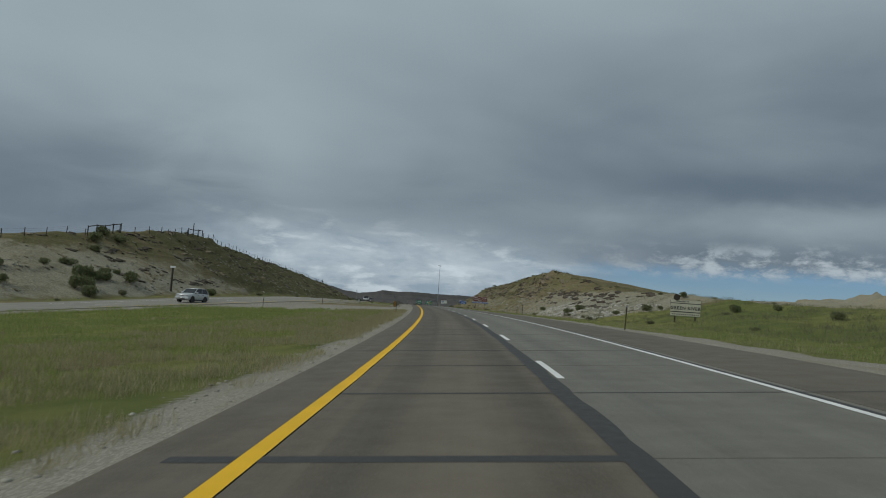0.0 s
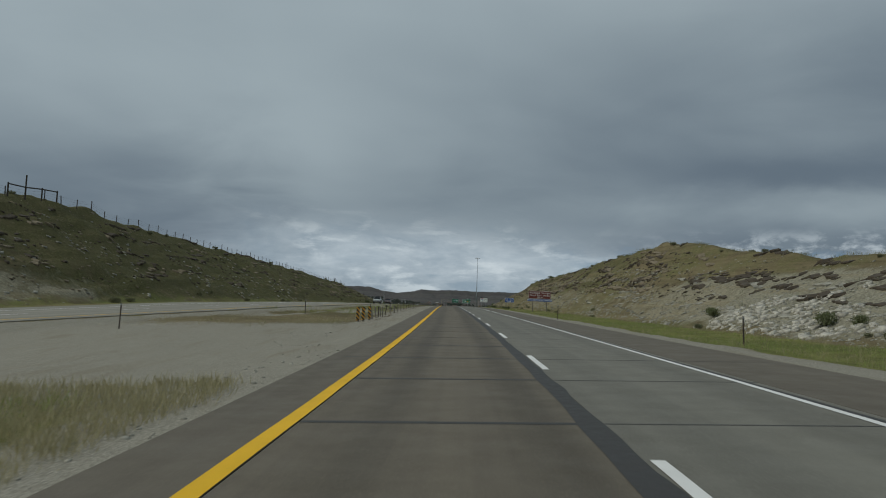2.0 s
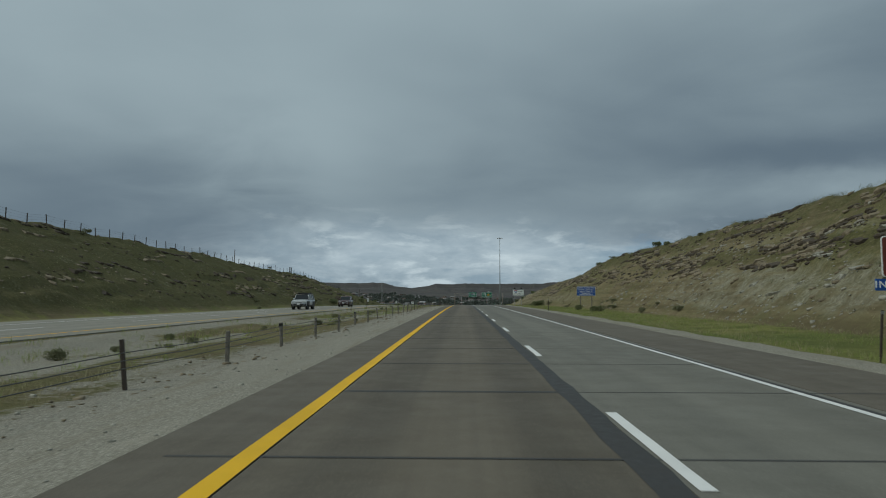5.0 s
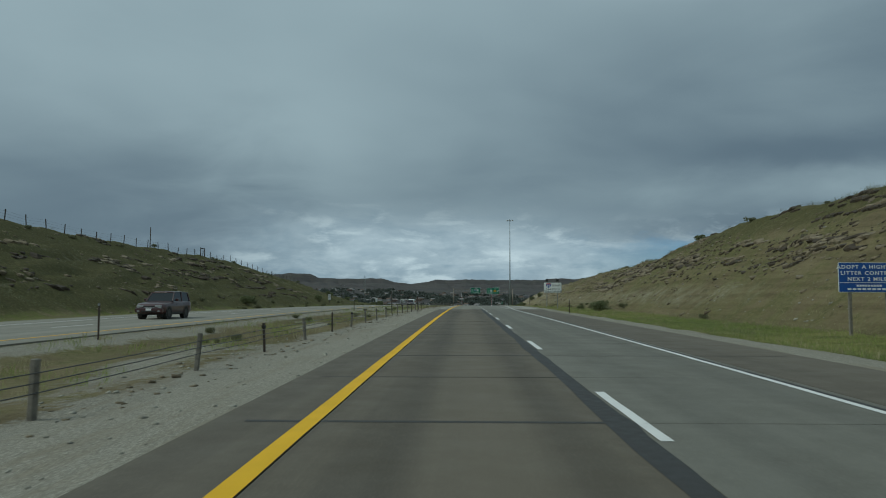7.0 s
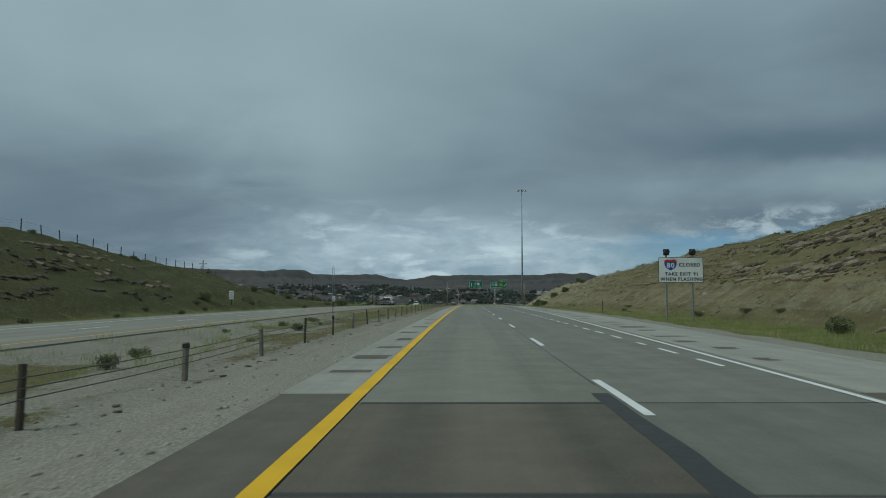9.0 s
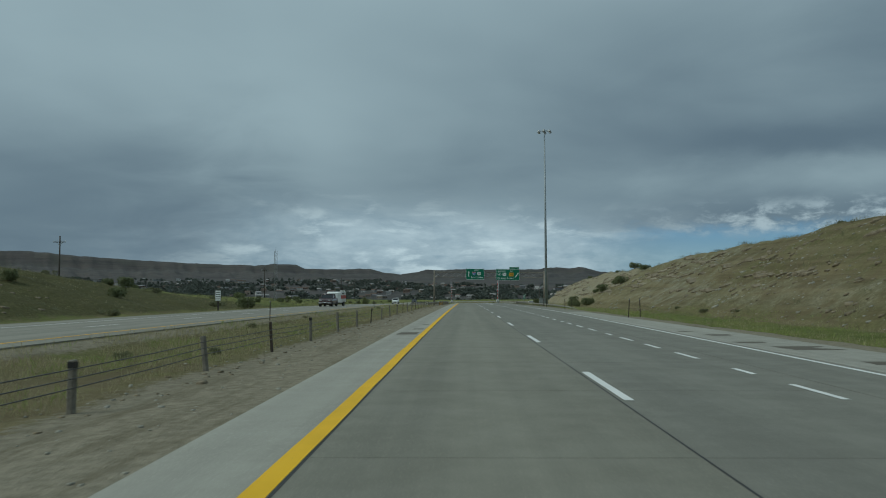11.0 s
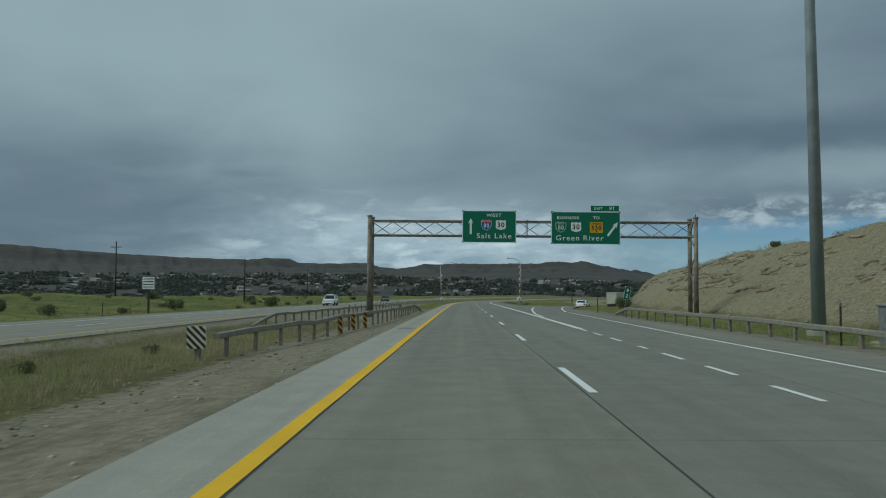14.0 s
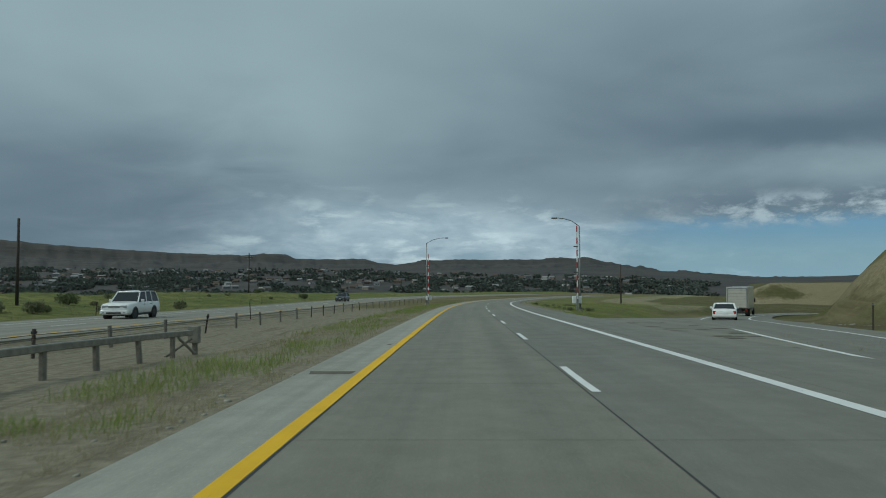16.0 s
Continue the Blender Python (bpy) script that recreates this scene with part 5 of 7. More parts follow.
def closure_gate(s0, u0, h):
    g = thing("road_closure_gate", upright(s0, u0), "raised red and white striped road closure arm on a post", "barrier gate", "closure gates")
    part("post", box_mesh(-0.1, 0.1, -0.1, 0.1, -0.3, 1.6, 0.02), GALV, g)
    part("cabinet", box_mesh(-0.45, 0.45, 0.1, 0.5, 0.75, 1.45, 0.03), SIGN_WHITE, g)
    n = 12
    for k in range(n):
        z0, z1 = 1.2 + (h - 1.2) * k / n, 1.2 + (h - 1.2) * (k + 1) / n
        part("arm_stripe", box_mesh(-0.06, 0.06, -0.2, -0.14, z0, z1), SIGN_RED if k % 2 else SIGN_WHITE, g)
    for z in (h * 0.45, h * 0.75):
        part("arm_lamp", box_mesh(-0.35, 0.1, -0.24, -0.12, z, z + 0.08), BLACK, g)


high_mast()
street_lamp(664.0, 13.0, 8.5, -2.2)
closure_gate(663.0, 12.6, 8.4)
street_lamp(706.0, -6.2, 9.8, 2.9)
closure_gate(705.0, -5.8, 8.0)
g = thing("control_cabinet", upright(541.0, 15.4), "grey steel electrical cabinet on a pad", "cabinet")
part("body", box_mesh(-0.45, 0.45, -0.3, 0.3, 0.1, 1.35, 0.03), GALV, g)
part("lid", box_mesh(-0.5, 0.5, -0.35, 0.35, 1.35, 1.42, 0.015), GALV, g)
part("pad", box_mesh(-0.6, 0.6, -0.45, 0.45, -0.3, 0.1), NEW_SHOULDER, g)


def utility_pole(s0, u0, h, arms):
    g = thing("utility_pole", upright(s0, u0), "dark wooden utility pole" + (" with a crossarm" if arms else " without arms"), "utility pole", "utility poles")
    part("pole", tube_mesh((0, 0, -0.5), (0, 0, h), 0.17, 0.12, 10), DARK_WOOD, g, smooth=True)
    if arms:
        a = part("crossarm", box_mesh(-1.2, 1.2, -0.16, -0.05, h - 1.25, h - 1.1), DARK_WOOD, g)
        for x in (-1.1, -0.5, 0.5, 1.1):
            part("insulator", tube_mesh((x, -0.1, h - 1.1), (x, -0.1, h - 0.9), 0.05, 0.03, 8), SIGN_WHITE, a)
        for d in (-1, 1):
            part("brace", tube_mesh((0, -0.1, h - 1.9), (0.6 * d, -0.1, h - 1.2), 0.025, None, 6), GALV, g)


for s0, u0, h, arms in ((659.5, -41.8, 8.5, False), (664.0, -70.3, 12.0, True), (773.0, -65.5, 10.5, True), (544.0, -75.4, 12.2, True), (451.2, -81.8, 16.8, False), (760.0, 30.0, 9.0, False)):
    utility_pole(s0, u0, h, arms)


def lattice_tower(s0, u0, h):
    g = thing("lattice_tower", upright(s0, u0), "slender three-legged steel lattice radio tower", "radio tower")
    w = 0.42
    feet = [(w * math.cos(6.2832 * k / 3), w * math.sin(6.2832 * k / 3)) for k in range(3)]
    for x, y in feet:
        part("leg", tube_mesh((x, y, -0.3), (x, y, h), 0.04, 0.035, 6), GALV, g)
    n = int(h / 0.9)
    for j in range(n):
        for k in range(3):
            a, b = feet[k], feet[(k + 1) % 3]
            part("lattice_bar", tube_mesh((*a, h * j / n), (*b, h * (j + 1) / n), 0.02, None, 5), GALV, g)
    part("antenna", tube_mesh((0, 0, h - 0.3), (0, 0, h + 0.9), 0.05, 0.03, 6), GALV, g)


lattice_tower(588.6, -45.8, 12.6)


# ---- barriers ----
def cable_barrier(name, s_list, u_fn, label):
    first = s_list[0]
    m = upright(first, u_fn(first))
    g = thing(name, m, label, "cable barrier", "cable barriers")
    inv = m.inverted()
    body = bmesh.new()
    box(body, -0.045, 0.045, -0.065, 0.065, -0.35, 0.82)
    bmesh.ops.bevel(body, geom=body.edges[:], offset=0.012, segments=1, affect="EDGES")
    wood = finish("post", body, WOOD, g)
    cap = bmesh.new()
    box(cap, -0.049, 0.049, -0.069, 0.069, 0.7, 0.79)
    capob = finish("reflector", cap, BLACK, wood)
    thin = bmesh.new()
    box(thin, -0.03, 0.03, -0.045, 0.045, -0.35, 0.86)
    steel = bpy.data.meshes.new("post")
    thin.to_mesh(steel)
    thin.free()
    steel.materials.append(RUSTY)
    rnd = random.Random(5)
    tops = []
    for k, s0 in enumerate(s_list):
        q = upright(s0, u_fn(s0)) @ pose(0, 0, 0, rnd.gauss(0, 2.5), rnd.gauss(0, 3.0), rnd.uniform(-8, 8))
        if k == 0:
            ob = wood
        else:
            ob = new("post", steel if rnd.random() < 0.3 else wood.data)
            ob.parent = g
        ob.matrix_basis = inv @ q @ Matrix.Diagonal((1, 1, rnd.uniform(0.95, 1.08) * (1.1 if 430 < s0 < 560 else 1.0), 1))
        tops.append(q)
        if k and k % 3 == 0:
            c = new("reflector", capob.data)
            c.parent = ob
    for z in (0.4, 0.54, 0.68):
        bm = bmesh.new()
        for a, b in zip(tops, tops[1:]):
            pa, pb = inv @ a @ Vector((0.06, 0, z)), inv @ b @ Vector((0.06, 0, z))
            mid = (pa + pb) / 2 - Vector((0, 0, 0.015))
            tube(bm, pa, mid, 0.01, None, 5, False)
            tube(bm, mid, pb, 0.01, None, 5, False)
        part("cable", bm, CABLE, g)
    return g


near_posts = [137.9, 139.9, 142.4, 144.6, 146.3, 148.2, 150.8]
for s1, count in ((173.1, 4), (178.6, 1), (275.4, 17), (281.6, 1), (315.0, 6), (320.6, 1), (330.0, 2), (335.2, 1), (352.0, 3), (357.7, 1), (436.5, 14), (496.7, 10), (527.0, 5)):
    s0 = near_posts[-1]
    near_posts += [s0 + (s1 - s0) * (k + 1) / count for k in range(count)]
cable_barrier("cable_barrier", near_posts, lambda s: float(np.interp(s, [130, 260, 350, 430, 500], [-4.1, -4.35, -4.35, -4.4, -4.6])), "weathered post and three-cable barrier along the gravel median")
cable_barrier("cable_barrier", [598 + 4.6 * k for k in range(30)], lambda s: float(np.interp(s, [598, 640, 700, 740], [-10.8, -10.6, -10.2, -9.8])), "weathered post and cable barrier beside the far lanes")


def striped_board(s0, u0, w, z0, z1, post):
    """A striped marker board: amber with slanting black bars."""
    g = thing("hazard_marker", upright(s0, u0), "yellow and black striped hazard marker on a post", "hazard marker", "hazard markers")
    part("post", box_mesh(-0.07, 0.07, 0.03, 0.17, -0.4, post, 0.01), WOOD, g)
    b = part("board", box_mesh(-w / 2, w / 2, -0.02, 0.02, z0, z1), AMBER if w < 0.4 else SIGN_CREAM, g)
    band = 0.13 if w < 0.4 else 0.1
    z = z0 - band
    while z < z1 + w:
        # a slanting bar, cut off at the board's edges
        pts = [(-w / 2, z), (w / 2, z - w), (w / 2, z - w + band), (-w / 2, z + band)]
        for lim, sign in ((z0, 1), (z1, -1)):
            kept = []
            for (xa, za), (xb, zb) in zip(pts, pts[1:] + pts[:1]):
                ia, ib = (za - lim) * sign >= 0, (zb - lim) * sign >= 0
                if ia:
                    kept.append((xa, za))
                if ia != ib:
                    q = (lim - za) / (zb - za)
                    kept.append((xa + (xb - xa) * q, lim))
            pts = kept
            if len(pts) < 3:
                break
        if len(pts) >= 3:
            part("stripe", outline_mesh(pts, -0.03, -0.02), BLACK, b)
        z += band * 2


for s0, u0 in ((132.95, -4.3), (135.3, -4.25), (137.75, -4.1)):
    striped_board(s0, u0, 0.2, 0.1, 0.95, 0.9)
striped_board(537.2, -5.4, 0.52, 0.35, 0.95, 0.9)


def guardrail(pts, label, spacing):
    """A box-beam rail through the points (s, u, height), on steel posts."""
    t = np.array(pts, float)
    m = upright(t[0, 0], t[0, 1])
    g = thing("guardrail", m, label, "guardrail", "guardrails")
    inv = m.inverted()
    n = max(3, int((t[-1, 0] - t[0, 0]) / 2.0))
    ss = np.unique(np.concatenate([np.linspace(t[0, 0], t[-1, 0], n + 1), t[:, 0]]))
    line = []
    for s0 in ss:
        p = on_ground(s0, float(np.interp(s0, t[:, 0], t[:, 1])))
        line.append(inv @ (p + Vector((0, 0, float(np.interp(s0, t[:, 0], t[:, 2]))))))
    bm = bmesh.new()
    w, h, c = 0.085, 0.16, 0.02
    prof = [(-w, -h + c), (-w + c, -h), (w - c, -h), (w, -h + c), (w, -c), (w - c, 0), (-w + c, 0), (-w, -c)]
    rings = [[bm.verts.new(p + Vector((x, 0, z))) for x, z in prof] for p in line]
    for a, b in zip(rings, rings[1:]):
        for k in range(8):
            bm.faces.new((a[k], b[k], b[(k + 1) % 8], a[(k + 1) % 8]))
    bm.faces.new(rings[0])
    bm.faces.new(rings[-1][::-1])
    bmesh.ops.recalc_face_normals(bm, faces=bm.faces)
    part("rail", bm, RAIL_STEEL, g)
    pb = bmesh.new()
    box(pb, -0.045, 0.045, -0.075, 0.075, -0.95, 0.0)
    first = None
    rnd = random.Random(3)
    s0 = t[0, 0] + 0.6
    while s0 < t[-1, 0]:
        u0, hh = float(np.interp(s0, t[:, 0], t[:, 1])), float(np.interp(s0, t[:, 0], t[:, 2]))
        if hh > 0.3:
            q = inv @ Matrix.Translation(on_ground(s0, u0) + Vector((0, 0, hh - 0.12))) @ pose(0, 0, 0, rnd.gauss(0, 1.5), rnd.gauss(0, 1.5), 0)
            if first is None:
                first = finish("post", pb, WOOD, g)
                ob = first
            else:
                ob = new("post", first.data)
                ob.parent = g
            ob.matrix_basis = q
        s0 += spacing
    return g


guardrail([(537.6, -5.0, 0.7), (542.6, -4.2, 0.75), (547.3, -3.8, 0.78), (556, -3.1, 0.78), (565, -2.8, 0.78), (586.6, -2.78, 0.78), (593.8, -2.6, 0.05)], "box-beam steel guardrail shielding the gantry post", 1.85)
for s0 in (548.6, 551.0, 553.6):
    striped_board(s0, -0.24 + float(np.interp(s0, [547.3, 556], [-3.3, -2.65])), 0.17, 0.05, 0.72, 0.5)
guardrail([(559, -10.3, 0.15), (563, -10.0, 0.7), (572, -9.4, 0.75), (590, -8.2, 0.75), (612.5, -6.4, 0.75)], "box-beam steel guardrail on the far side of the median", 1.85)
guardrail([(492, 14.2, 0.1), (498, 13.8, 0.34), (530, 12.9, 0.45), (545, 12.6, 0.64), (566, 12.6, 0.66), (573.5, 13.4, 0.12)], "weathered steel guardrail along the exit lane", 1.9)
g = thing("rail_terminal", upright(612.8, -6.4), "battered steel end terminal with a splayed brace", "rail terminal")
part("head", box_mesh(-0.16, 0.16, -0.1, 0.14, 0.35, 0.86, 0.02), RAIL_STEEL, g)
part("brace", tube_mesh((0, -1.2, 0.6), (0.05, -0.1, 0.05), 0.04, None, 8), RAIL_STEEL, g)
part("brace", tube_mesh((0, -0.2, 0.5), (-0.5, -0.9, 0.02), 0.04, None, 8), WOOD, g)
part("post", box_mesh(-0.06, 0.06, 0.0, 0.16, -0.3, 0.7, 0.01), WOOD, g)


def delineator(s0, u0, h=1.25):
    g = thing("delineator_post", upright(s0, u0) @ pose(0, 0, 0, 0, random.Random(int(s0 * 7)).gauss(0, 1.8), 0), "thin rusty delineator post with a small reflector", "delineator", "delineators")
    part("post", box_mesh(-0.028, 0.028, -0.018, 0.018, -0.4, h, 0.005), RUSTY, g)
    part("reflector", box_mesh(-0.035, 0.035, -0.03, -0.018, h - 0.1, h - 0.02), SIGN_BACK, g)


for s0, u0 in ((52.4, 10.6), (95.5, 10.9), (115.5, 13.1), (149.2, 10.8), (211.7, 11.8), (270.9, 10.9), (330, 10.9), (399.7, 13.2), (458, 13.2), (486.1, 12.0), (487.8, 13.0), (511.4, 12.9),
               (539.6, 12.9), (578.1, 12.9), (622.3, 19.0), (89.5, -2.8), (100, -18.5), (122, -14.5), (149.8, -11.0), (205, -11.2), (290, -10.9), (345, -10.6), (404, -10.9), (455, -11.0), (508, -11.0),
               (275.4, -10.7), (456.6, 12.1), (515.6, 12.9), (640, -12.8), (540, -26.2), (500, -26.0), (575, -27.0), (650, -28.8), (700, -31.0)):
    delineator(s0, u0)
delineator(334.0, -2.8, 1.7)


# ---- fence on the left crest ----
def crest_u(s):
    return float(np.interp(s, [-300, 20, 60, 110, 150, 480, 600], [-150, -105, -84, -60, -49, -49, -66]))


def crest_fence(s_list, off, label):
    m = upright(s_list[0], crest_u(s_list[0]) + off)
    g = thing("wire_fence", m, label, "fence", "crest fences")
    inv = m.inverted()
    bm = bmesh.new()
    box(bm, -0.045, 0.045, -0.045, 0.045, -0.5, 1.2)
    first = finish("fence_post", bm, DARK_WOOD, g)
    rnd = random.Random(8)
    tops = []
    for k, s0 in enumerate(s_list):
        q = upright(s0, crest_u(s0) + off) @ pose(0, 0, 0, rnd.gauss(0, 3), rnd.gauss(0, 3), 0)
        ob = first
        if k:
            ob = new("fence_post", first.data)
            ob.parent = g
        ob.matrix_basis = inv @ q @ Matrix.Diagonal((1, 1, rnd.uniform(0.85, 1.15), 1))
        tops.append(q)
    for z in (0.45, 0.75, 1.05):
        bm = bmesh.new()
        for a, b in zip(tops, tops[1:]):
            tube(bm, inv @ a @ Vector((0, 0, z)), inv @ b @ Vector((0, 0, z)), 0.008, None, 4, False)
        part("wire", bm, RUSTY, g)


crest_fence([112 + 3.9 * k for k in range(95)], 0.5, "old wooden post and wire fence along the crest")


def brace_frame(s0, n, tall, gap=2.0):
    m = upright(s0, crest_u(s0) + 0.5)
    g = thing("fence_brace", m, "dark timber fence brace of posts and a top rail", "fence brace", "fence braces")
    inv = m.inverted()
    feet = [inv @ on_ground(s0 + k * gap, crest_u(s0 + k * gap) + 0.5) for k in range(n)]
    for k, p in enumerate(feet):
        part("post", tube_mesh(p - Vector((0, 0, 0.6)), p + Vector((0, 0, 1.6 + (1.3 if tall and k == 1 else 0))), 0.1, 0.09, 8), DARK_WOOD, g)
    for a, b in zip(feet, feet[1:]):
        part("rail", tube_mesh(a + Vector((0, 0, 1.45)), b + Vector((0, 0, 1.45)), 0.08, 0.075, 8), DARK_WOOD, g)


brace_frame(132, 5, False, 1.9)
brace_frame(167, 4, True, 3.4)
brace_frame(399.5, 2, False)


# ---- vehicles ----
def car_paint(name, color, rough=0.28):
    m, n, sh, pos = material(name, rough)
    dirt = n.noise(pos, 2.2, 5, 0.6)
    n.put(sh, "Base Color", n.mix(n.ramp(dirt, 0.45, 0.8, 0.0, 0.3 if max(color) > 0.1 else 0.1), rgb(*color), rgb(0.17, 0.15, 0.12)))
    n.put(sh, "Coat Weight", 0.5)
    return m


SILVER, CAR_WHITE, MAROON, CAR_BLACK = (car_paint("car_%s" % k, c) for k, c in (("silver", (0.46, 0.48, 0.49)), ("white", (0.82, 0.82, 0.8)), ("maroon", (0.055, 0.018, 0.018)), ("black", (0.015, 0.015, 0.017))))
TRAILER_RED = car_paint("trailer_red", (0.45, 0.05, 0.035), 0.5)
BOX_CREAM = car_paint("truck_box_cream", (0.5, 0.48, 0.42), 0.55)
CAR_GLASS = plain("car_glass", (0.018, 0.022, 0.025), 0.06, 0, 0.05)
RUBBER = plain("tyre_rubber", (0.02, 0.02, 0.02), 0.85)
ALLOY = plain("alloy_rim", (0.4, 0.4, 0.4), 0.35, 0.8)
LAMP_CLEAR = plain("clear_lamp", (0.34, 0.35, 0.35), 0.1, 0, 0.05)
LAMP_RED = plain("red_lamp", (0.4, 0.015, 0.012), 0.2, 0, 0.05)


def loft(sections):
    """A body out of half cross-sections (y, [(x, z), ...]) from front to back, mirrored."""
    bm = bmesh.new()
    rings = []
    for y, half in sections:
        pts = [(x, z) for x, z in half] + [(-x, z) for x, z in half[::-1] if x > 1e-4]
        rings.append([bm.verts.new((x, y, z)) for x, z in pts])
    n = len(rings[0])
    for a, b in zip(rings, rings[1:]):
        for k in range(n):
            bm.faces.new((a[k], a[(k + 1) % n], b[(k + 1) % n], b[k]))
    bm.faces.new(rings[0])
    bm.faces.new(rings[-1][::-1])
    bmesh.ops.recalc_face_normals(bm, faces=bm.faces)
    return bm


def wheel(parent, x, y, r, w):
    side = 1 if x > 0 else -1
    bm = bmesh.new()
    n = 22
    prof = [(-w / 2, r * 0.62), (-w / 2, r * 0.93), (-w * 0.36, r), (w * 0.36, r), (w / 2, r * 0.93), (w / 2, r * 0.62)]
    rings = [[bm.verts.new((x + a, y + b * math.cos(6.2832 * k / n), r + b * math.sin(6.2832 * k / n))) for k in range(n)] for a, b in prof]
    for p, q in zip(rings, rings[1:]):
        for k in range(n):
            bm.faces.new((p[k], p[(k + 1) % n], q[(k + 1) % n], q[k]))
    bmesh.ops.recalc_face_normals(bm, faces=bm.faces)
    wh = part("wheel", bm, RUBBER, parent)
    part("rim", tube_mesh((x - side * 0.02, y, r), (x + side * w * 0.42, y, r), r * 0.63, r * 0.58, 16), ALLOY, wh)
    part("hub", tube_mesh((x + side * w * 0.42, y, r), (x + side * w * 0.47, y, r), r * 0.2, r * 0.16, 10), BLACK, wh)


def car(name, m, label, paint, L, W, H, belt, hood, cabin, roof, tail, wheels, r, clear=0.24, bed=None, dark_low=False, plate=True, bumper=None):
    """A motor car that faces -y. cabin: front and back of the glasshouse at the belt; roof: front and back of the roof."""
    g = thing(name, m, label, "car" if "pickup" not in name else "pickup truck", "vehicles")
    w, y0, y1 = W / 2, -L / 2, L / 2

    def half(top, f=1.0, low=clear):
        return [(0, low), (w * 0.86 * f, low), (w * 0.97 * f, low + 0.12), (w * f, (low + top) / 2), (w * 0.985 * f, top - 0.12), (w * 0.92 * f, top - 0.03), (w * 0.7 * f, top), (0, top + 0.015)]

    nose = hood - 0.12
    deck = bed or tail
    c0, c1 = cabin
    sec = [(y0 - 0.02, half(nose - 0.2, 0.72, clear + 0.2)), (y0 + 0.03, half(nose - 0.08, 0.88, clear + 0.1)), (y0 + 0.12, half(nose - 0.01, 0.955, clear + 0.03)), (y0 + 0.32, half(hood - 0.06, 0.99)),
           (y0 + 0.7, half(hood - 0.02)), (c0 - 0.25, half(hood + 0.02)), (c0 - 0.04, half(hood + 0.05)), (c0 + 0.12, half(belt)), ((c0 + c1) / 2, half(belt, 1.012)), (c1 - 0.12, half(belt + 0.01)),
           (c1 + 0.05, half(deck)), (y1 - 0.35, half(deck - 0.01, 0.99)), (y1 - 0.12, half(deck - 0.04, 0.955, clear + 0.05)), (y1 - 0.02, half(deck - 0.12, 0.88, clear + 0.14)), (y1 + 0.02, half(deck - 0.22, 0.74, clear + 0.24))]
    part("body", loft(sorted(sec, key=lambda k: k[0])), paint, g, smooth=True)
    wr = w * 0.76
    lo = [(-w * 0.93, cabin[0]), (w * 0.93, cabin[0]), (w * 0.93, cabin[1]), (-w * 0.93, cabin[1])]
    hi = [(-wr, roof[0]), (wr, roof[0]), (wr, roof[1]), (-wr, roof[1])]
    for k, nm in enumerate(("windscreen", "side_window", "rear_window", "side_window")):
        bm = bmesh.new()
        j = (k + 1) % 4
        cy, n_in = (cabin[0] + cabin[1]) / 2, 0.04
        outer = [Vector((*lo[k], belt - 0.04)), Vector((*lo[j], belt - 0.04)), Vector((*hi[j], H - 0.06)), Vector((*hi[k], H - 0.06))]
        inner = [Vector((p.x * 0.95, cy + (p.y - cy) * 0.95, p.z)) for p in outer]
        va, vb = [bm.verts.new(p) for p in outer], [bm.verts.new(p) for p in inner]
        bm.faces.new(va)
        bm.faces.new(vb[::-1])
        for q in range(4):
            bm.faces.new((va[q], vb[q], vb[(q + 1) % 4], va[(q + 1) % 4]))
        bmesh.ops.recalc_face_normals(bm, faces=bm.faces)
        part(nm, bm, CAR_GLASS, g)
    def crown(z):
        return [(0, z - 0.07), (wr * 0.98, z - 0.07), (wr + 0.035, z - 0.045), (wr * 0.94, z - 0.012), (wr * 0.6, z), (0, z + 0.014)]

    part("roof", loft([(roof[0] - 0.06, crown(H - 0.05)), (roof[0] + 0.3, crown(H - 0.012)), ((roof[0] + roof[1]) / 2, crown(H)), (roof[1] - 0.25, crown(H - 0.02)), (roof[1] + 0.05, crown(H - 0.06))]),
         CAR_BLACK if "black roof" in label else paint, g, smooth=True)
    if dark_low:
        for sx in (-1, 1):
            for wy in wheels:
                part("arch_cladding", box_mesh(sx * w - 0.05, sx * w + 0.05, wy - r * 1.3, wy + r * 1.3, clear + 0.1, r * 2 + 0.12, 0.08), BLACK, g)
            part("sill_cladding", box_mesh(sx * w - 0.06, sx * w + 0.05, wheels[0], wheels[1], clear - 0.02, clear + 0.2, 0.03), BLACK, g)
        part("roof_rack", box_mesh(-wr + 0.1, wr - 0.1, roof[0] + 0.35, roof[1] - 0.1, H + 0.05, H + 0.13, 0.02), BLACK, g)
    mids = 2 if roof[1] - roof[0] > 2.2 else 1
    for sx in (-1, 1):
        ends = [(lo[0][1], hi[0][1]), (lo[2][1], hi[2][1])]
        for k in range(mids):
            q = (k + 1) / (mids + 1)
            ends.append((cabin[0] + 0.35 + (cabin[1] - cabin[0] - 0.5) * q, roof[0] + (roof[1] - roof[0]) * q))
        for k, (p, q) in enumerate(ends):
            rr = 0.09 if k == 1 and name == "sedan" else 0.045
            part("pillar", tube_mesh((sx * w * 0.935, p, belt - 0.03), (sx * (wr + 0.01), q, H - 0.07), rr, rr * 0.9, 6), paint, g)
        part("mirror", box_mesh(sx * w - 0.0 if sx > 0 else -w - 0.2, w + 0.2 if sx > 0 else -w, cabin[0] + 0.25, cabin[0] + 0.4, belt - 0.02, belt + 0.14, 0.03), paint, g)
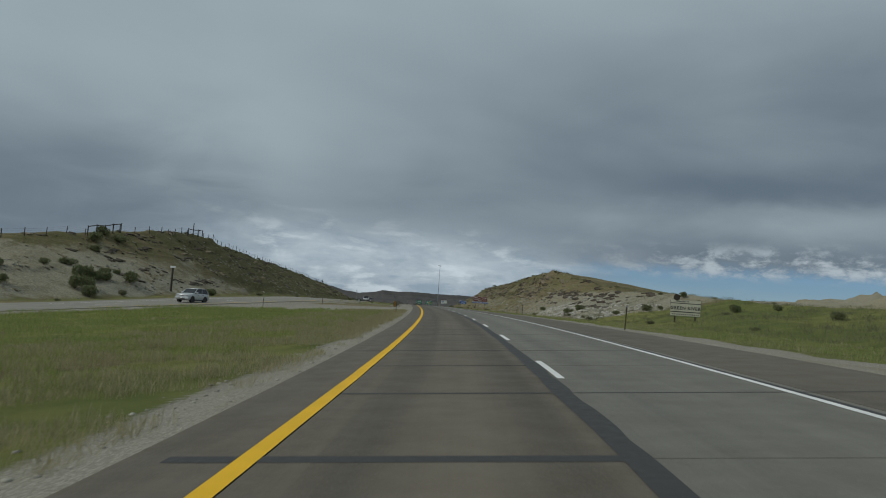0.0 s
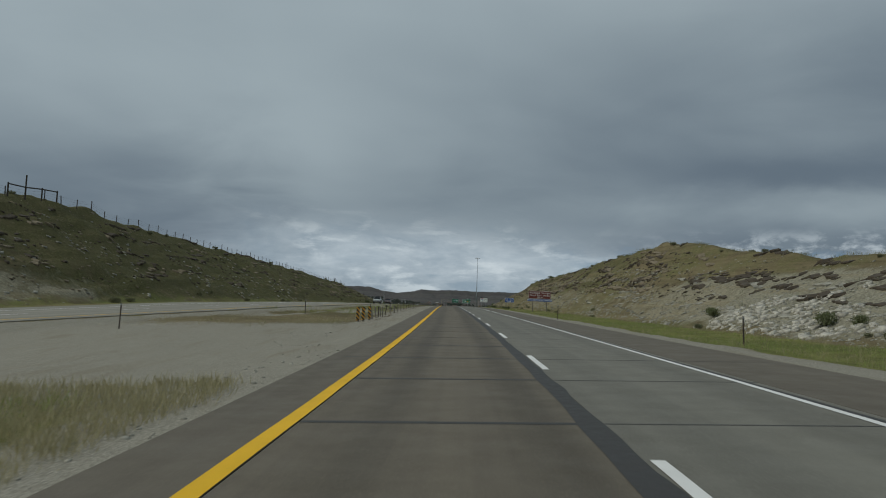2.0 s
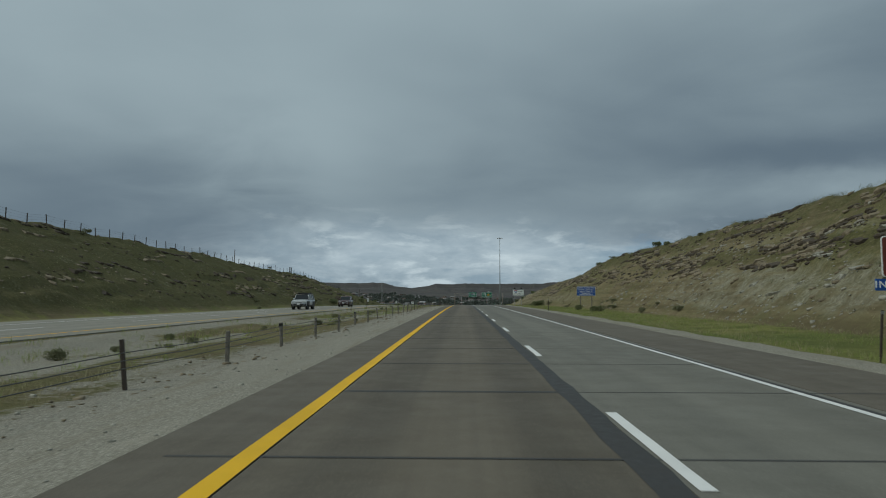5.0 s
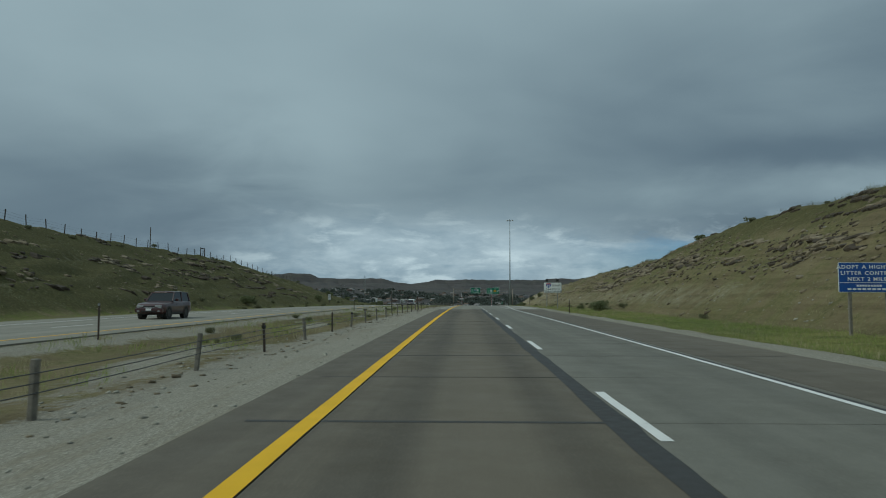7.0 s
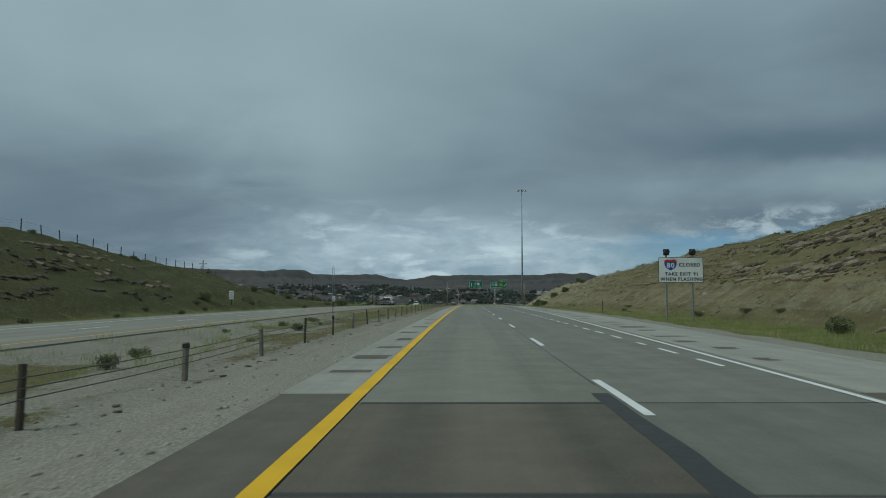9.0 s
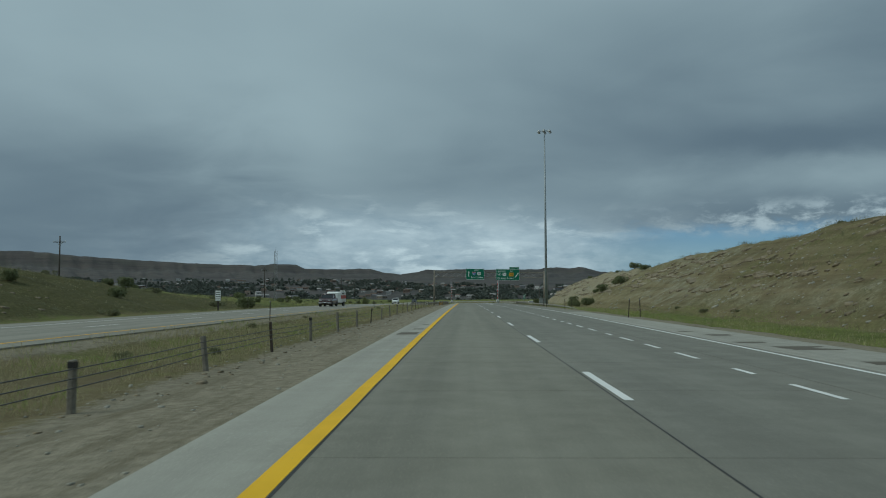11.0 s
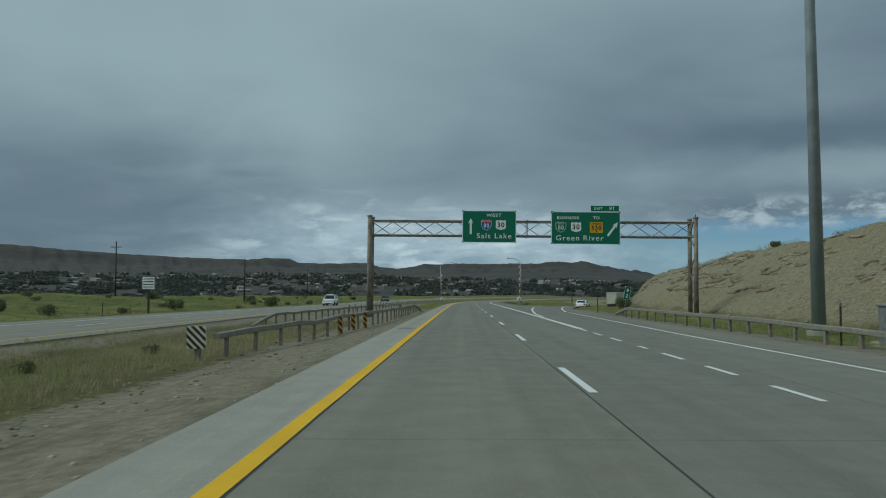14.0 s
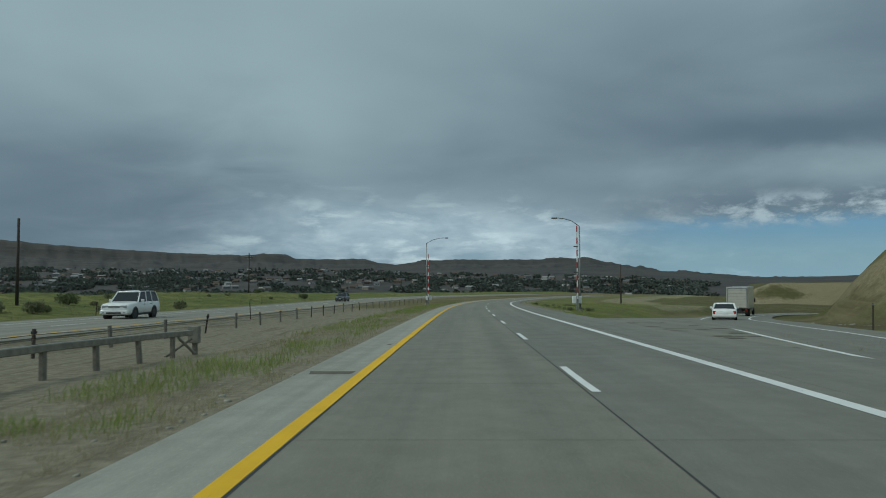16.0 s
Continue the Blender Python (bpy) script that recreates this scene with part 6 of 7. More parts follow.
        part("headlight", box_mesh(sx * w * 0.62 - 0.2, sx * w * 0.62 + 0.2, y0 - 0.012, y0 + 0.12, nose - 0.24, nose - 0.06, 0.03), LAMP_CLEAR, g)
        part("tail_light", box_mesh(sx * w * 0.8 - 0.11, sx * w * 0.8 + 0.11, y1 - 0.1, y1 + 0.015, (bed or tail) - 0.45, (bed or tail) - 0.16, 0.02), LAMP_RED, g)
        part("fog_lamp", box_mesh(sx * w * 0.7 - 0.08, sx * w * 0.7 + 0.08, y0 - 0.082, y0, clear + 0.13, clear + 0.21, 0.02), LAMP_CLEAR, g)
        part("rocker_trim", box_mesh(sx * w * 0.93 - 0.05, sx * w * 0.93 + 0.05, wheels[0] + r * 1.15, wheels[1] - r * 1.15, clear - 0.02, clear + 0.1, 0.02), BLACK, g)
        for q in ((cabin[0] + cabin[1]) / 2 - 0.9, (cabin[0] + cabin[1]) / 2 + 0.15):
            part("door_handle", box_mesh(sx * w - 0.03, sx * w + 0.03, q, q + 0.2, belt - 0.22, belt - 0.18, 0.01), ALLOY if bumper else BLACK, g)
        if "roof r" in label or "rack" in label:
            part("roof_rail", box_mesh(sx * (wr - 0.1) - 0.02, sx * (wr - 0.1) + 0.02, roof[0] + 0.2, roof[1] - 0.1, H - 0.02, H + 0.06, 0.015), BLACK, g)
        for wy in wheels:
            part("wheel_arch", tube_mesh((sx * (w - 0.25), wy, r), (sx * (w + 0.006), wy, r), r * 1.2, r * 1.2, 20), BLACK, g)
            wheel(g, sx * (w - 0.11), wy, r, 0.24)
    gr = part("grille", box_mesh(-w * 0.4, w * 0.4, y0 - 0.014, y0 + 0.1, nose - 0.3, nose - 0.1, 0.02), BLACK, g)
    part("chrome_bar", box_mesh(-w * 0.38, w * 0.38, y0 - 0.03, y0, nose - 0.22, nose - 0.18, 0.01), ALLOY, gr)
    part("air_intake", box_mesh(-w * 0.5, w * 0.5, y0 - 0.085, y0 + 0.05, clear + 0.1, clear + 0.2, 0.02), BLACK, g)
    if plate:
        part("number_plate", box_mesh(-0.16, 0.16, y0 - 0.09, y0 - 0.05, clear + 0.2, clear + 0.33), SIGN_WHITE, g)
    part("bumper", box_mesh(-w * 0.94, w * 0.94, y0 - 0.07, y0 + 0.2, clear + 0.08, clear + 0.32, 0.05), bumper or paint, g)
    part("bumper", box_mesh(-w * 0.94, w * 0.94, y1 - 0.2, y1 + 0.07, clear + 0.12, clear + 0.34, 0.05), bumper or paint, g)
    part("number_plate", box_mesh(-0.16, 0.16, y1 + 0.02, y1 + 0.085, clear + 0.36, clear + 0.52), SIGN_WHITE, g)
    part("underbody", box_mesh(-w * 0.8, w * 0.8, y0 + 0.3, y1 - 0.3, clear - 0.06, clear + 0.1), BLACK, g)
    return g


def lane_pose(s0, off, back=False):
    """A vehicle's pose on the opposite road, off metres from its centre."""
    p = opp_point(np.array([float(s0)]), np.array([float(off)]))[0]
    q = opp_point(np.array([float(s0) + 1]), np.array([float(off)]))[0]
    d = q - p
    return pose(p[0], p[1], p[2] + 0.01, 0, 0, math.degrees(math.atan2(-d[0], d[1])))


def pickup(m, label, paint, bump_mat):
    g = car("pickup_truck", m, label, paint, 5.7, 1.98, 1.9, 1.2, 1.16, (-1.25, 1.05), (-0.55, 0.85), 1.2, (-1.85, 1.75), 0.39, 0.36, bed=1.22, bumper=bump_mat)
    part("bed_floor", box_mesh(-0.78, 0.78, 1.2, 2.7, 1.19, 1.245), BLACK, g)
    return g


car("sport_utility_vehicle", lane_pose(104.5, 0.9), "silver compact sport utility vehicle on the opposite lanes", SILVER, 4.55, 1.86, 1.7, 1.08, 1.02, (-1.0, 2.05), (-0.2, 1.7), 1.1, (-1.38, 1.32), 0.35, 0.24)
car("sport_utility_vehicle", lane_pose(281, -0.6), "silver boxy sport utility vehicle with a black roof and rack", SILVER, 4.6, 1.9, 1.86, 1.2, 1.12, (-0.75, 2.1), (-0.45, 1.95), 1.2, (-1.4, 1.35), 0.42, 0.36, dark_low=True, bumper=BLACK)
car("sport_utility_vehicle", lane_pose(310, -0.5), "dark maroon old sport utility vehicle on the opposite lanes", MAROON, 4.4, 1.75, 1.68, 1.08, 1.0, (-0.75, 2.0), (-0.2, 1.9), 1.1, (-1.35, 1.3), 0.36, 0.3)
pickup(lane_pose(517.6, -2.3), "dark maroon pickup truck towing a box trailer", MAROON, ALLOY)
car("sport_utility_vehicle", lane_pose(639, -1.8), "white sport utility vehicle with roof rails", CAR_WHITE, 4.9, 1.92, 1.82, 1.12, 1.08, (-1.0, 2.3), (-0.35, 2.05), 1.12, (-1.5, 1.45), 0.37, 0.28)
car("sedan", lane_pose(722, -1.8), "small dark car far along the opposite lanes", CAR_BLACK, 4.7, 1.85, 1.55, 0.98, 0.95, (-0.9, 1.8), (-0.25, 1.3), 1.0, (-1.4, 1.35), 0.34)


def trailer(m):
    g = thing("box_trailer", m, "white and red enclosed box trailer on two axles", "trailer", "vehicles")
    part("box", box_mesh(-1.15, 1.15, -1.9, 2.4, 0.55, 2.25, 0.06), CAR_WHITE, g)
    part("band", box_mesh(-1.165, 1.165, -1.915, 2.3, 1.15, 1.68), TRAILER_RED, g)
    part("nose", loft([(-2.35, [(0, 0.6), (0.55, 0.6), (0.55, 2.05), (0, 2.1)]), (-1.88, [(0, 0.56), (1.13, 0.56), (1.13, 2.22), (0, 2.24)])]), CAR_WHITE, g)
    for x in (-0.85, -0.35, 0.15, 0.65):
        part("text_bar", box_mesh(x * 0.6 - 0.1, x * 0.6 + 0.1, -2.2, -2.12, 1.78, 1.96), INK, g)
    for y in (-1.2, -0.75, -0.3, 0.15):
        part("text_bar", box_mesh(1.15, 1.17, y - 0.16, y + 0.16, 1.86, 2.06), INK, g)
    part("drawbar", tube_mesh((0, -3.2, 0.5), (0, -1.9, 0.55), 0.06, None, 8), BLACK, g)
    part("frame", box_mesh(-1.0, 1.0, -1.9, 2.3, 0.42, 0.55), BLACK, g)
    for x in (-1.05, 1.05):
        for y in (0.1, 0.95):
            wheel(g, x, y, 0.33, 0.22)
        part("fender", box_mesh(x - 0.14, x + 0.14, -0.35, 1.4, 0.68, 0.74), BLACK, g)


trailer(lane_pose(524.2, -2.3))


def ramp_pose(s0):
    p = ramp_point(np.array([s0]), np.array([0.1]))[0]
    q = ramp_point(np.array([s0 + 1.0]), np.array([0.1]))[0]
    d = q - p
    return pose(p[0], p[1], p[2] + 0.02, 0, 0, math.degrees(math.atan2(-d[0], d[1])) + 180)


car("sedan", ramp_pose(654.0), "white four-door sedan braking on the exit ramp", CAR_WHITE, 5.2, 1.95, 1.46, 0.95, 0.93, (-0.9, 1.6), (-0.2, 0.95), 1.0, (-1.6, 1.4), 0.34)


def box_truck(m):
    g = thing("box_truck", m, "cream box truck seen from behind on the exit ramp", "truck", "vehicles")
    part("box", box_mesh(-1.22, 1.22, -2.0, 4.2, 1.05, 3.6, 0.04), BOX_CREAM, g)
    part("door_frame", box_mesh(-1.15, 1.15, 4.19, 4.24, 1.1, 3.5), GALV, g)
    part("roll_door", box_mesh(-1.02, 1.02, 4.22, 4.26, 1.15, 3.35), BOX_CREAM, g)
    for k in range(6):
        part("door_rib", box_mesh(-1.02, 1.02, 4.255, 4.27, 1.45 + 0.34 * k, 1.47 + 0.34 * k), GALV, g)
    part("cab", loft([(-3.9, [(0, 0.7), (0.95, 0.7), (1.0, 1.3), (0, 1.35)]), (-3.0, [(0, 0.6), (1.05, 0.6), (1.05, 1.5), (0, 1.55)]), (-2.9, [(0, 0.6), (1.05, 0.6), (1.0, 2.4), (0, 2.45)]), (-2.05, [(0, 0.6), (1.05, 0.6), (1.0, 2.5), (0, 2.55)])]), CAR_WHITE, g)
    part("frame", box_mesh(-0.5, 0.5, -3.5, 4.1, 0.65, 1.02), BLACK, g)
    part("bumper", box_mesh(-1.15, 1.15, 4.0, 4.2, 0.5, 0.68, 0.02), BLACK, g)
    for x in (-1.0, 1.0):
        part("tail_light", box_mesh(x - 0.1, x + 0.1, 4.18, 4.23, 0.8, 0.98), LAMP_RED, g)
        part("mud_flap", box_mesh(x - 0.22, x + 0.22, 3.1, 3.13, 0.25, 0.95), BLACK, g)
        part("mirror", box_mesh(x * 1.25 - 0.08, x * 1.25 + 0.08, -2.75, -2.65, 1.6, 2.1), BLACK, g)
        wheel(g, x, -3.0, 0.46, 0.28)
        wheel(g, x * 0.95, 2.5, 0.46, 0.5)


box_truck(ramp_pose(684.0))


# ---- rocks, brush and grass ----
ROCK_PALE = plain("pale_shale_rock", (0.31, 0.3, 0.25), 0.95, 0, 0.4, 2.5)
ROCK_BROWN = plain("brown_sandstone", (0.2, 0.165, 0.108), 0.95, 0, 0.4, 2.5)
# ROCK_DARK: sandstone darkened, with the shade under ledges put into its colour
ROCK_DARK = plain("shade_dark_sandstone", (0.058, 0.045, 0.03), 0.95, 0, 0.4, 2.5)
ROCK_WHITE = plain("white_shale_rock", (0.46, 0.44, 0.38), 0.95, 0, 0.4, 2.5)
ROCK_TAN = plain("tan_claystone", (0.27, 0.23, 0.155), 0.95, 0, 0.35, 2.5)
SAGE = leaf_material("sagebrush_leaf", (0.11, 0.115, 0.06), (0.2, 0.205, 0.11))
BUSH_GREEN = leaf_material("green_bush_leaf", (0.1, 0.118, 0.052), (0.2, 0.22, 0.105))
GRASS_GREEN = leaf_material("green_grass_blade", (0.15, 0.205, 0.045), (0.35, 0.38, 0.12))
GRASS_OLIVE = leaf_material("olive_bunch_grass", (0.12, 0.118, 0.05), (0.24, 0.228, 0.11))
GRASS_DRY = leaf_material("dry_grass_blade", (0.23, 0.205, 0.1), (0.45, 0.41, 0.24))
TWIG = plain("twig_bark", (0.06, 0.05, 0.04), 0.9)


def rock_stuff(name, s, u, size, squash, mat, label, seed, tilt=0.0):
    """Angular stones lying on the ground, each twelve-sided and uneven, in one object."""
    g = np.random.RandomState(seed)
    n = len(s)
    p, _ = ground_points(s, u)
    base = np.array([(x, y, z) for x in (-1, 1) for y in (-1, 1) for z in (-1, 1)], float)
    v = base[None] * g.uniform(0.55, 1.0, (n, 8, 3))
    v[..., 2] *= squash
    a = g.rand(n) * 6.283
    c, d = np.cos(a)[:, None], np.sin(a)[:, None]
    v = np.stack([v[..., 0] * c * 1.15 - v[..., 1] * d, v[..., 0] * d * 1.15 + v[..., 1] * c, v[..., 2]], -1)
    v[..., 2] += tilt * v[..., 0] + g.normal(0, 0.15, (n, 1)) * v[..., 1]
    size = np.minimum(size, 0.24)
    v = v * size[:, None, None] + p[:, None]
    quad = np.array([(0, 1, 3, 2), (4, 6, 7, 5), (0, 4, 5, 1), (2, 3, 7, 6), (0, 2, 6, 4), (1, 5, 7, 3)])
    f = (np.arange(n)[:, None, None] * 8 + quad[None]).reshape(-1, 4)
    me = bpy.data.meshes.new(name)
    me.vertices.add(n * 8)
    me.vertices.foreach_set("co", v.reshape(-1))
    me.loops.add(f.size)
    me.loops.foreach_set("vertex_index", f.ravel())
    me.polygons.add(len(f))
    me.polygons.foreach_set("loop_start", np.arange(0, f.size, 4))
    me.update(calc_edges=True)
    me.materials.append(mat)
    return tagged(new(name, me), label, "rocks", kind="stuff")


def slope_u(s, q):
    """A place on the right cutting: q = 0 at its toe, 1 at its crest."""
    toe = np.interp(s, [0, 90, 110, 560, 640], [19.5, 20.5, 20.0, 20.0, 23.5])
    return toe + q * (np.interp(s, [0, 90, 130, 600], [48, 40, 33, 33]) - toe)


def slope_l(s, q):
    """A place on the left cutting: q = 0 at its toe, 1 at its crest."""
    toe = np.minimum(along(OPP, s) - 12.3, -29.0)
    cl = np.interp(s, [-300, 20, 60, 110, 150, 480, 600], [-150, -105, -84, -60, -49, -49, -66])
    return toe + q * (cl - toe)


R = np.random.RandomState(31)
# pale rubble of the right cutting
s = np.concatenate([R.uniform(108, 195, 6600), R.uniform(175, 300, 2400), R.uniform(150, 300, 900), R.uniform(440, 640, 3000)])
q = np.concatenate([R.beta(1.1, 2.4, 6600), R.beta(1.3, 3.5, 2400), R.normal(0.62, 0.035, 900), R.rand(3000)])
keep = fbm(s / 6.0, q * 4.0, 3, 1) > 0.44
s, q = s[keep], q[keep]
rock_stuff("shale_rubble", s, slope_u(s, q), np.exp(R.normal(-2.95, 0.5, len(s))), 0.6, ROCK_PALE, "pale broken shale lying on the cut slope", 1, 0.25)
s, q = R.uniform(185, 480, 2400), R.beta(1.2, 2.0, 2400)
keep = fbm(s / 7.0, q * 5.0, 3, 1) > 0.5
s, q = s[keep], q[keep]
rock_stuff("shale_rubble", s, slope_u(s, q), np.exp(R.normal(-3.25, 0.45, len(s))), 0.6, ROCK_PALE, "scattered pale shale blocks on the brown slope", 6, 0.25)
# the white outcrop where the cutting begins
s, q = R.uniform(104, 142, 2600), R.beta(1.2, 2.2, 2600)
keep = (fbm(s / 4.0, q * 6.0, 3, 2) > 0.46) & (q < 0.75 - 0.012 * np.abs(s - 118))
s, q = s[keep], q[keep]
rock_stuff("shale_outcrop", s, slope_u(s, q), np.exp(R.normal(-2.2, 0.5, len(s))), 0.7, ROCK_WHITE, "white blocky shale outcrop at the cutting's end", 18, 0.25)
# brown stones of both cuttings
s = np.concatenate([R.uniform(180, 470, 1500), R.uniform(300, 480, 900)])
q = np.concatenate([R.rand(1500), R.beta(3, 2.2, 900)])
keep = fbm(s / 8.0, q * 5.0, 3, 2) > 0.46
s, q = s[keep], q[keep]
rock_stuff("slope_stones", s, slope_u(s, q), np.exp(R.normal(-2.1, 0.5, len(s))), 0.5, ROCK_BROWN, "brown sandstone rubble on the cut slope", 2, 0.25)
s, q = 90 + 380 * R.rand(2000) ** 1.6, R.rand(2000)
keep = fbm(s / 9.0, q * 4.0, 3, 3) > 0.5
s, q = s[keep], q[keep]
rock_stuff("slope_stones", s, slope_l(s, q), np.exp(R.normal(-2.1, 0.45, len(s))), 0.45, ROCK_BROWN, "brown stones on the far cut slope", 3, -0.2)
s, q = R.uniform(95, 250, 900), R.beta(1.5, 2.5, 900)
keep = fbm(s / 7.0, q * 4.0, 3, 0) > 0.52
s, q = s[keep], q[keep]
rock_stuff("shale_rubble", s, slope_l(s, q), np.exp(R.normal(-1.8, 0.5, len(s))), 0.45, ROCK_PALE, "pale shale fragments on the far cut slope", 4, -0.2)
# dark rubble fallen below the beds
s = R.uniform(150, 420, 5200)
q = np.clip(R.choice([0.41, 0.47, 0.53, 0.63, 0.7, 0.79, 0.88], 5200) - np.abs(R.normal(0, 0.035, 5200)), 0.02, 1)
keep = fbm(s / 9.0, q * 6.0, 3, 1) > 0.5
s, q = s[keep], q[keep]
rock_stuff("slope_stones", s, slope_u(s, q), np.exp(R.normal(-2.5, 0.45, len(s))), 0.6, ROCK_DARK, "dark sandstone rubble below the beds", 14, 0.25)
s = R.uniform(130, 420, 2600)
q = np.clip(R.choice([0.22, 0.38, 0.5, 0.58, 0.72, 0.84], 2600) - np.abs(R.normal(0, 0.04, 2600)), 0.02, 1)
keep = fbm(s / 9.0, q * 6.0, 3, 2) > 0.52
s, q = s[keep], q[keep]
rock_stuff("slope_stones", s, slope_l(s, q), np.exp(R.normal(-2.2, 0.45, len(s))), 0.6, ROCK_DARK, "dark sandstone rubble on the far cut slope", 15, -0.2)
# clods of earth where the gravel ends, and slabs of old concrete at the bluff's foot
s = R.uniform(130, 560, 1500)
rock_stuff("earth_clods", s, -3.3 - np.abs(R.normal(0, 0.9, len(s))), np.minimum(np.exp(R.normal(-3.3, 0.45, len(s))), 0.09), 0.5, ROCK_BROWN, "dark clods of earth along the gravel's edge", 16)
s = R.uniform(490, 545, 46)
rock_stuff("concrete_rubble", s, R.normal(16.6, 0.5, len(s)), R.uniform(0.14, 0.24, len(s)), 0.4, NEW_SHOULDER, "broken pale concrete slabs at the bluff's foot", 17)
# loose stones along the gravel verges
s = R.uniform(20, 610, 5200)
u = -1.5 - R.rand(5200) * np.where(s < 110, 1.6, 4.2)
rock_stuff("verge_gravel", s, u, np.minimum(np.exp(R.normal(-3.8, 0.5, len(s))), 0.05), 0.6, ROCK_PALE, "loose gravel stones on the road's verge", 5)


def strata(name, label, beds, lo, hi, fn, mat, seed, density, thick=(0.06, 0.2), gap=0.5):
    """Broken beds of rock that stand out of a slope: rows of slabs along the beds' lines."""
    g = np.random.RandomState(seed)
    s_all, q_all, size = [], [], []
    for bed in beds:
        at = lo
        while at < hi:
            q0 = bed + 0.07 * (fbm(np.array([at / 23.0]), np.array([bed * 9.0]), 3, 2)[0] - 0.5) + g.normal(0, 0.016)
            n = g.randint(3, 8)
            d = g.uniform(0.1, 0.34)
            if fbm(np.array([at / 9.0]), np.array([bed * 14.0]), 3, 1)[0] > gap and g.rand() < density:
                s_all.append(at + np.arange(n) * d)
                q_all.append(q0 - 0.004 * np.arange(n) * d + g.normal(0, 0.004, n))
                size.append(n)
            at += n * d * g.uniform(0.4, 1.5)
    ss, qq = np.concatenate(s_all), np.concatenate(q_all)
    p, _ = ground_points(ss, fn(ss, qq))
    out = 1.0 if fn is slope_l else -1.0
    verts, faces, i0 = [], [], 0
    for n in size:
        q = p[i0:i0 + n]
        i0 += n
        th = g.uniform(*thick) * np.sin(np.linspace(0.5, 2.7, n)) * g.uniform(0.6, 1.25, n)
        jut = g.uniform(0.1, 0.32) * g.uniform(0.55, 1.2, n)
        k0 = len(verts)
        for k in range(n):
            for dx, dz in ((-0.5 * out, -0.3), (jut[k] * 0.6 * out, -0.12), (jut[k] * out, 0.25 * th[k]), (jut[k] * 0.85 * out, th[k]), (-0.6 * out, th[k] * 1.4 + 0.12)):
                verts.append((q[k, 0] + dx, q[k, 1], q[k, 2] + dz))
        for k in range(n - 1):
            for j in range(5):
                i, i2 = k0 + 5 * k + j, k0 + 5 * k + (j + 1) % 5
                faces.append((i, i2, i2 + 5, i + 5))
        k1 = k0 + 5 * (n - 1)
        faces.append((k0, k0 + 4, k0 + 3, k0 + 2, k0 + 1))
        faces.append((k1, k1 + 1, k1 + 2, k1 + 3, k1 + 4))
    me = bpy.data.meshes.new(name)
    me.from_pydata(verts, [], faces)
    me.materials.append(mat)
    return tagged(new(name, me), label, "rock ledges", kind="stuff")


strata("rock_ledges", "thin broken sandstone beds in the cut slope", (0.36, 0.44, 0.5, 0.55, 0.6, 0.66, 0.74, 0.83, 0.92), 165, 410, slope_u, ROCK_BROWN, 41, 0.9, (0.06, 0.26), 0.56)
# the ROCK_DARK beds draw the shaded gaps under ledges as dark rock
strata("rock_ledges", "dark sandstone beds in the cut slope, ledge shade in their colour", (0.41, 0.47, 0.53, 0.57, 0.63, 0.7, 0.79, 0.88, 0.97), 118, 405, slope_u, ROCK_DARK, 45, 0.9, (0.06, 0.24), 0.57)
strata("rock_ledges", "dark sandstone beds in the far cut slope, ledge shade in their colour", (0.22, 0.38, 0.5, 0.58, 0.72, 0.84, 0.93, 0.99), 122, 420, slope_l, ROCK_DARK, 42, 0.8, (0.06, 0.22), 0.6)
strata("rock_ledges", "brown sandstone beds in the far cut slope", (0.3, 0.44, 0.55, 0.66, 0.79, 0.97), 118, 430, slope_l, ROCK_BROWN, 46, 0.6, (0.06, 0.22), 0.6)
strata("rock_ledges", "pale shale beds low in the cut slope", (0.2, 0.3, 0.42, 0.62), 108, 250, slope_u, ROCK_PALE, 43, 0.5, (0.04, 0.12), 0.52)
strata("rock_ledges", "brown beds in the bluff beside the exit lane", (0.3, 0.42, 0.55, 0.66, 0.78, 0.9), 430, 632, slope_u, ROCK_BROWN, 47, 0.8, (0.06, 0.24), 0.56)
strata("rock_ledges", "pale clay beds in the bluff", (0.35, 0.5, 0.6, 0.72, 0.84), 500, 632, slope_u, ROCK_TAN, 44, 0.6, (0.06, 0.18), 0.5)


def bush_mesh(name, seed, n, w, h, mat, leaf):
    """A shrub: stems, and many small tilted leaf clumps with an uneven outline."""
    g = np.random.RandomState(seed)
    lobes = g.normal(0, 0.24, (6, 3)) * (w, w, 0.12)
    k = g.randint(0, 6, n)
    d = g.normal(size=(n, 3))
    d /= np.linalg.norm(d, axis=1)[:, None]
    r = g.uniform(0.25, 1.0, n) ** 0.5
    c = lobes[k] + d * r[:, None] * np.array([w * 0.34, w * 0.34, h * 0.42]) + np.array([0, 0, h * 0.5])
    c[:, 2] = np.maximum(c[:, 2], 0.03)
    a, b = g.normal(size=(n, 3)) * leaf, g.normal(size=(n, 3)) * leaf
    a[:, 2] *= 1.5
    v = np.stack([c - a, c - b * 0.6, c + a, c + b * 0.6], 1).reshape(-1, 3)
    verts, faces = v.tolist(), [(4 * i, 4 * i + 1, 4 * i + 2, 4 * i + 3) for i in range(n)]
    me = bpy.data.meshes.new(name)
    me.from_pydata(verts, [], faces)
    me.materials.append(mat)
    stems = []
    for j in range(4):
        e = lobes[j] * 0.9
        sb = bmesh.new()
        tube(sb, (0, 0, -0.12), (e[0], e[1], h * 0.5), 0.025, 0.008, 5)
        stem = bpy.data.meshes.new("stem")
        sb.to_mesh(stem)
        sb.free()
        stem.materials.append(TWIG)
        stems.append(stem)
    return me, stems


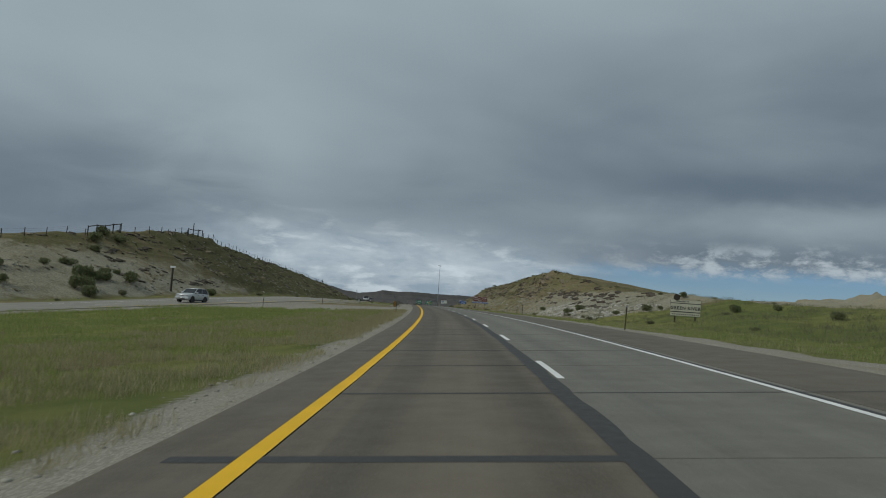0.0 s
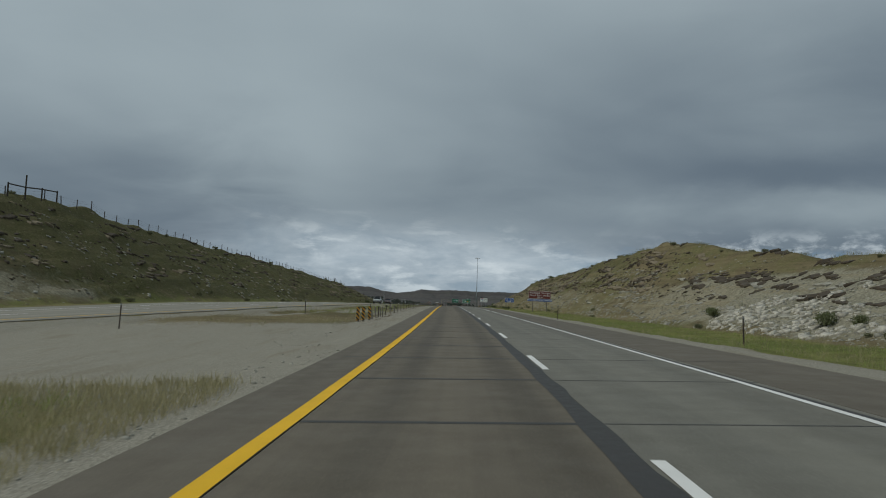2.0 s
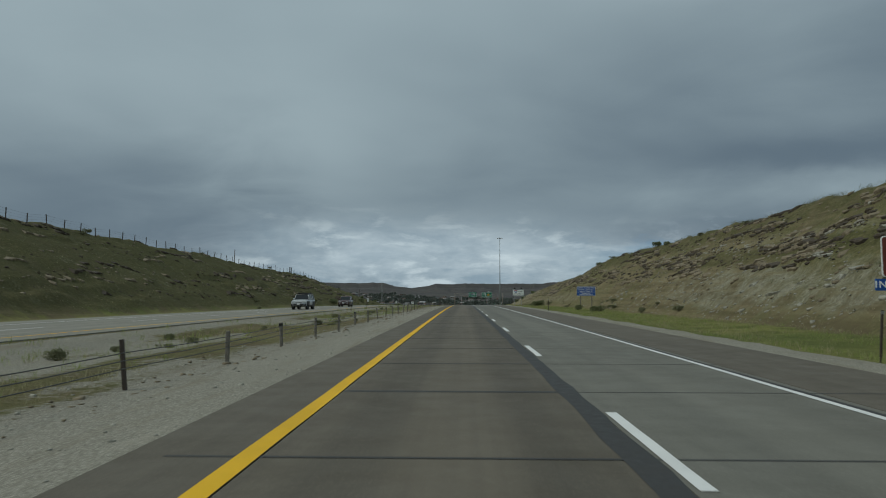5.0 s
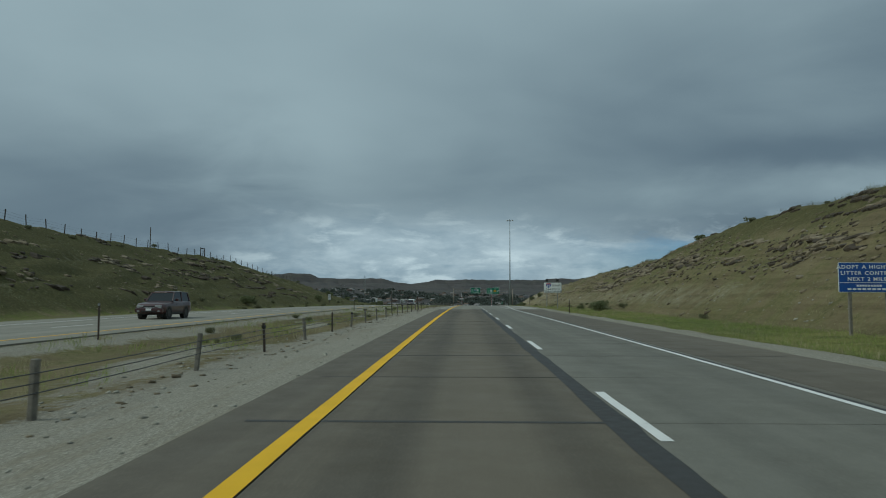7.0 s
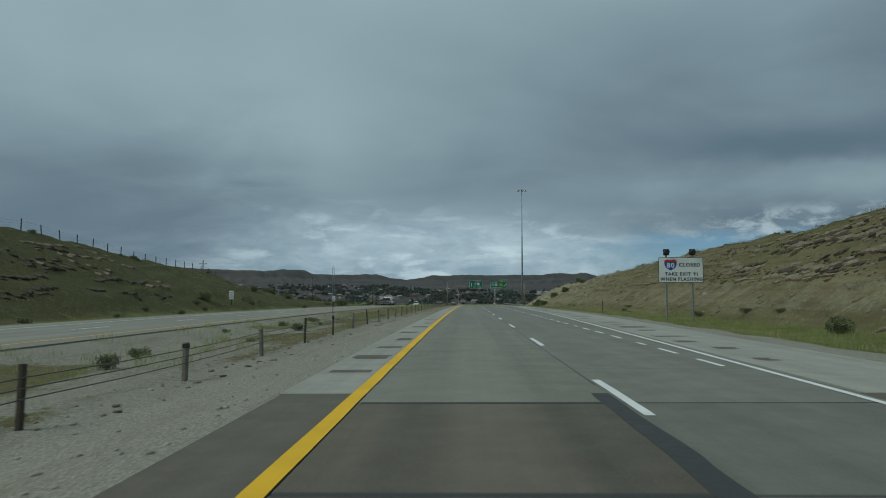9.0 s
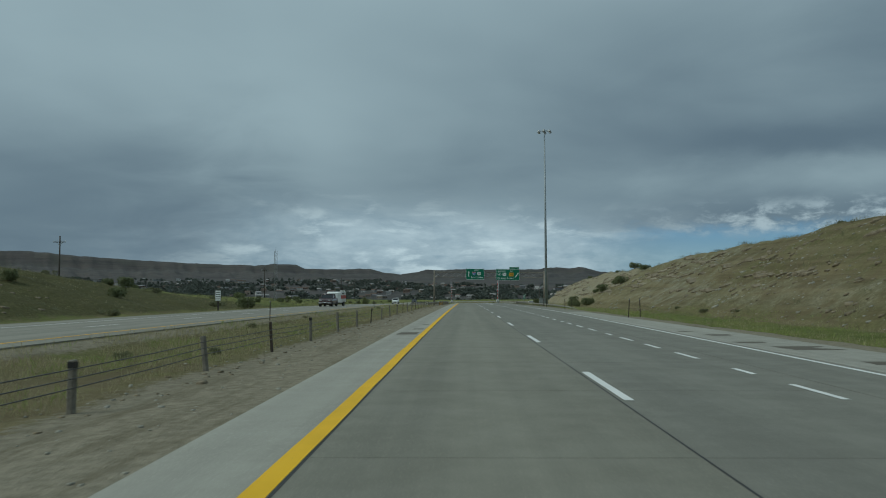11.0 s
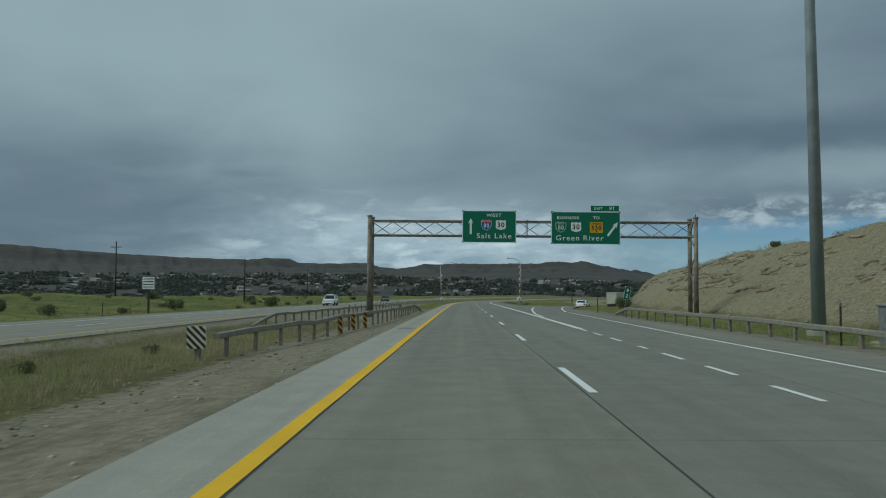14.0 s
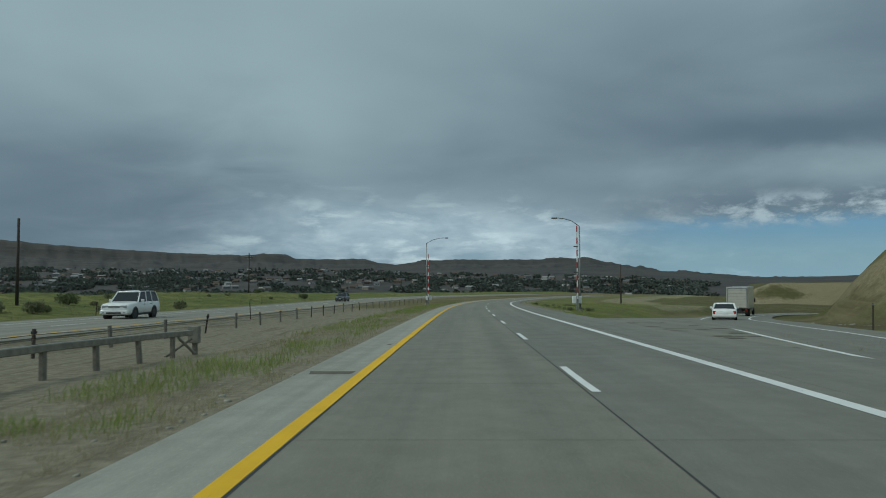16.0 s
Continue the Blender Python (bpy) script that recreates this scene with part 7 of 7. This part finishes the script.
SAGES = [bush_mesh("foliage", 50 + k, 620, 1.1, 0.75, SAGE, 0.042) for k in range(4)]
GREENS = [bush_mesh("foliage", 60 + k, 1100, 1.35, 1.25, BUSH_GREEN, 0.055) for k in range(3)]


def bush(kind, s0, u0, size, seed):
    g = random.Random(seed)
    me, stems = g.choice(GREENS if kind == "green" else SAGES)
    m = upright(s0, u0, g.uniform(0, 360), 0.04) @ Matrix.Diagonal((size * g.uniform(0.85, 1.25), size, size * g.uniform(0.8, 1.15), 1))
    ob = thing("green_bush" if kind == "green" else "sagebrush", m, "rounded dark green bush on the slope" if kind == "green" else "grey-green sagebrush clump on bare ground", "bush", "bushes")
    for nm, d in [("foliage", me)] + [("stem", k) for k in stems]:
        p = new(nm, d)
        p.parent = ob


G = random.Random(77)
for k in range(70):
    s0 = G.uniform(60, 480)
    bush("sage", s0, float(slope_u(s0, G.uniform(-0.05, 0.1) if G.random() < 0.5 else G.uniform(0.95, 1.12))), G.uniform(0.35, 0.8), 1000 + k)
for k in range(60):
    s0 = G.uniform(40, 460)
    bush("sage", s0, float(slope_l(s0, G.uniform(-0.1, 0.12) if G.random() < 0.45 else G.uniform(0.85, 1.1))), G.uniform(0.5, 1.0), 2000 + k)
for k in range(70):
    s0 = G.uniform(170, 555)
    bush("sage", s0, G.uniform(-10.6, -5.4), G.uniform(0.25, 0.55), 2500 + k)
for s0, u0, w in ((540.3, 20.9, 0.95), (529.3, 18.9, 0.9), (526.5, 19.4, 0.9), (522.8, 20.6, 1.1), (529.5, 24.0, 1.1), (538.0, 24.5, 0.8), (527.5, 26.8, 1.1), (533.5, 27.2, 0.8), (539.4, 28.7, 0.6),
                  (543.4, 32.8, 1.0), (535.5, 32.7, 1.0), (358.9, 18.9, 1.0), (352.9, 17.6, 1.2), (369.9, 18.0, 0.7), (277.3, 17.1, 0.8), (303.7, 32.5, 0.55), (309.8, 32.8, 0.75), (288.8, 16.8, 0.6),
                  (369.9, -30.3, 1.2), (373.6, -30.9, 1.1), (429.8, -32.5, 1.1), (113.4, -45.3, 1.4), (115.0, -44.2, 1.1), (116.3, -43.4, 1.3), (119.5, -41.4, 1.3), (117.5, -44.2, 1.1), (106.9, -41.4, 1.3), (110.0, -43.0, 1.2),
                  (137.5, -34.7, 1.2), (135.0, -52.6, 1.3), (136.3, -50.1, 1.2), (131.0, -52.0, 1.2), (127.0, -50.0, 1.0), (142.6, 21.7, 0.7), (128.1, 22.8, 0.7), (120.9, 23.1, 0.65), (124.5, 22.6, 0.5),
                  (604.0, 20.9, 1.3), (610.0, 22.0, 0.9), (364.0, 33.3, 0.8), (590.0, 32.6, 0.6), (560.0, 33.0, 0.6)):
    bush("green", s0, u0, w, int(s0 * 3))
for k in range(40):
    s0 = G.uniform(40, 112)
    bush("green" if G.random() < 0.5 else "sage", s0, G.uniform(27, 70) if s0 < 86 else G.uniform(24, 60), G.uniform(0.3, 0.7), 3000 + k)
for k in range(8):
    s0 = G.uniform(70, 130)
    bush("green", s0, float(slope_l(s0, G.uniform(0.15, 0.6))), G.uniform(0.7, 1.4), 3500 + k)
for k in range(56):
    s0 = G.uniform(470, 760)
    bush("sage" if G.random() < 0.6 else "green", s0, float(along(OPP, s0)) - G.uniform(11, 45), G.uniform(0.7, 1.4), 4000 + k)
for k in range(22):
    s0 = G.uniform(652, 720)
    bush("sage", s0, G.uniform(10.5, 17), G.uniform(0.3, 0.6), 4500 + k)


def tufts(name, s, u, height, spread, blades, mat, label, seed):
    """Tufts of grass: tapering blades that lean outwards."""
    g = np.random.RandomState(seed)
    p, _ = ground_points(s, u)
    n = len(s)
    root = p[:, None, :] + np.concatenate([g.normal(0, spread, (n, blades, 2)), np.full((n, blades, 1), -0.02)], -1)
    h = height[:, None] * g.uniform(0.55, 1.15, (n, blades))
    lean = g.normal(0, 0.32, (n, blades, 2))
    tip = root + np.stack([lean[..., 0] * h, lean[..., 1] * h, h], -1)
    a = g.rand(n, blades) * 6.283
    w = 0.006 + 0.028 * height[:, None] * g.uniform(0.5, 1.0, (n, blades))
    d = np.stack([np.cos(a) * w, np.sin(a) * w, 0 * a], -1)
    mid = (root * 0.45 + tip * 0.55) - np.array([0, 0, 0.0])
    q = np.stack([root - d * 0.5, mid + d * 0.6, tip, mid - d * 0.4], 2)
    return quads_object(name, q.reshape(-1, 4, 3), 0, mat, label, "grass")


def strew(n, s0, s1, fn, thresh, k, sc=3.0):
    s = R.uniform(s0, s1, n)
    u = fn(s, R.rand(n))
    keep = fbm(s / sc, u / sc, 3, k) > thresh
    return s[keep], u[keep]


def join(*pairs):
    return np.concatenate([p[0] for p in pairs]), np.concatenate([p[1] for p in pairs])


def median(s, q):
    a, b = -1.9 - 0.9 * step(s, 95, 125) - 2.0 * step(s, 110, 140), along(OPP, s) + 5.4
    return a + (b - a) * q


# median: tall dry grass near the road at the start, greener behind
s, u = join(strew(26000, 12, 100, lambda s, q: median(s, q * 0.3), 0.42, 0), strew(9000, 597, 720, lambda s, q: -1.6 - q * 3.6, 0.47, 1, 1.4), strew(6000, 125, 420, median, 0.55, 2), strew(9000, 400, 560, median, 0.42, 2), strew(5000, 470, 760, lambda s, q: along(OPP, s) - 8 - q * 45, 0.45, 3))
tufts("dry_grass", s, u, R.uniform(0.12, 0.34, len(s)) * np.where(s > 590, 0.55, 1.0), 0.1, 8, GRASS_DRY, "tall dry yellow grass in the median", 9)
s, u = join(strew(26000, 12, 98, lambda s, q: median(s, 0.08 + q * 0.92), 0.36, 1), strew(9000, 150, 545, lambda s, q: -5.2 - q * (-5.2 - along(OPP, s) - 5.4), 0.56, 2, 1.8), strew(5200, 598, 720, lambda s, q: -2.2 - q * 3.0, 0.5, 3, 1.6))
tufts("green_grass", s, u, R.uniform(0.14, 0.38, len(s)), 0.1, 8, GRASS_GREEN, "fresh green grass in the median", 10)
s, u = join(strew(20000, 14, 490, lambda s, q: pave_right(s) + 1.6 + q * 7.7, 0.40, 0), strew(3500, 490, 600, lambda s, q: pave_right(s) + 1.4 + q * 7, 0.46, 0), strew(5000, 648, 740, lambda s, q: 9.5 + q * np.clip((s - 645) * 0.42, 1, 26), 0.42, 2))
tufts("green_grass", s, u, R.uniform(0.1, 0.27, len(s)), 0.1, 7, GRASS_GREEN, "green roadside grass along the ditch", 11)
s, u = join(strew(24000, 14, 620, lambda s, q: pave_right(s) + 1.4 + q * 8.9, 0.42, 3), strew(9000, 60, 480, lambda s, q: slope_u(s, q * 1.1), 0.52, 1), strew(9000, 60, 500, lambda s, q: slope_l(s, q * 1.1), 0.5, 2))
tufts("dry_grass", s, u, R.uniform(0.1, 0.3, len(s)), 0.1, 4, GRASS_DRY, "thin dry bunch grass on the slopes", 12)
s, u = join(strew(3200, 50, 480, lambda s, q: slope_u(s, q * 1.15), 0.5, 0), strew(3600, 50, 500, lambda s, q: slope_l(s, q * 1.15), 0.5, 3), strew(6000, 480, 760, lambda s, q: along(OPP, s) - 9 - q * 50, 0.45, 1), strew(9000, 30, 118, lambda s, q: 20 + q * 75, 0.36, 2), strew(2400, 110, 620, lambda s, q: slope_u(s, 0.97 + 0.13 * q), 0.42, 1))
tufts("low_scrub", s, u, R.uniform(0.16, 0.5, len(s)), 0.2, 14, SAGE, "low grey-green scrub scattered over the slopes", 13)
s, u = join(strew(26000, 112, 480, lambda s, q: slope_u(s, q * 1.08), 0.45, 1, 2.2), strew(12000, 120, 470, lambda s, q: slope_l(s, q * 1.05), 0.47, 2, 2.2), strew(6000, 480, 640, lambda s, q: slope_u(s, q * 1.08), 0.52, 0, 2.2))
tufts("slope_grass", s, u, R.uniform(0.07, 0.2, len(s)), 0.12, 5, GRASS_OLIVE, "short olive bunch grass scattered on the cut slopes", 19)
